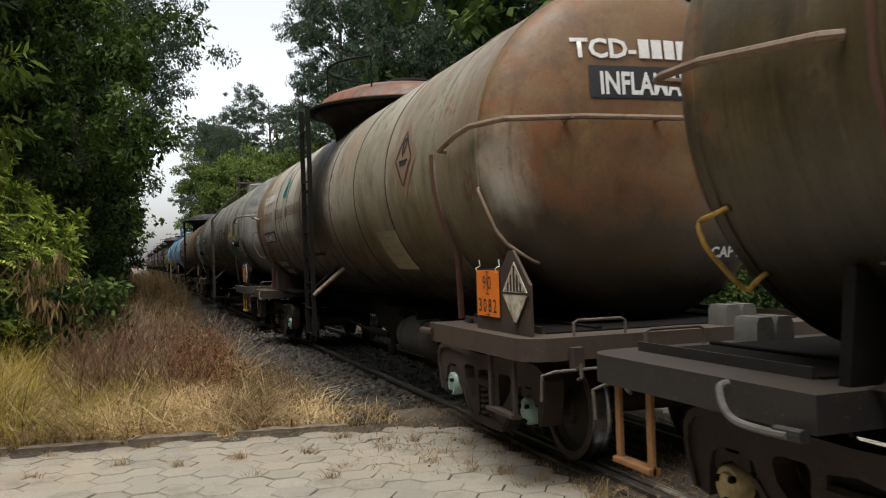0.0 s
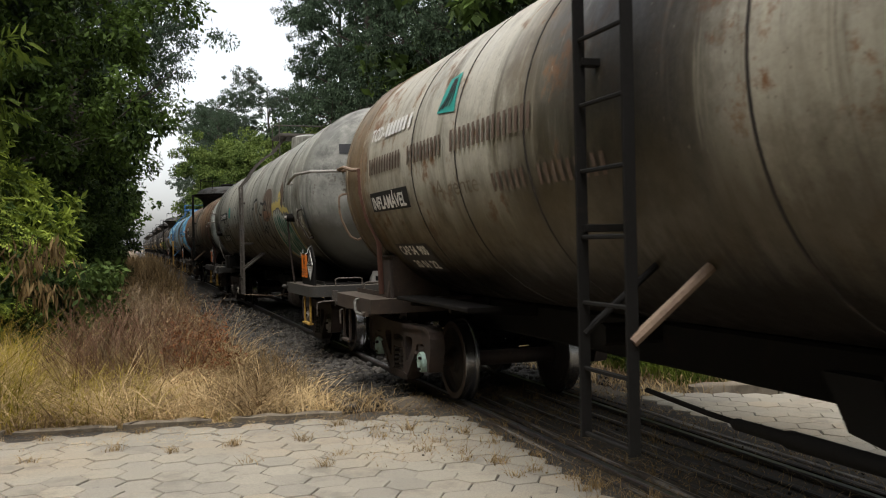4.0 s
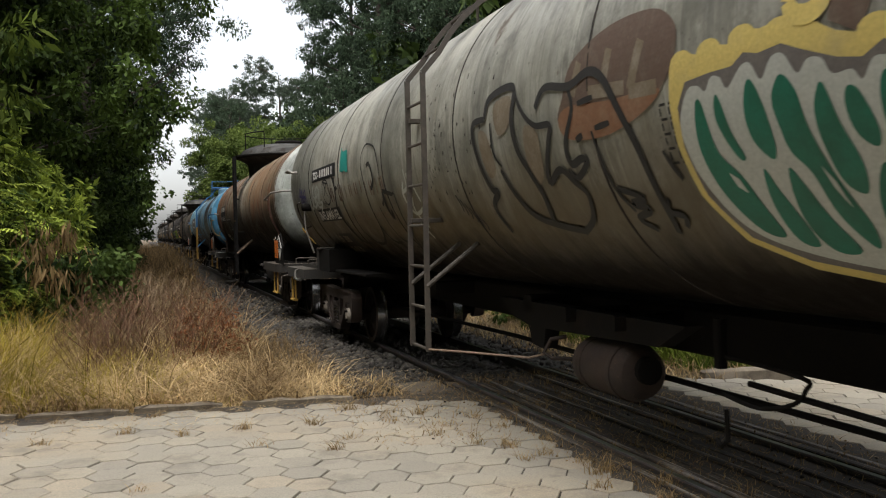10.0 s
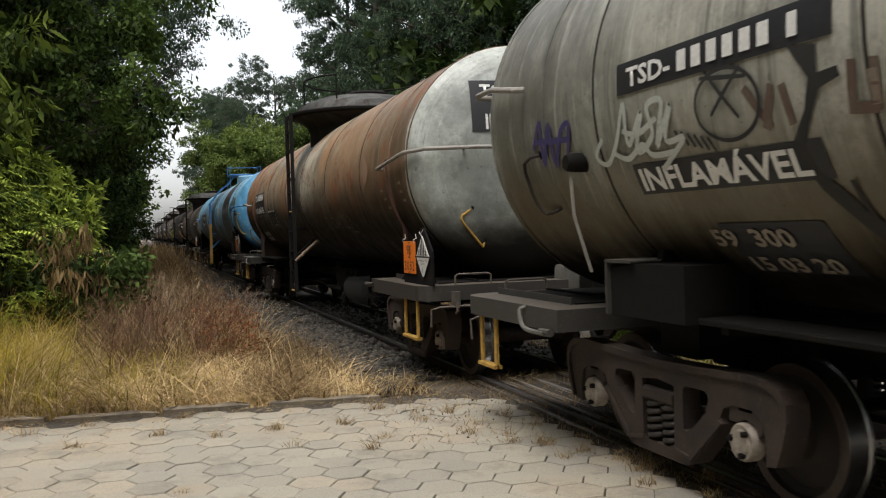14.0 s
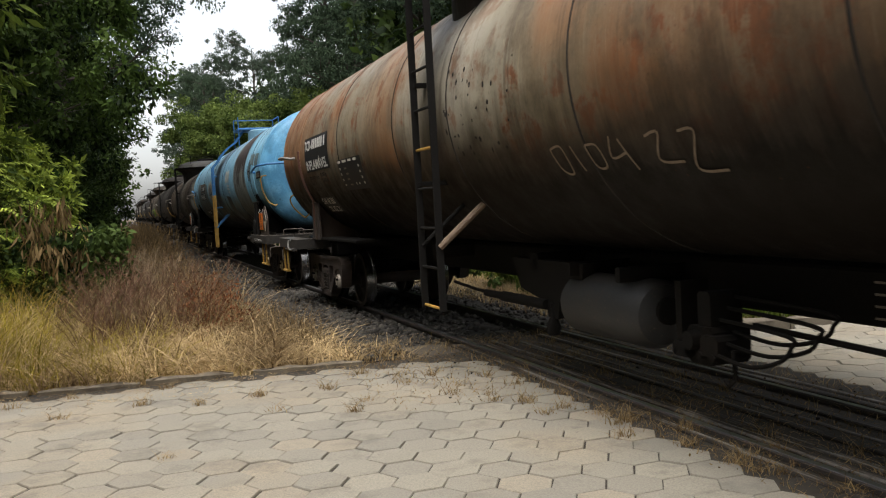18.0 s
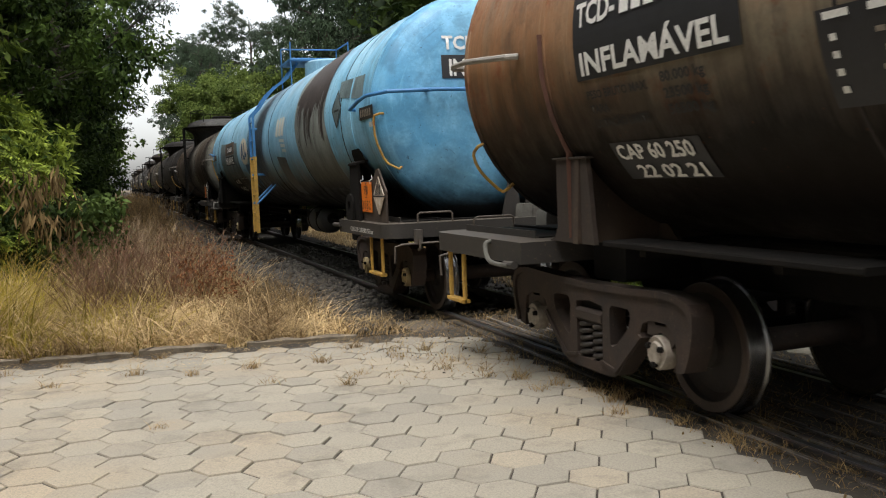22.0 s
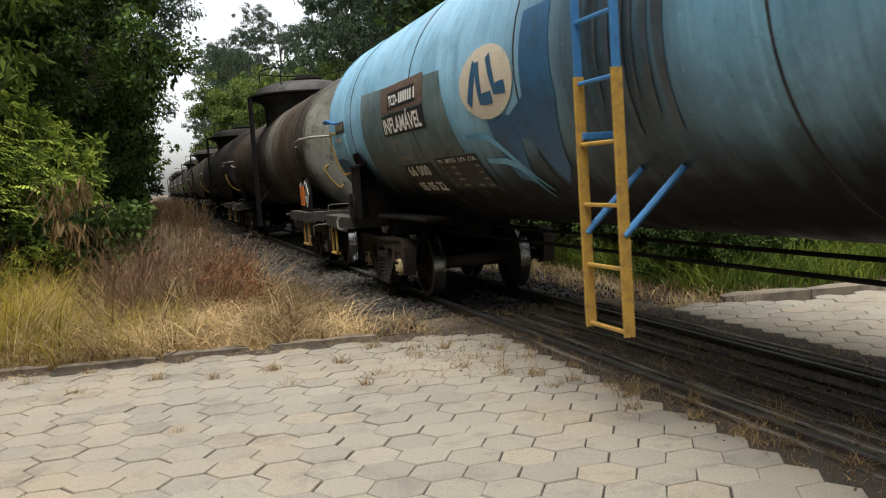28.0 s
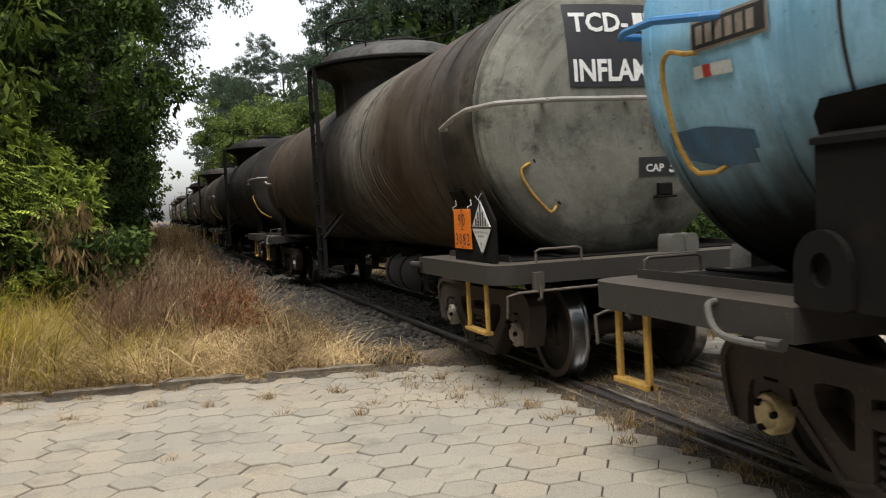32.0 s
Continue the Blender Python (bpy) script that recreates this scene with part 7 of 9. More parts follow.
for pth in (loop_ + loop_[:1], ((4.17, 2.25), (3.95, 2.0)), ((3.9, 2.22), (4.15, 2.03)), ((4.2, 2.21), (3.87, 2.17))):
    side_stroke(W2, curve_pts(*pth), 0.022, M["soot"], 0.013, "spray_tag", "black spray-paint circle and cross", 0.25)
for k in range(6):
    side_stroke(W2, [(4.46 - 0.05 * k, 2.0 - 0.012 * k), (4.42 - 0.05 * k, 1.93 - 0.012 * k)], 0.018, M["soot"], 0.013, "spray_tag", "short black spray dash")
side_patch(W2, [(3.6, 2.24), (3.44, 2.22), (3.45, 2.11), (3.34, 2.12), (3.33, 2.08), (3.45, 2.05), (3.6, 1.84), (3.57, 1.74), (3.46, 1.62), (3.34, 1.42), (3.42, 1.42), (3.6, 1.66), (3.68, 1.84), (3.55, 1.98), (3.5, 2.1)], M["soot"], 0.0075, "spray_tag", "broad black sprayed arrow shape")
for p, q in (((3.9, 2.12), (3.76, 1.93)), ((3.72, 2.11), (3.8, 1.93)), ((3.66, 2.1), (3.63, 1.93)), ((3.27, 2.13), (3.3, 1.93)), ((3.16, 2.12), (3.18, 1.93)), ((3.28, 1.95), (3.17, 1.94))):
    side_stroke(W2, [p, q], 0.045, M["ghost_red"], 0.006, "faded_letter_stroke", "faded red painted stroke")
rs = random.Random(23)
for k in range(70):
    y_, z_ = -0.25 - abs(rs.gauss(0, 0.7)), rs.uniform(1.75, 2.75)
    side_patch(W2, oval(y_, z_, 0.006 + 0.007 * rs.random(), 0.009 + 0.014 * rs.random(), 7), M["seam"], 0.005, "paint_chip", "small dark paint chip")
for pth in (((5.18, 2.03), (5.29, 1.94), (5.18, 1.89), (5.02, 2.01), (4.9, 2.19), (4.91, 1.97), (4.73, 2.13), (4.84, 1.93), (4.66, 2.0), (4.67, 2.15), (4.53, 2.15), (4.64, 1.94), (4.46, 2.13), (4.55, 1.96), (4.39, 1.96), (4.65, 1.82)), ((5.1, 1.95), (4.95, 1.9), (4.78, 1.96), (4.7, 1.9), (4.5, 1.9)), ((4.95, 2.05), (4.8, 2.02), (4.6, 2.08))):
    side_stroke(W2, curve_pts(*pth), 0.034, M["pale_paint"], 0.015, "spray_tag", "white spray-paint tag", 0.2)
for pth in (((6.12, 2.05), (5.97, 2.22), (6.0, 1.94), (5.85, 2.19), (5.84, 1.93), (5.69, 2.13), (5.57, 2.16), (5.65, 1.97)), ((6.1, 2.1), (5.57, 2.07))):
    side_stroke(W2, curve_pts(*pth), 0.04, M["violet"], 0.011, "spray_tag", "violet spray-paint tag", 0.2)
flow = part("drain_valve", Build().lathe([(-1.33, 0.0), (-1.33, 0.045), (-1.3, 0.06), (-1.18, 0.06)], (0, 5.5, 1.92), "x", 16), M["under"], W2["wagon"], "sooty valve with a drain pipe")
part("drain_pipe", Build().tube([(-1.3, 5.5, 1.9), (-1.28, 5.5, 1.6), (-1.16, 5.52, 1.25)], 0.012, 6), M["pipe_grey"], flow)
head_plate(W2, -0.74, 2.84, 1.45, 0.14)
head_text(W2, "TSD-", -0.52, 2.865, 0.09, width=0.42)
for i in range(6):
    head_plate(W2, -0.05 + 0.12 * i, 2.865, 0.075, 0.09, M["white"], 0.014, "row of painted characters", "lettering_bar")
head_plate(W2, -0.62, 2.60, 1.45, 0.22)
head_text(W2, "INFLAM\u00c1VEL", -0.57, 2.63, 0.16, width=1.35)
head_plate(W2, 0.62, 1.80, 0.5, 0.12)
for i in range(3):
    head_plate(W2, 0.66 + 0.13 * i, 1.82, 0.09, 0.08, M["white"], 0.014, "row of painted characters", "lettering_bar")
# hand brake wheel on the leading end of W2
bw_y = W2["t0"] - W2["dish"]
bw_x, bw_r = -0.08, 0.31
bw = part("brake_wheel_box", Build().box(bw_x - 0.13, bw_x + 0.09, bw_y - 0.09, bw_y + 0.03, 1.83, 2.16, 0.015), M["gear_box"], W2["wagon"], "chipped pale hand brake gear box")
part("box_plate", Build().prism([(bw_x - 0.24, 1.76), (bw_x - 0.13, 1.7), (bw_x - 0.1, 1.8), (bw_x + 0.0, 1.78), (bw_x + 0.0, 2.13), (bw_x - 0.22, 2.12)], bw_y - 0.045, bw_y + 0.03, "y"), M["gear_box"], bw)
for dx, dz in ((-0.1, 2.13), (0.06, 2.13), (-0.1, 1.86), (0.06, 1.86)):
    part("bolt", Build().lathe([(bw_y - 0.105, 0.0), (bw_y - 0.105, 0.012), (bw_y - 0.085, 0.013)], (bw_x + dx, 0, dz), "y", 8), M["cast_dark"], bw)
ringp = [(bw_x + bw_r * math.cos(a), bw_y - 0.2, 2.02 + bw_r * math.sin(a)) for a in np.linspace(0, 2 * math.pi, 41)]
part("brake_wheel", Build().tube(ringp, 0.0115, 7, caps=False), M["wheel_steel"], bw, "spoked hand brake wheel")
for a in np.linspace(0, 2 * math.pi, 6)[:-1]:
    part("brake_wheel_spoke", Build().tube([(bw_x, bw_y - 0.165, 2.02), (bw_x + bw_r * math.cos(a + 0.08), bw_y - 0.2, 2.02 + bw_r * math.sin(a + 0.08))], [0.013, 0.008], 6), M["wheel_steel"], bw)
part("brake_wheel_hub", Build().lathe([(bw_y - 0.2, 0.0), (bw_y - 0.2, 0.028), (bw_y - 0.16, 0.034), (bw_y - 0.05, 0.03)], (bw_x, 0, 2.02), "y", 12), M["wheel_steel"], bw)
foot_y = W2["e0"] + 0.5
sheave = part("chain_bracket", Build().prism([(-0.3, 1.0), (-0.06, 1.0), (-0.1, 1.17), (-0.27, 1.17)], foot_y, foot_y + 0.16, "y"), M["gear_box"], W2["wagon"], "worn pale chain guide bracket on the deck")
part("guide_slot", Build().box(-0.24, -0.1, foot_y - 0.004, foot_y + 0.01, 1.03, 1.1, 0.003), M["under"], sheave)
for x_ in (0.12, 0.5):
    stub = part("pipe_stub", Build().tube([(x_, foot_y + 0.1, 0.98), (x_, foot_y + 0.1, 1.08), (x_ + 0.04, foot_y + 0.04, 1.11), (x_ + 0.13, foot_y + 0.02, 1.08)], 0.024, 8), M["striker"], W2["wagon"], "dusty pipe stub on the deck")
    part("pipe_collar", Build().lathe([(1.0, 0.036), (1.04, 0.036)], (x_, foot_y + 0.1, 0), "z", 10), M["striker"], stub)
for i in range(11):
    z_ = 1.72 - i * 0.055
    pth = [(bw_x + 0.02 * math.cos(a) * (1 if i % 2 else 0.3), bw_y - 0.12 + 0.02 * math.cos(a) * (0.3 if i % 2 else 1), z_ + 0.036 * math.sin(a)) for a in np.linspace(0, 2 * math.pi, 9)]
    part("brake_chain_link", Build().tube(pth, 0.008, 5, caps=False), M["under"], W2["wagon"])

vb = part("relief_valve", Build().lathe([(-1.33, 0.0), (-1.33, 0.05), (-1.3, 0.065), (-1.2, 0.065)], (0, -6.0, 1.98), "x", 16), M["under"], W2["wagon"], "sooty valve on the tank flank")
part("valve_cap", Build().lathe([(-1.36, 0.0), (-1.36, 0.03), (-1.32, 0.035)], (0, -6.0, 1.98), "x", 12), M["pipe_grey"], vb)
part("valve_post", Build().tube([(-1.31, -6.0, 1.93), (-1.29, -5.98, 1.6), (-1.22, -5.96, 1.0)], 0.015, 7), M["cast"], vb)
# W3
side_plate(W3, 5.2, 1.97, 1.47, 0.47)
side_text(W3, "TCD-", 5.15, 2.27, 0.13, width=0.42)
side_bars(W3, 4.68, 2.27, 0.13, [0.085] * 6 + [-0.02, 0.08], gap=0.03)
side_text(W3, "INFLAM\u00c1VEL", 5.13, 2.0, 0.125, width=1.32)
side_plate(W3, 5.1, 1.40, 0.85, 0.21)
side_text(W3, "CAP 60 250", 5.05, 1.52, 0.08, width=0.72, out=0.014)
side_text(W3, "22 02 21", 4.95, 1.415, 0.07, width=0.62, out=0.014)
for r_, (a_, b_, c_) in enumerate((("PESO BRUTO MAX.", "80.000 kg", 0.62), ("TARA", "23500 kg", 0.2), ("LOTA\u00c7\u00c3O LIMITE", "56500 kg", 0.55))):
    side_text(W3, a_, 5.12, 1.865 - 0.08 * r_, 0.045, M["soot"], width=c_)
    side_text(W3, b_, 4.38, 1.885 - 0.08 * r_, 0.05, M["soot"], width=0.36)
side_plate(W3, 3.3, 1.66, 1.1, 0.37, label="black inspection table")
side_bars(W3, 3.26, 1.99, 0.028, [0.13, 0.2, 0.15, 0.15], M["white"], 0.012, 0.09, label="small table heading")
for r_ in range(4):
    side_bars(W3, 3.24, 1.91 - 0.065 * r_, 0.026, [0.035], M["white"], 0.012, label="small table print")
    side_bars(W3, 3.02 - 0.03 * (r_ % 2), 1.91 - 0.065 * r_, 0.02, [0.045, 0.05], M["cap_pale"], 0.012, 0.014, label="small faded table print")
    side_bars(W3, 2.36, 1.91 - 0.065 * r_, 0.026, [0.05], M["white"], 0.012, label="small table print")
side_bars(W3, 2.72, 1.715, 0.026, [0.04, -0.05, 0.045], M["white"], 0.012, 0.02, label="small table print")
side_patch(W3, [(-5.06, 2.27), (-5.24, 2.08), (-5.44, 2.24), (-5.24, 2.40)], M["primer"], 0.006, "worn_patch", "scraped diamond mark")
for pth in (((-2.35, 1.76), (-2.4, 1.62), (-2.52, 1.6), (-2.5, 1.76), (-2.36, 1.76)), ((-2.62, 1.76), (-2.68, 1.6)), ((-2.8, 1.75), (-2.84, 1.62), (-2.95, 1.62), (-2.93, 1.74), (-2.8, 1.75)), ((-3.1, 1.78), (-3.05, 1.66), (-3.22, 1.68)), ((-3.18, 1.76), (-3.26, 1.58)), ((-3.45, 1.75), (-3.58, 1.76), (-3.5, 1.62), (-3.7, 1.6)), ((-3.75, 1.75), (-3.88, 1.74), (-3.78, 1.56), (-4.0, 1.54))):
    side_stroke(W3, curve_pts(*pth), 0.014, M["chalk"], 0.008, "chalk_mark", "chalk scrawl on the rust")
for y_, z_ in ((-5.88, 1.97), (-5.95, 1.88), (-6.02, 1.78), (-6.6, 2.02), (-6.63, 1.93), (-6.66, 1.84)):
    side_bars(W3, y_, z_, 0.03, [0.02, 0.025, 0.03], M["cap_pale"], 0.008, 0.015, label="chalk marks")
rs = random.Random(29)
for k in range(46):
    y_, z_ = -0.65 - abs(rs.gauss(0, 0.6)), rs.uniform(1.6, 2.5)
    side_patch(W3, oval(y_, z_, 0.008 + 0.016 * rs.random(), 0.007 + 0.02 * rs.random(), 7, rs.uniform(-0.6, 0.6)), M["seam"], 0.005, "paint_chip", "small dark paint chip")
head_plate(W3, -0.60, 2.5, 1.15, 0.52)
head_text(W3, "TCD-", -0.50, 2.86, 0.12, width=0.42)
for i in range(6):
    head_plate(W3, -0.02 + 0.085 * i, 2.86, 0.065, 0.12, M["white"], 0.014, "row of painted characters", "lettering_bar")
head_text(W3, "INFLAM\u00c1VEL", -0.46, 2.53, 0.15, width=0.95)
# rust overlap on the shell side of the white end
side_patch(W3, [(W3["t0"] - 0.0, 2.9), (W3["t0"] + 0.06, 2.6), (W3["t0"] + 0.02, 2.2), (W3["t0"] + 0.07, 1.9), (W3["t0"] + 0.03, 1.6), (W3["t0"] + 0.05, 1.3), (W3["t0"] - 0.0, 1.2)], P_WHITE_END, 0.012, "paint_edge", "ragged white paint edge")

# W4: blue wagon
side_patch(W4, [(5.95, 2.44), (5.95, 1.55), (5.6, 1.2), (2.6, 1.2), (2.75, 1.75), (2.95, 2.35)], M["grey_patch"], 0.004, "touch_up_patch", "large dark grey touch-up patch")
side_patch(W4, [(4.97, 2.13), (3.42, 2.13), (3.42, 2.4), (4.97, 2.4)], M["ghost_red"], 0.007, "worn_patch", "reddish primer patch")
side_plate(W4, 4.68, 2.165, 1.0, 0.165, out=0.009)
side_text(W4, "TCD-", 4.62, 2.195, 0.10, width=0.36, out=0.013)
side_bars(W4, 4.22, 2.195, 0.10, [0.055] * 6 + [-0.015, 0.05], out=0.013, gap=0.025)
side_plate(W4, 4.96, 1.90, 1.52, 0.215, out=0.009)
side_text(W4, "INFLAM\u00c1VEL", 4.9, 1.93, 0.15, width=1.36, out=0.013)
for r_, a_ in enumerate(("PESO BRUTO", "TARA", "LOTA\u00c7\u00c3O LIMITE")):
    side_text(W4, a_, 4.86, 1.81 - 0.085 * r_, 0.045, M["cap_pale"], width=0.042 * len(a_), out=0.009)
side_plate(W4, 4.75, 1.28, 1.0, 0.31, M["soot"], 0.008)
side_text(W4, "66 000", 4.66, 1.475, 0.1, width=0.72, out=0.012)
side_text(W4, "05 05 22", 4.66, 1.32, 0.085, width=0.82, out=0.012)
side_plate(W4, 3.62, 1.33, 1.12, 0.29, out=0.008, label="black inspection table")
for word, y_, w_ in (("TIPO", 3.55, 0.15), ("EMPRESA", 3.33, 0.3), ("DATA", 2.96, 0.18), ("LOCAL", 2.72, 0.2)):
    side_text(W4, word, y_, 1.57, 0.036, width=w_, out=0.012, bold=0.006)
for r_ in range(4):
    side_bars(W4, 3.52, 1.52 - 0.055 * r_, 0.015, [0.022, 0.014], M["cap_pale"], 0.012, 0.008, label="small table print")
    side_bars(W4, 3.27, 1.515 - 0.055 * r_, 0.022, [0.02, 0.016, 0.02, 0.016, 0.03], M["cap_pale"], 0.012, 0.009, label="small table print")
    side_bars(W4, 2.64, 1.515 - 0.055 * r_, 0.018, [0.018, 0.018, 0.016, 0.018], M["cap_pale"], 0.012, 0.009, label="small table print")
side_bars(W4, 2.9, 1.35, 0.02, [0.016, 0.024, 0.014, 0.02, 0.024], M["cap_pale"], 0.012, 0.008, label="small table print")
side_patch(W4, oval(1.85, 2.12, 0.55, 0.27), M["cream"], 0.008, "painted_disc", "cream painted oval emblem")
for pth, w_ in ((((2.2, 1.98), (2.02, 2.28)), 0.1), (((1.98, 2.28), (1.95, 2.0), (1.72, 2.0)), 0.09), (((1.75, 2.3), (1.65, 2.05), (1.45, 2.05)), 0.09)):
    side_stroke(W4, pth, w_, M["blue_dark"], 0.012, "emblem_stroke", "dark blue emblem stroke")
side_patch(W4, [(1.95, 1.9), (1.9, 1.4), (1.66, 1.35), (1.45, 1.68), (1.3, 1.66), (1.15, 1.35), (0.95, 1.45), (0.7, 1.9), (0.72, 2.5), (1.15, 2.5), (1.2, 1.95), (1.5, 1.85)], M["blue_dark"], 0.006, "painted_patch", "dark blue paint patch")
for pth in (((2.6, 1.75), (2.0, 1.7), (1.5, 1.3)), ((2.3, 1.55), (1.8, 1.5), (1.6, 1.25))):
    side_stroke(W4, curve_pts(*pth), 0.06, P_BLUE_END, 0.007, "rubbed_stroke", "bright blue rubbed stroke", 0.5)
blob(W4, ((-3.68, 2.95), (-3.7, 2.51), (-3.84, 1.95), (-3.99, 1.67), (-4.17, 1.38), (-5.0, 1.36), (-5.92, 1.36), (-5.96, 1.63), (-5.86, 2.02), (-5.73, 2.3), (-5.72, 2.6), (-5.5, 3.0), (-4.6, 3.15)), M["dirty_field"], 0.004, "touch_up_patch", "olive-grey dirty repainted field")
blob(W4, ((-3.75, 2.58), (-3.95, 2.85), (-4.4, 3.15), (-5.2, 3.22), (-5.6, 3.0), (-5.72, 2.62), (-5.6, 2.45), (-5.45, 2.62), (-5.3, 2.4), (-5.1, 2.5), (-4.9, 2.3), (-4.7, 2.46), (-4.5, 2.32), (-4.3, 2.5), (-4.1, 2.4), (-3.95, 2.55)), M["oil_brown"], 0.007, "oil_stain", "broad dark oil stain over the shoulder")
for k in range(6):
    y_ = 0.12 - 0.13 * k
    side_stroke(W4, curve_pts((y_, 2.9), (y_ - 0.02, 2.4), (y_ + 0.02, 1.8 - 0.1 * (k % 3))), 0.05 + 0.03 * (k % 3), M["oil_film"], 0.007, "oil_run", "dark oil run down the tank", 0.5)
rs = random.Random(17)
for k in range(30):
    y_ = -3.85 - rs.random() * 1.75
    z_ = rs.uniform(1.9, 2.4)
    side_stroke(W4, curve_pts((y_, 2.75), (y_ - 0.03, z_ + 0.15), (y_ - 0.05, z_)), rs.uniform(0.015, 0.07), M["oil_brown"], 0.0085 + 0.0004 * k, "oil_run", "thin dark oil run", 0.6)
for k in range(34):
    y_, z_ = rs.uniform(-7.6, -5.7), rs.uniform(1.75, 2.75)
    side_patch(W4, oval(y_, z_, 0.004 + 0.005 * rs.random(), 0.005 + 0.007 * rs.random(), 7), M["soot"], 0.005, "paint_chip", "small dark paint chip")
side_patch(W4, [(-1.95, 1.89), (-2.7, 1.85), (-2.64, 1.25), (-2.05, 1.3)], M["oil_film"], 0.006, "touch_up_patch", "dark repaired patch")
for y_, w_ in ((-2.2, 0.2), (-2.46, 0.18), (-2.7, 0.2)):
    side_stroke(W4, [(y_, 2.2), (y_ - 0.05, 2.48)], w_, M["pale_paint"], 0.008, "emblem_stroke", "white company emblem shape")
for z_ in (2.13, 2.05, 1.97):
    side_stroke(W4, [(-2.42 - (2.13 - z_), z_), (-2.85 - (2.13 - z_) * 0.3, z_ - 0.02)], 0.045, M["pale_paint"], 0.008, "emblem_stroke", "white company emblem shape")
side_patch(W4, [(-6.4, 2.62), (-7.55, 2.58), (-7.6, 2.32), (-6.5, 2.42)], M["grey_patch"], 0.005, "touch_up_patch", "grey overpainted name field")
diamond(W4, -6.42, 2.3, 0.22, M["soot"], M["grey_patch"])
plate_ = side_plate(W4, -7.5, 2.085, 0.54, 0.135, M["soot"], 0.012, 0.0, "maker_plate", "dark metal maker's plate")
side_bars(W4, -7.56, 2.115, 0.075, [0.05] * 6, M["cap_pale"], 0.018, 0.022, label="raised plate letters")
side_patch(W4, [(-7.98, 2.05), (-8.06, 2.05), (-8.06, 2.0), (-7.98, 2.0)], M["red"], 0.012, "reflector", "red reflector strip")
side_patch(W4, [(-7.86, 2.05), (-7.97, 2.05), (-7.97, 2.0), (-7.86, 2.0)], M["pale_paint"], 0.012, "reflector", "pale reflector strip")
side_plate(W4, 7.45, 2.09, 0.54, 0.14, M["cap_pale"], 0.012, 0.0, "maker_plate_rim", "worn metal rim of the maker's plate")
side_plate(W4, 7.435, 2.103, 0.51, 0.114, M["soot"], 0.015, 0.0, "maker_plate", "dark metal maker's plate")
side_bars(W4, 7.40, 2.12, 0.08, [0.05] * 6, M["cap_pale"], 0.018, 0.022, label="raised plate letters")
side_patch(W4, [(7.45, 2.03), (7.38, 2.03), (7.38, 1.975), (7.45, 1.975)], M["pale_paint"], 0.012, "reflector", "pale reflector strip")
side_patch(W4, [(7.38, 2.03), (7.32, 2.03), (7.32, 1.975), (7.38, 1.975)], M["red"], 0.012, "reflector", "red reflector strip")
side_patch(W4, [(7.32, 2.03), (7.17, 2.025), (7.17, 1.97), (7.32, 1.975)], M["pale_paint"], 0.012, "reflector", "pale reflector strip")
for p, q in (((7.78, 1.72), (7.15, 1.68)), ((7.7, 1.66), (7.2, 1.62))):
    side_stroke(W4, [p, q], 0.13, M["blue_dark"], 0.004, "rubbed_stroke", "darker blue repainted stroke", 0.4)
head_text(W4, "TCD", -0.50, 2.76, 0.14, width=0.38)
for i in range(7):
    head_plate(W4, -0.02 + 0.095 * i, 2.76, 0.07, 0.14, M["white"], 0.014, "row of painted characters", "lettering_bar")
head_plate(W4, -0.52, 2.46, 1.2, 0.24)
head_text(W4, "INFLAM\u00c1VEL", -0.44, 2.49, 0.17, width=1.05)
head_text(W4, "CAPACIDADE", 0.5, 1.9, 0.055, width=0.46)
head_text(W4, "TARA  25.000 kg", 0.5, 1.79, 0.05, width=0.5)
for x_ in (0.19, 0.44):
    part("head_gusset", Build().prism([(x_ - 0.0, 1.5), (x_ + 0.03, 1.5), (x_ + 0.13, 1.0), (x_ - 0.11, 1.0)], W4["t0"] - 0.36, W4["t0"] - 0.33, "y"), M["dark_sill"], W4["wagon"])
    part("head_gusset", Build().box(x_ - 0.0, x_ + 0.025, W4["t0"] - 0.34, W4["t0"] - 0.12, 1.0, 1.5, 0.004), M["dark_sill"], W4["wagon"])
head_plate(W4, 0.98, 1.86, 0.16, 0.12)
flat_text("CURSO DE CILINDRO 203 mm", 0.05, M["white"], W4["wagon"], lambda a, q: (-1.2825, W4["e0"] + 1.37 - a, 0.888 + q), 0.93)

# W5
head_plate(W5, -0.46, 2.32, 1.2, 0.66)
head_text(W5, "TCD-", -0.42, 2.76, 0.15, width=0.5)
for i in range(5):
    head_plate(W5, 0.13 + 0.1 * i, 2.76, 0.09, 0.15, M["white"], 0.014, "row of painted characters", "lettering_bar")
head_text(W5, "INFLAM\u00c1VEL", -0.42, 2.37, 0.17, width=1.1)
head_plate(W5, 0.11, 1.61, 0.62, 0.15)
head_text(W5, "CAP", 0.17, 1.645, 0.06, width=0.17)
head_text(W5, "57", 0.39, 1.635, 0.095, width=0.16)
part("head_bracket", Build().box(0.25, 0.42, W5["t0"] - 0.36, W5["t0"] - 0.28, 1.43, 1.45, 0.004).box(0.28, 0.4, W5["t0"] - 0.33, W5["t0"] - 0.26, 1.45, 1.55, 0.01), M["under"], W5["wagon"], "small sooty bracket on the tank end")
for k in range(9):
    y_ = -2.6 - 0.14 * k
    side_stroke(W5, curve_pts((y_, 2.15 - 0.03 * k), (y_ - 0.1, 1.8), (y_ - 0.35, 1.4 + 0.02 * k)), 0.05, M["cap_pale"] if k % 3 == 0 else M["ghost_red"], 0.006, "scratch", "scraped rusty streak", 0.6)
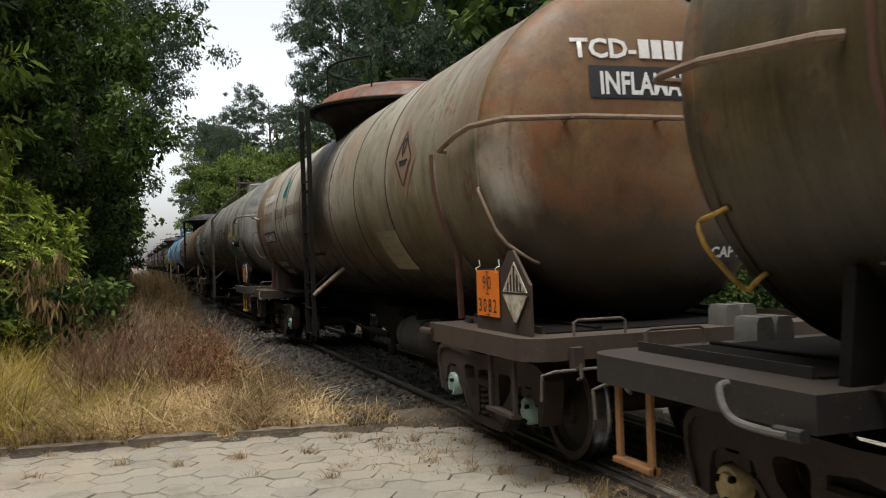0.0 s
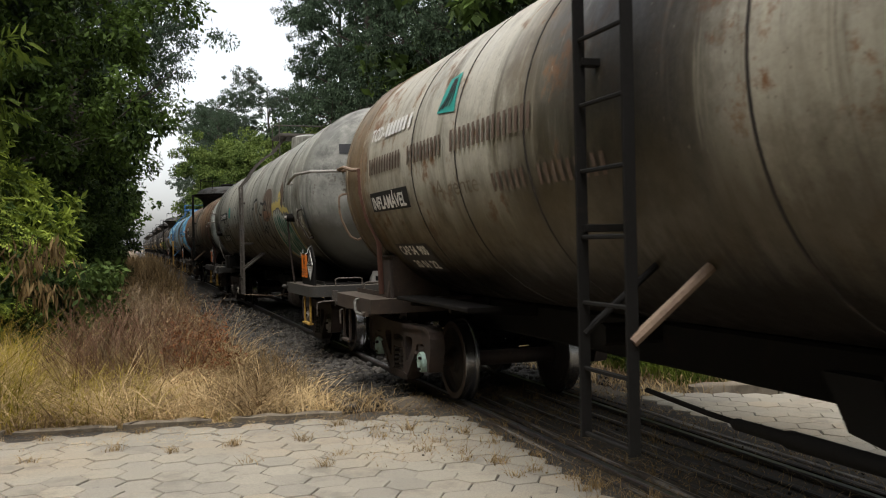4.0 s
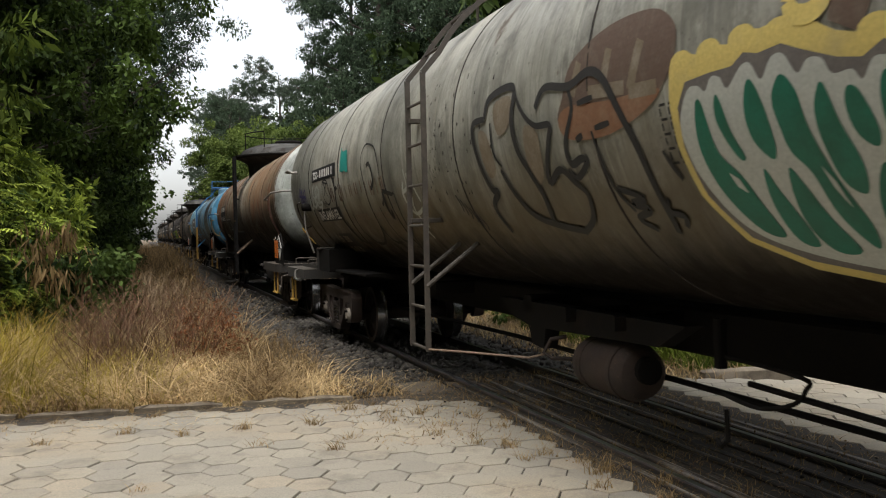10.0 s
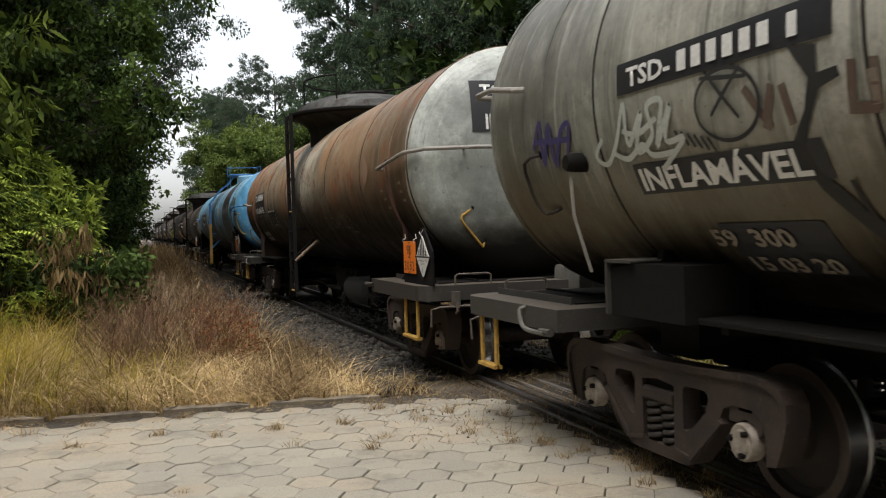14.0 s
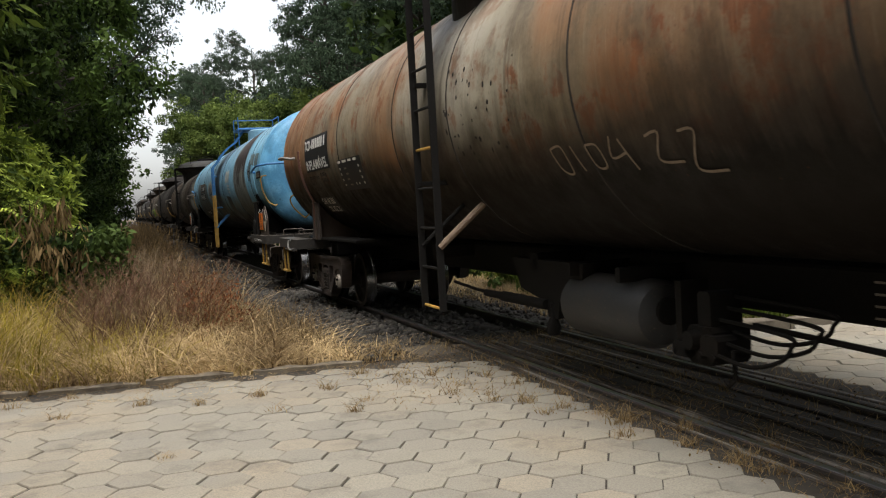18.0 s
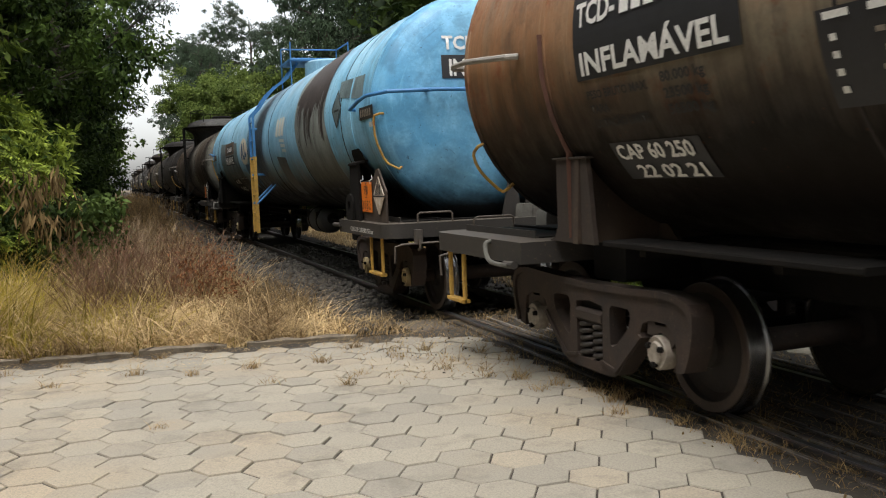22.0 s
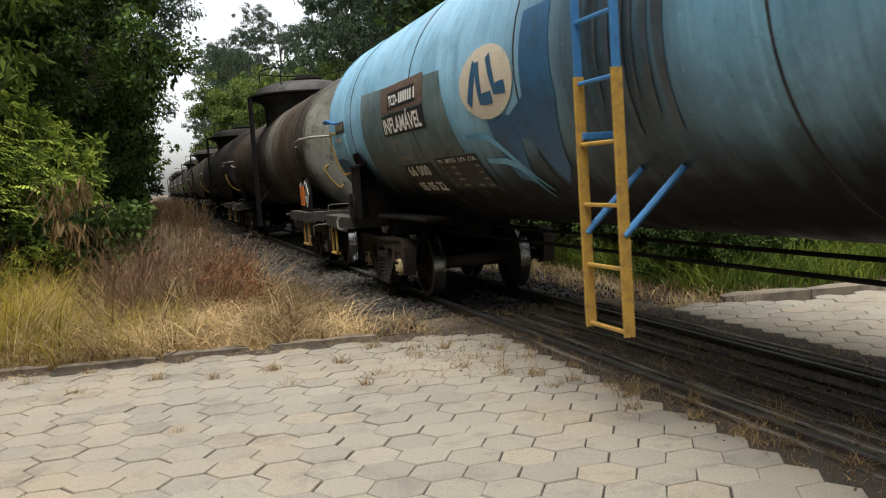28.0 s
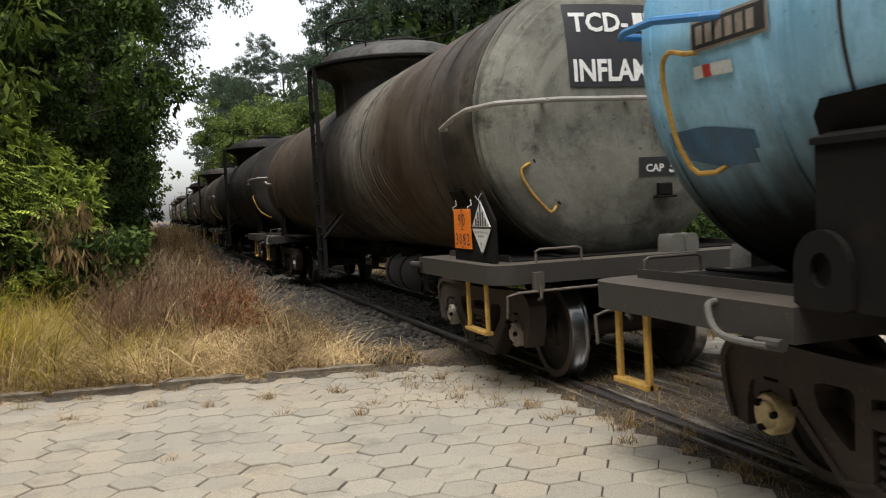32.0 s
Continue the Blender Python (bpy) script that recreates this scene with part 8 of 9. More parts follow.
hazard_board(W1, -6.55, True, 0.21)
hazard_board(W2, -7.30, False, 0.255)
hazard_board(W3, -7.62)
hazard_board(W4, -8.20, True, 0.205)
hazard_board(W5, -6.98)


# ---- plants ----
def leaf_cloud(rng, centres, radii, per, size, droop=0.5, narrow=0.32, flat=0.8):
    """Many small folded leaves in clumps about the given points; arrays of corners and quads."""
    c = np.repeat(np.asarray(centres, float), per, 0)
    r = np.repeat(np.asarray(radii, float), per, 0)[:, None]
    n = len(c)
    d = rng.normal(size=(n, 3))
    d /= np.linalg.norm(d, axis=1, keepdims=True)
    p = c + d * r * rng.random((n, 1)) ** 0.45 * np.array([1, 1, flat])
    a = rng.normal(size=(n, 3))
    a[:, 2] -= droop * 1.6
    a += d * 0.6
    a /= np.linalg.norm(a, axis=1, keepdims=True)
    up = rng.normal(size=(n, 3)) + np.array([0, 0, 1.2])
    s = np.cross(a, up)
    s /= np.linalg.norm(s, axis=1, keepdims=True) + 1e-9
    ln = size * rng.uniform(0.6, 1.3, (n, 1))
    nrm = np.cross(s, a)
    v = np.stack([p, p + a * ln * 0.45 + s * ln * narrow + nrm * ln * 0.06, p + a * ln, p + a * ln * 0.45 - s * ln * narrow + nrm * ln * 0.06], 1).reshape(-1, 3)
    f = np.arange(4 * n).reshape(-1, 4)
    return v, f


def tree_skeleton(rnd, height, spread, trunk, bare=0.35, limbs=9, lean=0.0):
    """Trunk and limbs as tubes; also the points where leaves grow."""
    wood = Build()
    tip = Vector((rnd.uniform(-0.6, 0.6) + lean, rnd.uniform(-0.6, 0.6), height * 0.93))
    pts = [Vector((0, 0, -0.3)), Vector((rnd.uniform(-0.1, 0.1), rnd.uniform(-0.1, 0.1), height * 0.2)), tip * 0.5 + Vector((rnd.uniform(-0.3, 0.3), rnd.uniform(-0.3, 0.3), 0)), tip * 0.78, tip]
    wood.tube(pts, [trunk * 1.25, trunk, trunk * 0.7, trunk * 0.4, trunk * 0.12], 9)
    ends = [(tip, 1.0)]
    for i in range(limbs):
        k = bare + (1 - bare) * (i + rnd.random()) / limbs
        base = pts[1].lerp(tip, max(0, (k - 0.2) / 0.8)) if k > 0.2 else pts[1]
        ang = i * 2.4 + rnd.uniform(-0.5, 0.5)
        ln = spread * (1.1 - 0.55 * k) * rnd.uniform(0.75, 1.15)
        e = base + Vector((math.cos(ang) * ln, math.sin(ang) * ln, ln * rnd.uniform(0.15, 0.65)))
        m = base.lerp(e, 0.5) + Vector((0, 0, ln * rnd.uniform(-0.05, 0.16)))
        wood.tube([base, m, e], [trunk * 0.34 * (1.2 - k * 0.6), trunk * 0.2, trunk * 0.05], 6)
        ends += [(e, 0.9), (m, 0.55)]
        for j in range(3):
            q = m.lerp(e, rnd.uniform(0.05, 0.9))
            a2 = ang + rnd.choice((-1, 1)) * rnd.uniform(0.5, 1.2)
            l2 = ln * rnd.uniform(0.3, 0.55)
            e2 = q + Vector((math.cos(a2) * l2, math.sin(a2) * l2, l2 * rnd.uniform(-0.2, 0.7)))
            wood.tube([q, q.lerp(e2, 0.5) + Vector((0, 0, 0.06)), e2], [trunk * 0.12, trunk * 0.08, trunk * 0.03], 5)
            ends += [(e2, 0.8), (q.lerp(e2, 0.5), 0.55)]
    return wood, ends


LEAF = {
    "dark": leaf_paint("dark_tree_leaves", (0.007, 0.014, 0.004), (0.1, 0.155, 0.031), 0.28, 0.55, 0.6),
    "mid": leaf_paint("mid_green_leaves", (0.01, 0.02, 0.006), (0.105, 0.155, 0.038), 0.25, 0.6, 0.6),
    "blue": leaf_paint("grey_green_gum_leaves", (0.02925, 0.0468, 0.0273), (0.09563, 0.135, 0.07875)),
    "light": leaf_paint("light_green_leaves", (0.0504, 0.08064, 0.01814), (0.2218, 0.2822, 0.0756), 0.25, 0.6, 0.8),
    "fresh": leaf_paint("fresh_shrub_leaves", (0.02, 0.045, 0.008), (0.5, 0.6, 0.1), 0.35, 0.55, 2.2),
}


def make_tree(seed, label, leaf, height, spread, trunk, per=70, clump=0.8, size=0.2, bare=0.3, limbs=10, narrow=0.32, droop=0.5, name="tree"):
    rnd, rng = random.Random(seed), np.random.default_rng(seed)
    wood, ends = tree_skeleton(rnd, height, spread, trunk, bare, limbs)
    T = new(name)
    tagged(T, label, "tree" if name == "tree" else "shrub", "trees beside the railway")
    part("trunk", wood, M["bark"], T, "", 60)
    sub = []
    for p, k in ends:
        for _ in range(4):
            sub.append((p + Vector((rnd.gauss(0, 1), rnd.gauss(0, 1), rnd.gauss(0, 0.7))) * clump * 0.75, clump * k * rnd.uniform(0.35, 0.75)))
    v, f = leaf_cloud(rng, [tuple(p) for p, _ in sub], [k for _, k in sub], per, size, droop, narrow)
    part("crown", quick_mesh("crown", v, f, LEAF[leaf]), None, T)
    return T


def plant(proto, x, y, turn, scale=1.0, z=-0.1):
    t = copy_thing(proto, pose(x, y, z, 0, 0, turn))
    t.scale = (scale, scale, scale)
    return t


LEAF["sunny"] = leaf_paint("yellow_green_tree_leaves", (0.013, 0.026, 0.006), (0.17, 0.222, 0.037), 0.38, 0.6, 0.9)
# Far leaves: distance haze put into the colour as a slightly greyer green.
LEAF["haze"] = leaf_paint("far_gum_leaves", (0.034, 0.05, 0.034), (0.095, 0.122, 0.082))
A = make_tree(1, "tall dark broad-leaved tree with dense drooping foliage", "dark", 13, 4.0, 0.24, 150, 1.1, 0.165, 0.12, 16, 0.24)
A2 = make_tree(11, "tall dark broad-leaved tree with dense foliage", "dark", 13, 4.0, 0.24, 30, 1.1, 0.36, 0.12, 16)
B = make_tree(2, "tall grey-green gum tree with open airy branches", "blue", 15, 3.2, 0.2, 75, 0.62, 0.13, 0.30, 16, 0.2, 0.8)
B2 = make_tree(12, "distant grey-green gum tree with an airy crown", "haze", 15, 3.4, 0.2, 60, 0.7, 0.16, 0.30, 14, 0.24, 0.8)
C = make_tree(3, "bushy light green tree with a rounded crown", "light", 7.2, 2.9, 0.14, 150, 0.95, 0.14, 0.12, 13)
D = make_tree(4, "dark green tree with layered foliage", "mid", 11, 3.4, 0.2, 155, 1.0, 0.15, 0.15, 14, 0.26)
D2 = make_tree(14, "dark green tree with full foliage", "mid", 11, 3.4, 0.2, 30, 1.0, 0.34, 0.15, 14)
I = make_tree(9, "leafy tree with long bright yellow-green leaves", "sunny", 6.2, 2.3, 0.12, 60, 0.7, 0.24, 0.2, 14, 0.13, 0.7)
E = make_tree(5, "fresh green shrub with feathery hanging leaves", "fresh", 2.7, 1.35, 0.05, 100, 0.42, 0.16, 0.12, 13, 0.17, 0.35, "shrub")
F = make_tree(6, "low dark green undergrowth shrub", "mid", 2.0, 1.2, 0.05, 110, 0.55, 0.12, 0.1, 9, 0.25, 0.4, "shrub")
G = make_tree(7, "high tree with a wide crown that leans over the line", "blue", 14, 5.2, 0.26, 80, 0.9, 0.14, 0.5, 15, 0.24, 0.7)
for proto, s_, n_, turn, k in (
        # wood along the near side of the line
        (I, 13.2, -4.6, 80, 0.95), (I, 15.2, -5.2, 200, 1.2), (I, 14.0, -6.2, 310, 1.2),
        (A, 15.5, -7.0, 0, 0.95), (A, 19.5, -5.6, 110, 1.0), (A, 25, -4.8, 220, 1.05), (D, 17, -10, 60, 1.1), (D, 31, -5.6, 10, 1.15), (A, 40, -5.0, 70, 1.0), (D, 48, -5.2, 200, 1.1), (G, 36, -1.8, 30, 1.0), (G, 29, -3.0, 200, 0.9), (G, 46, -2.4, 100, 0.95),
        (A2, 58, -5.4, 300, 1.05), (D2, 70, -4.8, 120, 1.1), (A2, 84, -5.2, 20, 1.1), (A2, 104, -5.2, 50, 1.2), (D2, 125, -5, 250, 1.2), (B, 43, -4.4, 40, 0.8), (B, 54, -4.9, 140, 1.0), (D2, 24, -11, 140, 1.2), (D, 13.5, -11.5, 240, 0.9), (A2, 10.5, -13.5, 80, 1.0), (A2, 21, -14, 10, 1.2),
        # unseen trees added behind the camera to block low sky light
        (A2, 3, -14, 0, 1.2), (D2, -5, -12.5, 90, 1.35), (A2, -11, -15, 200, 1.0), (D2, -18, -12, 20, 1.15), (A2, -22, -4, 100, 1.0), (D2, -25, 4, 300, 1.1), (A2, -5, -22, 30, 1.2), (D2, -14, -20, 130, 1.2), (A2, -30, -2, 160, 1.3), (D2, -28, 11, 220, 1.2),
        (A2, 7, -13.5, 40, 1.05), (D2, -1, -12, 150, 1.3), (A2, -9, -11, 250, 1.2), (D2, -15, -8, 10, 1.35),
        # far side of the line
        (C, 60, 7.4, 0, 1.15), (C, 67, 8.2, 130, 1.25), (B2, 88, 9.0, 0, 1.05), (B2, 106, 10.6, 90, 1.15), (B2, 116, 10.5, 200, 1.2), (B2, 78, 11.5, 150, 1.1), (B2, 97, 8.6, 30, 1.15), (B, 77, 7.3, 80, 0.95), (B2, 122, 10.2, 250, 1.3), (B, 50, 11.2, 30, 1.25), (B, 53, 14, 160, 1.3), (B, 43, 11.4, 60, 1.35), (B, 36, 12.2, 10, 1.3), (D2, 35, 17, 100, 1.6), (D2, 28, 17.0, 170, 1.5), (B, 29, 13.5, 250, 1.25), (A2, 22, 17, 0, 1.3), (B, 46, 14.5, 200, 1.4),
        (D2, 80, 18, 300, 1.2), (D2, 104, 19, 20, 1.3), (A2, 130, 21, 0, 1.4), (C, 46, 9.4, 70, 0.95), (C, 30, 10.5, 80, 0.8), (C, 21, 11.0, 200, 0.75), (D, 14, 17, 200, 1.2), (C, 13, 13.5, 300, 0.75), (D2, 5, 22, 20, 1.2), (C, 37, 9.6, 250, 0.8), (A2, -6, 24, 70, 1.2), (D2, -16, 22, 40, 1.3)):
    p = at_track(s_, n_)
    plant(proto, p.x, p.y, turn, k)
def frond_shrub(seed, label, height, spread, count):
    """A shrub of arching twigs that carry layered, hanging sprays of paired leaflets."""
    rnd = random.Random(seed)
    wood, v, f = Build(), [], []
    tiers = [(rnd.uniform(0, 6.28), (k + 0.5) / 15) for k in range(15)]
    for i in range(count):
        ang, lev = tiers[i % 15]
        ang, lev = ang + rnd.gauss(0, 0.3), min(1.0, max(0.0, lev + rnd.gauss(0, 0.025)))
        r = spread * (1.1 - 0.7 * lev ** 1.8) * rnd.uniform(0.75, 1.1)
        root = Vector((rnd.uniform(-0.12, 0.12), rnd.uniform(-0.12, 0.12), -0.2))
        e = Vector((math.cos(ang) * r, math.sin(ang) * r, height * (0.42 + 0.58 * lev)))
        m = root.lerp(e, 0.55) + Vector((0, 0, height * 0.16))
        wood.tube([root, m, e], [0.022, 0.014, 0.005], 5)
        for j in range(5):
            q = m.lerp(e, 0.25 + 0.75 * j / 4) + Vector((rnd.gauss(0, 0.07), rnd.gauss(0, 0.07), rnd.gauss(0, 0.05)))
            a2 = ang + rnd.uniform(-1.1, 1.1)
            ln = rnd.uniform(0.45, 0.75)
            for k in range(12):
                t = (k + 0.5) / 12
                d = Vector((math.cos(a2), math.sin(a2), 0.35 - 1.0 * t))
                p0 = q + Vector((math.cos(a2) * ln * t, math.sin(a2) * ln * t, ln * (0.32 * t - 0.5 * t * t)))
                for s_ in (-1, 1):
                    side_ = Vector((-math.sin(a2) * s_, math.cos(a2) * s_, -0.35)) + d * 0.55 + Vector((rnd.gauss(0, 0.12), rnd.gauss(0, 0.12), rnd.gauss(0, 0.15)))
                    side_.normalize()
                    l2 = 0.135 * (1.1 - 0.5 * t) * rnd.uniform(0.8, 1.2)
                    w2 = d.normalized() * 0.021
                    b0 = len(v)
                    v += [p0, p0 + side_ * l2 * 0.5 + w2, p0 + side_ * l2, p0 + side_ * l2 * 0.5 - w2]
                    f.append((b0, b0 + 1, b0 + 2, b0 + 3))
    T = new("shrub")
    tagged(T, label, "shrub", "trees beside the railway")
    part("stem", wood, M["bark"], T, "", 60)
    part("crown", quick_mesh("crown", [tuple(q) for q in v], f, LEAF["fresh"]), None, T)
    return T


H = frond_shrub(21, "bright green shrub with layered feathery sprays of leaves", 2.8, 1.5, 75)
H.matrix_basis = pose(-6.55, 11.35, -0.1, 0, 0, 0)
for x, y, turn, k in ((-7.5, 11.0, 100, 0.95), (-7.9, 12.4, 200, 1.15), (-6.3, 12.2, 300, 0.85), (-5.75, 11.5, 40, 0.55), (-8.9, 11.6, 150, 1.1)):
    plant(H, x, y, turn, k)
for x, y, turn, k in ((-7.0, 13.4, 220, 1.0), (-8.6, 13.2, 40, 1.1)):
    plant(E, x, y, turn, k)
for s_, n_, turn, k in ((13.5, -4.0, 0, 1.0), (16, -3.6, 90, 1.0), (19, -3.2, 200, 1.05), (23, -2.8, 30, 1.1), (28, -2.6, 140, 1.2), (34, -2.4, 250, 1.2), (42, -2.4, 10, 1.3), (52, -2.4, 100, 1.4),
                        (9.2, 6.3, 30, 0.42), (9.9, 7.3, 200, 0.55), (10.8, 6.6, 0, 0.55), (12.0, 6.5, 300, 0.6), (13.6, 6.6, 40, 0.65), (12.5, 7.1, 120, 0.7), (15, 7.3, 220, 0.8), (18, 7.2, 50, 0.9), (22, 7.4, 150, 1.0), (27, 7.5, 260, 1.1), (33, 7.4, 10, 1.2), (9.8, 9.4, 70, 0.7), (8.6, 12, 20, 0.9), (45, 7.4, 80, 1.3)):
    p = at_track(s_, n_)
    plant(F, p.x, p.y, turn, k)
# the first of each kind stands among the others
for proto, s_, n_ in ((A, 34, -9), (B, 62, 14), (C, 54, 9.0), (D, 140, -9), (A2, 160, -7), (D2, 165, 17), (B2, 135, 13), (E, 11.0, -8.2), (I, 12.2, -6.6), (F, 62, 7.4), (G, 62, -3.4)):
    p = at_track(s_, n_)
    proto.matrix_basis = pose(p.x, p.y, -0.1, 0, 0, 35)


def blades(rng, xy, height, width, bend, z=-0.05, segs=3, lean=0.45):
    """Curved grass blades of three quads each."""
    n = len(xy)
    h = height * rng.uniform(0.45, 1.25, n)
    a = rng.uniform(0, 2 * math.pi, n)
    b_ = bend * rng.uniform(0.2, 1.3, n) * h
    wa = rng.uniform(0, 2 * math.pi, n)
    w_ = width * rng.uniform(0.6, 1.3, n)
    la, ls = rng.uniform(0, 2 * math.pi, n), lean * h * np.abs(rng.normal(0, 0.7, n))
    vs = []
    for k in range(segs + 1):
        t = k / segs
        cx = xy[:, 0] + np.cos(a) * b_ * t * t + np.cos(la) * ls * t
        cy = xy[:, 1] + np.sin(a) * b_ * t * t + np.sin(la) * ls * t
        cz = z + h * (t - 0.35 * t * t * np.minimum(b_ / h, 1))
        ww = w_ * (1 - 0.88 * t)
        vs += [np.stack([cx - np.cos(wa) * ww, cy - np.sin(wa) * ww, cz], 1), np.stack([cx + np.cos(wa) * ww, cy + np.sin(wa) * ww, cz], 1)]
    v = np.stack(vs, 1).reshape(-1, 3)
    m = 2 * (segs + 1)
    f = np.concatenate([np.stack([np.arange(n) * m + 2 * k, np.arange(n) * m + 2 * k + 1, np.arange(n) * m + 2 * k + 3, np.arange(n) * m + 2 * k + 2], 1) for k in range(segs)])
    return v, f


M["straw"] = leaf_paint("dry_straw", (0.12, 0.075, 0.036), (0.74, 0.55, 0.29), 0.2, 0.65, 1.4)
M["brush"] = leaf_paint("dry_brown_brush", (0.06, 0.04, 0.02), (0.27, 0.185, 0.088), 0.15, 0.8)
M["red_brush"] = leaf_paint("reddish_dry_weeds", (0.08, 0.033, 0.015), (0.28, 0.115, 0.05), 0.15, 0.8)
M["dead"] = leaf_paint("dead_hanging_leaves", (0.085, 0.055, 0.026), (0.28, 0.195, 0.09), 0.2, 0.8)
M["twig"] = worn("grey_dry_twig", (0.25, 0.175, 0.1), (0.12, 0.078, 0.042), 8, 0.45, 0.9)
M["red_twig"] = worn("reddish_dry_twig", (0.16, 0.08, 0.042), (0.085, 0.046, 0.028), 8, 0.45, 0.9)
M["green_grass"] = leaf_paint("green_grass_blades", (0.035, 0.06, 0.01), (0.19, 0.235, 0.035), 0.3, 0.6, 0.9)
M["yellow_grass"] = leaf_paint("yellow_green_grass", (0.12, 0.1, 0.014), (0.64, 0.5, 0.095), 0.3, 0.7, 1.2)
rg = np.random.default_rng(11)


def strip(n, s0, s1, n0, n1):
    s_, n_ = rg.uniform(s0, s1, n), rg.uniform(n0, n1, n)
    h = radians(HEAD)
    return np.stack([n_ * math.cos(h) - s_ * math.sin(h), n_ * math.sin(h) + s_ * math.cos(h)], 1)


def grass(name, mat, label, sets, z=-0.05):
    vs, fs, k = [], [], 0
    for xy, h, w_, bend in sets:
        v, f = blades(rg, xy, h, w_, bend, z)
        vs.append(v)
        fs.append(f + k)
        k += len(v)
    return tagged(new(name, quick_mesh(name, np.concatenate(vs), np.concatenate(fs), M[mat])), label, "grass", kind="stuff")


def beyond_kerb(xy, lo=0.05, hi=99):
    line = np.interp(xy[:, 0], [p[0] for p in kerb_pts], [p[1] for p in kerb_pts])
    d = xy[:, 1] - line
    return xy[(d > lo) & (d < hi)]


grass("dry_grass", "straw", "tall dry golden straw grass beside the kerb",
      [(beyond_kerb(strip(7500, 8.4, 11.0, -8.5, -1.2)), 0.66, 0.0055, 0.8), (strip(2200, 10.4, 14, -1.5, 1.3), 0.75, 0.005, 0.7), (beyond_kerb(strip(20000, 6.5, 12.0, -7.5, 1.2)), 0.42, 0.0065, 1.9), (beyond_kerb(strip(16000, 6.5, 10.6, -7.5, 1.9)), 0.26, 0.006, 2.6), (beyond_kerb(strip(14000, 6.5, 10, -7.5, 2.5), -0.02, 1.3), 0.15, 0.0045, 1.8), (strip(9000, 11.5, 20, -6, -0.5), 0.75, 0.008, 1.3), (beyond_kerb(strip(900, 6.5, 13, -7, 0.6), 0.4), 0.95, 0.0045, 1.0), (beyond_kerb(strip(1500, 7.0, 12, -3.2, 1.3), 0.15), 0.5, 0.011, 1.6), (beyond_kerb(strip(1600, 7.0, 10.5, -3.0, 1.9), 0.05), 0.3, 0.01, 2.2)])
grass("dry_brush", "brush", "thicket of dry brown weeds along the ballast",
      [(strip(450, 10.9, 15, -0.7, 1.0), 0.6, 0.0035, 0.9), (strip(1700, 14.5, 30, -1.0, 1.3), 0.8, 0.005, 0.8), (strip(5000, 30, 90, -1.7, 1.8), 1.2, 0.013, 0.5), (beyond_kerb(strip(1600, 9.2, 13, 0.5, 1.9), 0.4), 0.42, 0.0045, 0.9)])


def twiggy(rnd, x, y, h, wood):
    """A bare branching weed."""
    for i in range(rnd.randrange(5, 9)):
        a, lean = rnd.uniform(0, 6.28), rnd.uniform(0.15, 0.75)
        e = Vector((x + math.cos(a) * h * lean, y + math.sin(a) * h * lean, h * rnd.uniform(0.55, 1.0)))
        r0 = Vector((x, y, -0.12))
        m = r0.lerp(e, 0.5) + Vector((0, 0, 0.08))
        wood.tube([r0, m, e], [0.006, 0.0042, 0.0018], 3, caps=False)
        for j in range(7):
            q = r0.lerp(m, j / 3.5) if j < 3 else m.lerp(e, (j - 3) / 4)
            a2, l2 = rnd.uniform(0, 6.28), h * rnd.uniform(0.12, 0.3)
            e2_ = q + Vector((math.cos(a2) * l2 * 0.7, math.sin(a2) * l2 * 0.7, l2 * 0.9))
            wood.tube([q, e2_], [0.003, 0.0015], 3, caps=False)
            for k_ in range(2):
                a3, q2 = a2 + rnd.uniform(-1.2, 1.2), q.lerp(e2_, rnd.uniform(0.3, 0.9))
                wood.tube([q2, q2 + Vector((math.cos(a3) * l2 * 0.4, math.sin(a3) * l2 * 0.4, l2 * 0.45))], [0.002, 0.001], 3, caps=False)


rt = random.Random(31)
for k in range(9):
    wood = Build()
    for i in range(12):
        q = at_track(10.6 + k * 0.62 + rt.uniform(-0.4, 0.5), rt.uniform(-0.75, 0.8))
        twiggy(rt, q.x, q.y, rt.uniform(0.5, 1.05), wood)
    tagged(new("dry_weed", wood.mesh("dry_weed", M["twig"] if k % 3 else M["red_twig"])), "bare branching dry weeds standing in straw", "weeds", "dry weeds beside the ballast", "stuff")
brush_c = np.concatenate([np.c_[strip(420, 10.8, 16, -0.7, 0.95), rg.uniform(0.15, 0.8, 420)], np.c_[strip(600, 16, 30, -1.0, 1.2), rg.uniform(0.2, 0.85, 600)]])
bv, bf = leaf_cloud(rg, brush_c, np.full(len(brush_c), 0.2), 7, 0.05, 0.2, 0.14, 1.0)
tagged(new("dry_brush_twigs", quick_mesh("dry_brush_twigs", bv, bf, M["brush"])), "brown withered leaves and seed heads on the weeds", "weeds", kind="stuff")
red_c = np.c_[strip(200, 10.2, 13.5, 0.4, 1.15), rg.uniform(0.05, 0.6, 200)]
bv, bf = leaf_cloud(rg, red_c, np.full(len(red_c), 0.17), 16, 0.06, 0.3, 0.13, 1.0)
tagged(new("red_brush", quick_mesh("red_brush", bv, bf, M["red_brush"])), "reddish-brown withered weeds beside the ballast", "weeds", kind="stuff")
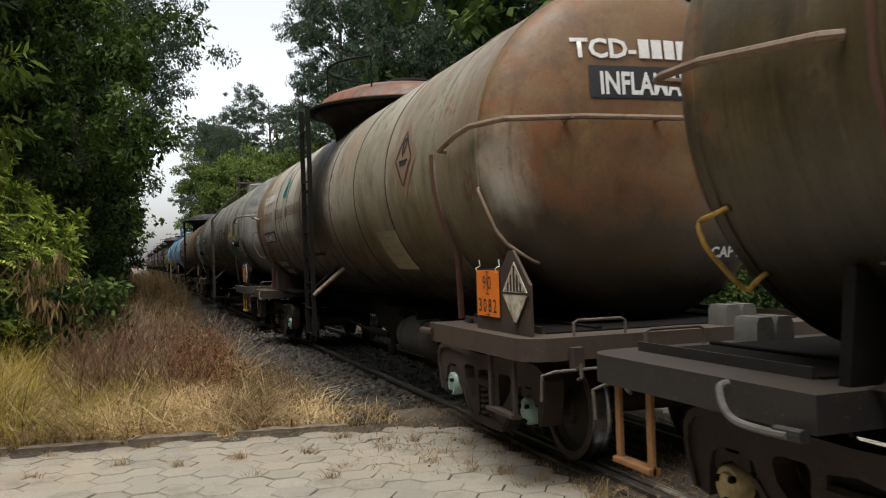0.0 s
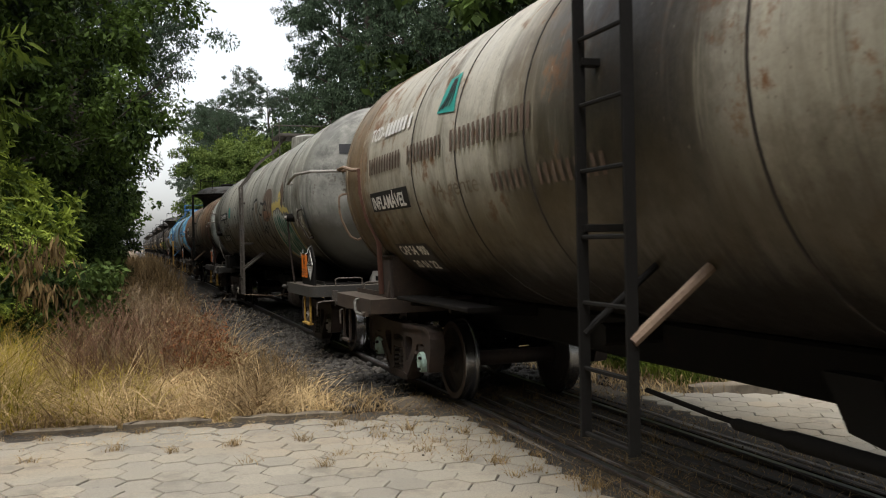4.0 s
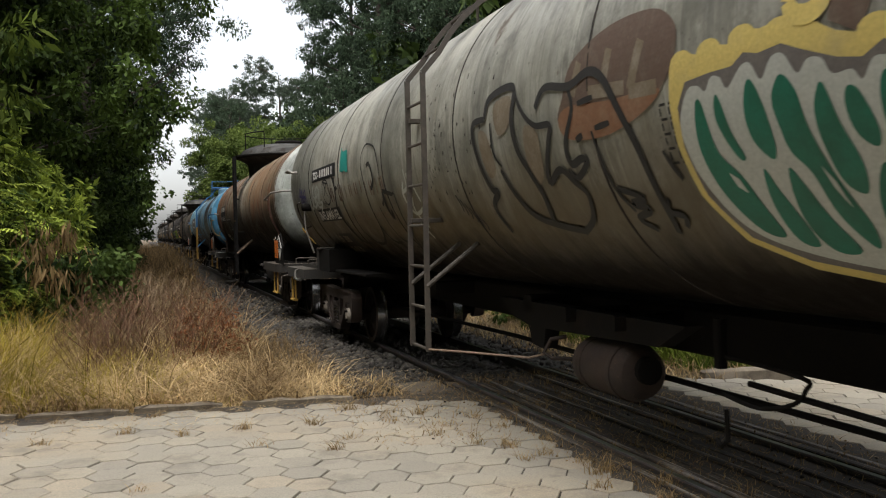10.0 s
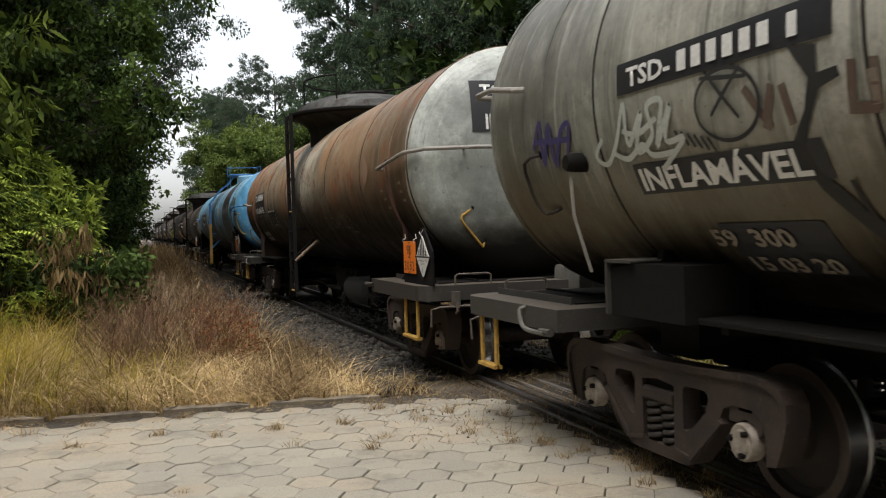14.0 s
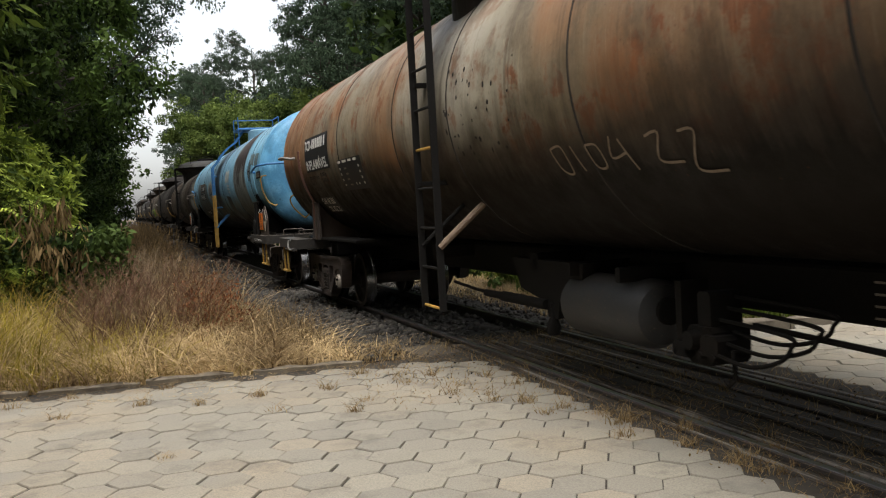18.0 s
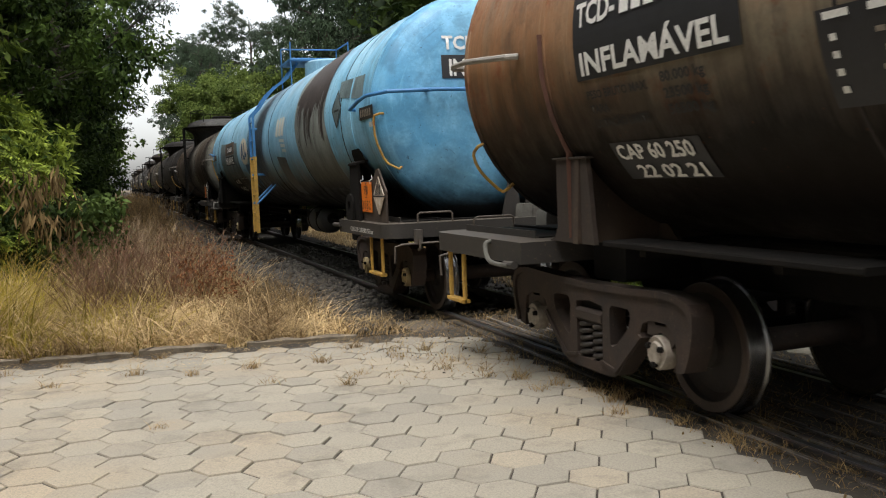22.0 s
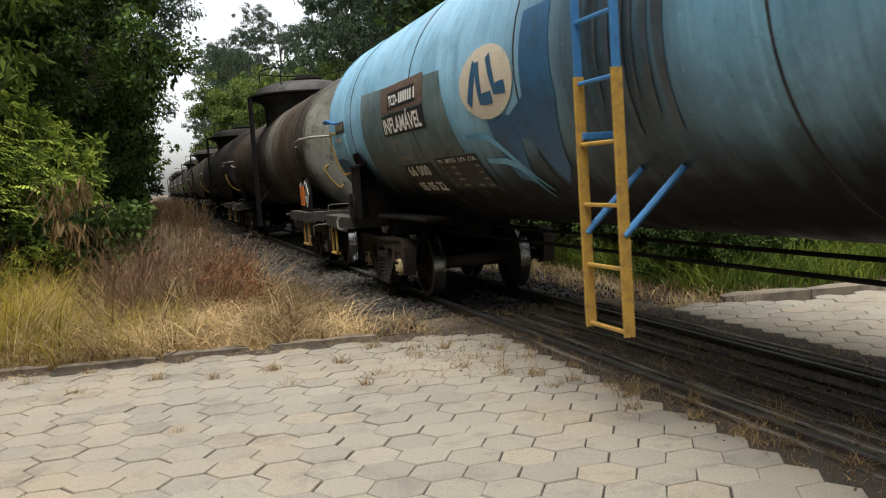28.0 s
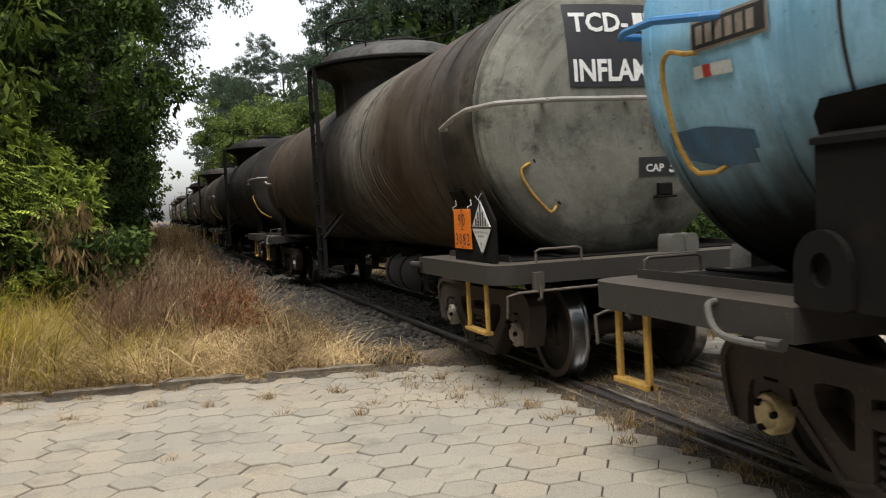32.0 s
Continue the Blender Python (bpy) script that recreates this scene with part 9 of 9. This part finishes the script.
grass("yellow_green_grass", "yellow_grass", "yellowing green grass at the field's edge", [(beyond_kerb(strip(3600, 7.0, 11.8, -3.2, -0.9)), 0.72, 0.006, 1.1), (beyond_kerb(strip(2400, 9.0, 12.4, -3.4, -1.2)), 1.0, 0.006, 0.9), (beyond_kerb(strip(1500, 7.0, 11, -1.2, 0.2), 0.1), 0.5, 0.005, 1.3), (beyond_kerb(strip(900, 7.0, 10, -2.2, 1.0), 0.0, 1.6), 0.2, 0.005, 1.2)])
grass("green_weeds", "green_grass", "green weeds at the foot of the wood", [(strip(6000, 12.0, 16, -8.5, -2.6), 0.6, 0.013, 0.9)])
weed_c = np.concatenate([np.c_[strip(260, 11.8, 13.5, -7.5, -2.7), rg.uniform(0.3, 1.2, 260)], np.c_[rg.uniform(-5.6, -4.0, 200), rg.uniform(11.2, 12.2, 200), rg.uniform(0.3, 1.3, 200)]])
hv, hf = leaf_cloud(rg, weed_c, np.full(460, 0.2), 26, 0.11, 0.5, 0.24, 0.7)
tagged(new("leafy_weeds", quick_mesh("leafy_weeds", hv, hf, LEAF["mid"])), "leafy green weeds under the shrubs", "weeds", kind="stuff")
hang_c = np.c_[rg.uniform(-4.9, -4.3, 38), rg.uniform(10.6, 11.4, 38), rg.uniform(1.0, 1.7, 38)]
hv, hf = leaf_cloud(rg, hang_c, np.full(38, 0.12), 8, 0.2, 2.4, 0.075, 1.3)
tagged(new("dead_leaves", quick_mesh("dead_leaves", hv, hf, M["dead"])), "dead brown leaves hanging from the shrub", "leaves", kind="stuff")
grass("green_grass", "green_grass", "lush green grass beyond the far kerb", [(strip(14000, 8.1, 13, 5.6, 11), 0.5, 0.010, 1.0), (strip(6000, 13, 26, 6.1, 9), 0.6, 0.012, 0.8), (strip(5000, 6.9, 9, 8.5, 14), 0.7, 0.010, 0.8)])
grass("dry_verge_grass", "straw", "short dry grass along the far rail", [(strip(9000, 7.6, 30, 4.7, 6.2), 0.17, 0.006, 1.2), (strip(900, -2, 9, 4.4, 4.75), 0.09, 0.005, 1.0)])
litter = np.concatenate([beyond_kerb(strip(9000, 6.3, 9.2, -7.5, 2.7), -0.75, 0.2), beyond_kerb(strip(9000, 6.3, 9.2, -7.5, 2.7), -0.3, 0.2)])
lv, lf = blades(rg, litter, 0.018, 0.0035, 6.0, 0.0)
tagged(new("straw_litter", quick_mesh("straw_litter", lv, lf, M["straw"])), "straw and dust blown over the paving edge", "litter", kind="stuff")
drift = strip(5200, -1, 8.9, 2.72, 4.62)
lv, lf = blades(rg, drift, 0.03, 0.004, 3.0, 0.008)
tagged(new("rail_litter", quick_mesh("rail_litter", lv, lf, M["tuft"])), "dry straw and leaf crumbs between the crossing rails", "litter", kind="stuff")
chips = np.c_[strip(500, -1, 8.9, 2.6, 4.7), rg.uniform(0.004, 0.02, 500)]
lv, lf = leaf_cloud(rg, chips, np.full(500, 0.012), 1, 0.026, 0.0, 0.3, 0.3)
tagged(new("fallen_leaves", quick_mesh("fallen_leaves", lv, lf, M["dead"])), "small fallen leaves scattered between the rails", "leaves", kind="stuff")
# tufts on the pavement and between the crossing rails
tuft_at = [(-0.72 + 0.31 * i + 0.13 * math.sin(7 * i), 7.55 - 0.34 * i + 0.2 * math.cos(5 * i)) for i in range(9)] + [(-4.6 + 0.37 * i, 6.75 + 0.19 * i + 0.25 * math.sin(4 * i)) for i in range(12)] + [(0.3 + 0.2 * i + 0.1 * math.sin(9 * i), 6.6 - 0.3 * i + 0.3 * math.sin(3 * i)) for i in range(8)] + [(-1.25, 6.5), (-0.6, 6.65), (-0.37, 7.6), (0.82, 6.5), (-0.67, 6.32), (1.5, 4.67), (1.8, 4.05), (-1.9, 6.9), (-1.5, 7.1), (0.1, 7.0), (0.35, 7.3), (-0.1, 7.5), (0.55, 6.9), (-2.4, 7.0), (-2.9, 6.7), (1.12, 5.6), (-0.95, 7.2), (1.62, 4.4), (-1.75, 5.4)]
sets = []
for x, y in tuft_at:
    k = rg.integers(26, 60)
    sets.append((np.stack([rg.normal(x, 0.035, k), rg.normal(y, 0.03, k)], 1), rg.uniform(0.08, 0.15), 0.0026, 1.5))
sets.append((strip(800, 6.0, 9.3, 1.6, 2.95), 0.07, 0.0035, 1.4))
sets.append((strip(2600, 0, 8.8, 2.8, 4.6), 0.075, 0.003, 1.6))
for q in range(26):
    p = at_track(rt.uniform(1.5, 8.6), rt.choice((2.8, 3.0, 3.26, 3.43, 3.62, 3.8, 4.3)))
    sets.append((np.stack([rg.normal(p.x, 0.04, 24), rg.normal(p.y, 0.04, 24)], 1), 0.13, 0.0028, 1.5))
sets.append((strip(260, 2.5, 6.5, 2.68, 2.95), 0.07, 0.003, 1.0))
grass("pavement_tufts", "tuft", "small dry tufts growing in the paving joints", sets, -0.012)

# loose ballast stones
rb = np.random.default_rng(5)
ico = np.array([(0, 0, 1), (0.89, 0, 0.45), (0.28, 0.85, 0.45), (-0.72, 0.53, 0.45), (-0.72, -0.53, 0.45), (0.28, -0.85, 0.45), (0.72, 0.53, -0.45), (-0.28, 0.85, -0.45), (-0.89, 0, -0.45), (-0.28, -0.85, -0.45), (0.72, -0.53, -0.45), (0, 0, -1)])
icf = np.array([(0, 1, 2), (0, 2, 3), (0, 3, 4), (0, 4, 5), (0, 5, 1), (1, 6, 2), (2, 7, 3), (3, 8, 4), (4, 9, 5), (5, 10, 1), (6, 7, 2), (7, 8, 3), (8, 9, 4), (9, 10, 5), (10, 6, 1), (6, 11, 7), (7, 11, 8), (8, 11, 9), (9, 11, 10), (10, 11, 6)])


def stones(name, mat, label, groups):
    vs, fs, k = [], [], 0
    for cnt, s0, s1, n0, n1, z, lo, hi in groups:
        xy = np.stack([rb.uniform(n0, n1, cnt), rb.uniform(s0, s1, cnt)], 1)
        sz = rb.uniform(lo, hi, (cnt, 1, 1)) * rb.uniform(0.6, 1.25, (cnt, 1, 3))
        v = ico[None] * sz * rb.uniform(0.75, 1.2, (cnt, 12, 1))
        a = rb.uniform(0, 6.28, cnt)
        ca, sa = np.cos(a)[:, None], np.sin(a)[:, None]
        v = np.stack([v[..., 0] * ca - v[..., 1] * sa + xy[:, :1], v[..., 0] * sa + v[..., 1] * ca + xy[:, 1:], v[..., 2] * 0.75 + z + rb.uniform(-0.012, 0.02, (cnt, 1))], 2)
        vs.append(v.reshape(-1, 3))
        fs.append((icf[None] + (np.arange(cnt) * 12)[:, None, None]).reshape(-1, 3) + k)
        k += cnt * 12
    return in_track(tagged(new(name, quick_mesh(name, np.concatenate(vs), np.concatenate(fs), M[mat])), label, "gravel", kind="stuff"))


stones("ballast_stones", "stones", "loose angular grey ballast stones", [(3600, 8.7, 17, 1.6, 3.0, -0.065, 0.025, 0.06), (2000, 17, 32, 1.6, 3.0, -0.065, 0.03, 0.065), (2400, 8.7, 22, 3.1, 5.3, -0.07, 0.025, 0.055)])
stones("track_gravel", "stones", "small stones and chips scattered on the crossing", [(420, 0, 8.6, 2.75, 4.6, -0.015, 0.006, 0.018), (60, 5.8, 8.8, 1.9, 2.9, 0.0, 0.005, 0.012)])


# ---- hexagonal concrete pavers ----
def paver_paint():
    m, n, l, b = shader("hexagonal_concrete_paver", 0.9)
    info = n.new("ShaderNodeObjectInfo")
    geo = n.new("ShaderNodeNewGeometry")
    co = n.new("ShaderNodeTexCoord")
    world_co = geo.outputs["Position"]
    v = sums(n, l, "FRACT", sums(n, l, "ADD", info.outputs["Random"], geo.outputs["Random Per Island"]), 0)
    c = blend(n, l, v, (0.25, 0.228, 0.184), (0.325, 0.292, 0.226))
    pink = noise_at(n, l, world_co, 0.55, 3)
    c = blend(n, l, ramp(n, l, pink, 0.5, 0.66, 0, 0.6), c, (0.36, 0.285, 0.185))
    odd = sums(n, l, "FRACT", sums(n, l, "MULTIPLY", v, 7.31), 0)
    c = blend(n, l, ramp(n, l, odd, 0.88, 0.92, 0, 0.4), c, (0.37, 0.295, 0.2))
    c = blend(n, l, ramp(n, l, odd, 0.12, 0.08, 0, 0.2), c, (0.2, 0.188, 0.155))
    stain = noise_at(n, l, world_co, 2.2, 9, rough=0.72)
    c = blend(n, l, ramp(n, l, stain, 0.52, 0.64, 0, 0.6), c, (0.14, 0.127, 0.102))
    g_ = noise_at(n, l, world_co, 90, 4, rough=0.7)
    c = blend(n, l, ramp(n, l, g_, 0.4, 0.68, 0, 0.62), c, (0.15, 0.134, 0.112))
    blots = noise_at(n, l, world_co, 9.0, 5, rough=0.7)
    c = blend(n, l, ramp(n, l, blots, 0.66, 0.72, 0, 0.55), c, (0.09, 0.075, 0.055))
    l.new(c, b.inputs["Base Color"])
    bumped(n, l, b, sums(n, l, "ADD", g_, sums(n, l, "MULTIPLY", stain, 1.5)), 0.35, 0.004)
    return m


M["paver"] = paver_paint()
HEX, TURN = 0.2745, radians(-13.2)
HX0, HY0 = -1.0, 4.31
side = HEX / math.sqrt(3)
e1 = Vector((math.cos(TURN), math.sin(TURN), 0)) * HEX
e2 = Vector((-math.sin(TURN), math.cos(TURN), 0)) * 1.5 * side


def hex_ring(r, z):
    return [(r * math.cos(TURN + math.pi / 2 + i * math.pi / 3), r * math.sin(TURN + math.pi / 2 + i * math.pi / 3), z) for i in range(6)]


paver_mesh = []
rp = random.Random(3)
for k in range(6):
    j = [rp.uniform(-0.006, 0.002) for _ in range(6)]
    rings = [[(x * (side - 0.0014 + j[i]) / side, y * (side - 0.0014 + j[i]) / side, z) for i, (x, y, z) in enumerate(hex_ring(side, -0.06))],
             [(x * (side - 0.0014 + j[i]) / side, y * (side - 0.0014 + j[i]) / side, z) for i, (x, y, z) in enumerate(hex_ring(side, -0.007))],
             [(x * (side - 0.0054 + j[i]) / side, y * (side - 0.0054 + j[i]) / side, z) for i, (x, y, z) in enumerate(hex_ring(side, 0.0))]]
    v = [p for r in rings for p in r]
    f = [(a * 6 + i, a * 6 + (i + 1) % 6, a * 6 + 6 + (i + 1) % 6, a * 6 + 6 + i) for a in range(2) for i in range(6)] + [tuple(range(12, 18))]
    paver_mesh.append(Build().add(v, f).mesh("paver", M["paver"]))

b = Build()
b.prism([(-14, -9), (9.5, -9), (9.5, 8.4), (4, 8.6), (2.0, 8.9), (1.0, 8.9), (-0.7, 8.3), (-2.6, 7.9), (-5.6, 7.45), (-14, 6.5)], -0.12, -0.0085, "z")
pavement = tagged(new("pavement", b.mesh("pavement", M["sand"])), "sandy bed of the hexagonal paver crossing road", "pavement", kind="structure")


def paver_rows(i0, i1, j0, j1):
    for jj in range(j0, j1):
        for ii in range(i0, i1):
            c = Vector((HX0, HY0, 0)) + e1 * (ii + 0.5 + 0.5 * (jj % 2)) + e2 * jj
            tn = c.x * math.cos(radians(HEAD)) + c.y * math.sin(radians(HEAD))
            ts = -c.x * math.sin(radians(HEAD)) + c.y * math.cos(radians(HEAD))
            yield c, ts, tn


rp = random.Random(8)
near_pavers, far_v, far_f = 0, [], []
kx, ky = [p[0] for p in kerb_pts], [p[1] for p in kerb_pts]
for c, ts, tn in paver_rows(-40, 45, -40, 30):
    near = tn < 2.76 + 0.1 * math.sin(5.1 * ts) * math.sin(2.3 * ts) and c.y < np.interp(c.x, kx, ky) - 0.2
    far = tn > 4.72 and ts < (7.72 if tn < 5.4 else 7.45 - 0.12 * (tn - 5.4)) and tn < 10
    if not near and not far:
        continue
    tilt = (rp.uniform(-0.45, 0.45), rp.uniform(-0.45, 0.45))
    dz = rp.uniform(-0.005, 0.004) - (0.003 if c.y > 7.0 and near else 0)
    k = rp.randrange(6)
    if near and -1.95 < c.x < 1.9 and 3.7 < c.y < 6.9 and near_pavers < 300:
        o = part("paver", paver_mesh[k], None, pavement)
        o.matrix_basis = pose(c.x + rp.uniform(-0.004, 0.004), c.y + rp.uniform(-0.004, 0.004), dz, *tilt, 60 * rp.randrange(6) + rp.uniform(-0.8, 0.8))
        near_pavers += 1
    else:
        mm = pose(c.x + rp.uniform(-0.004, 0.004), c.y + rp.uniform(-0.004, 0.004), dz, *tilt, 60 * rp.randrange(6))
        base = len(far_v)
        far_v += [tuple(mm @ v.co) for v in paver_mesh[k].vertices]
        far_f += [tuple(q + base for q in p.vertices) for p in paver_mesh[k].polygons]
tagged(part("pavers_further_off", Build().add(far_v, far_f), M["paver"], pavement, "worn hexagonal concrete pavers", 0), kind="stuff")

# ---- what moves: the train rolls past at walking pace, its wheels turn ----
ROLL = [(0.0, 0.0), (2.5, 4.99), (4.5, 8.98), (7.0, 13.96), (9.5, 18.9), (12.0, 23.87), (14.5, 29.03), (16.5, 33.15), (19.0, 38.12), (21.5, 43.15), (24.0, 48.35), (26.5, 53.67), (28.5, 57.88), (30.0, 61.01), (32.0, 65.16)]


def rolled(t):
    return float(np.interp(t, [r[0] for r in ROLL], [r[1] for r in ROLL]))


def motions():
    for w in TRAIN:
        walk(w["wagon"], [(t, TRACK @ pose(CENTRE, w["uc"] - rolled(t), 0)) for t in [i * 0.5 for i in range(65)]])
        if w["uc"] < 90:
            for a in w["axles"]:
                y = a.matrix_basis.translation.y
                walk(a, [(t, pose(0, y, 0.413, math.degrees(rolled(t) / 0.383))) for t in [i * 0.25 for i in range(129)]])


motions()
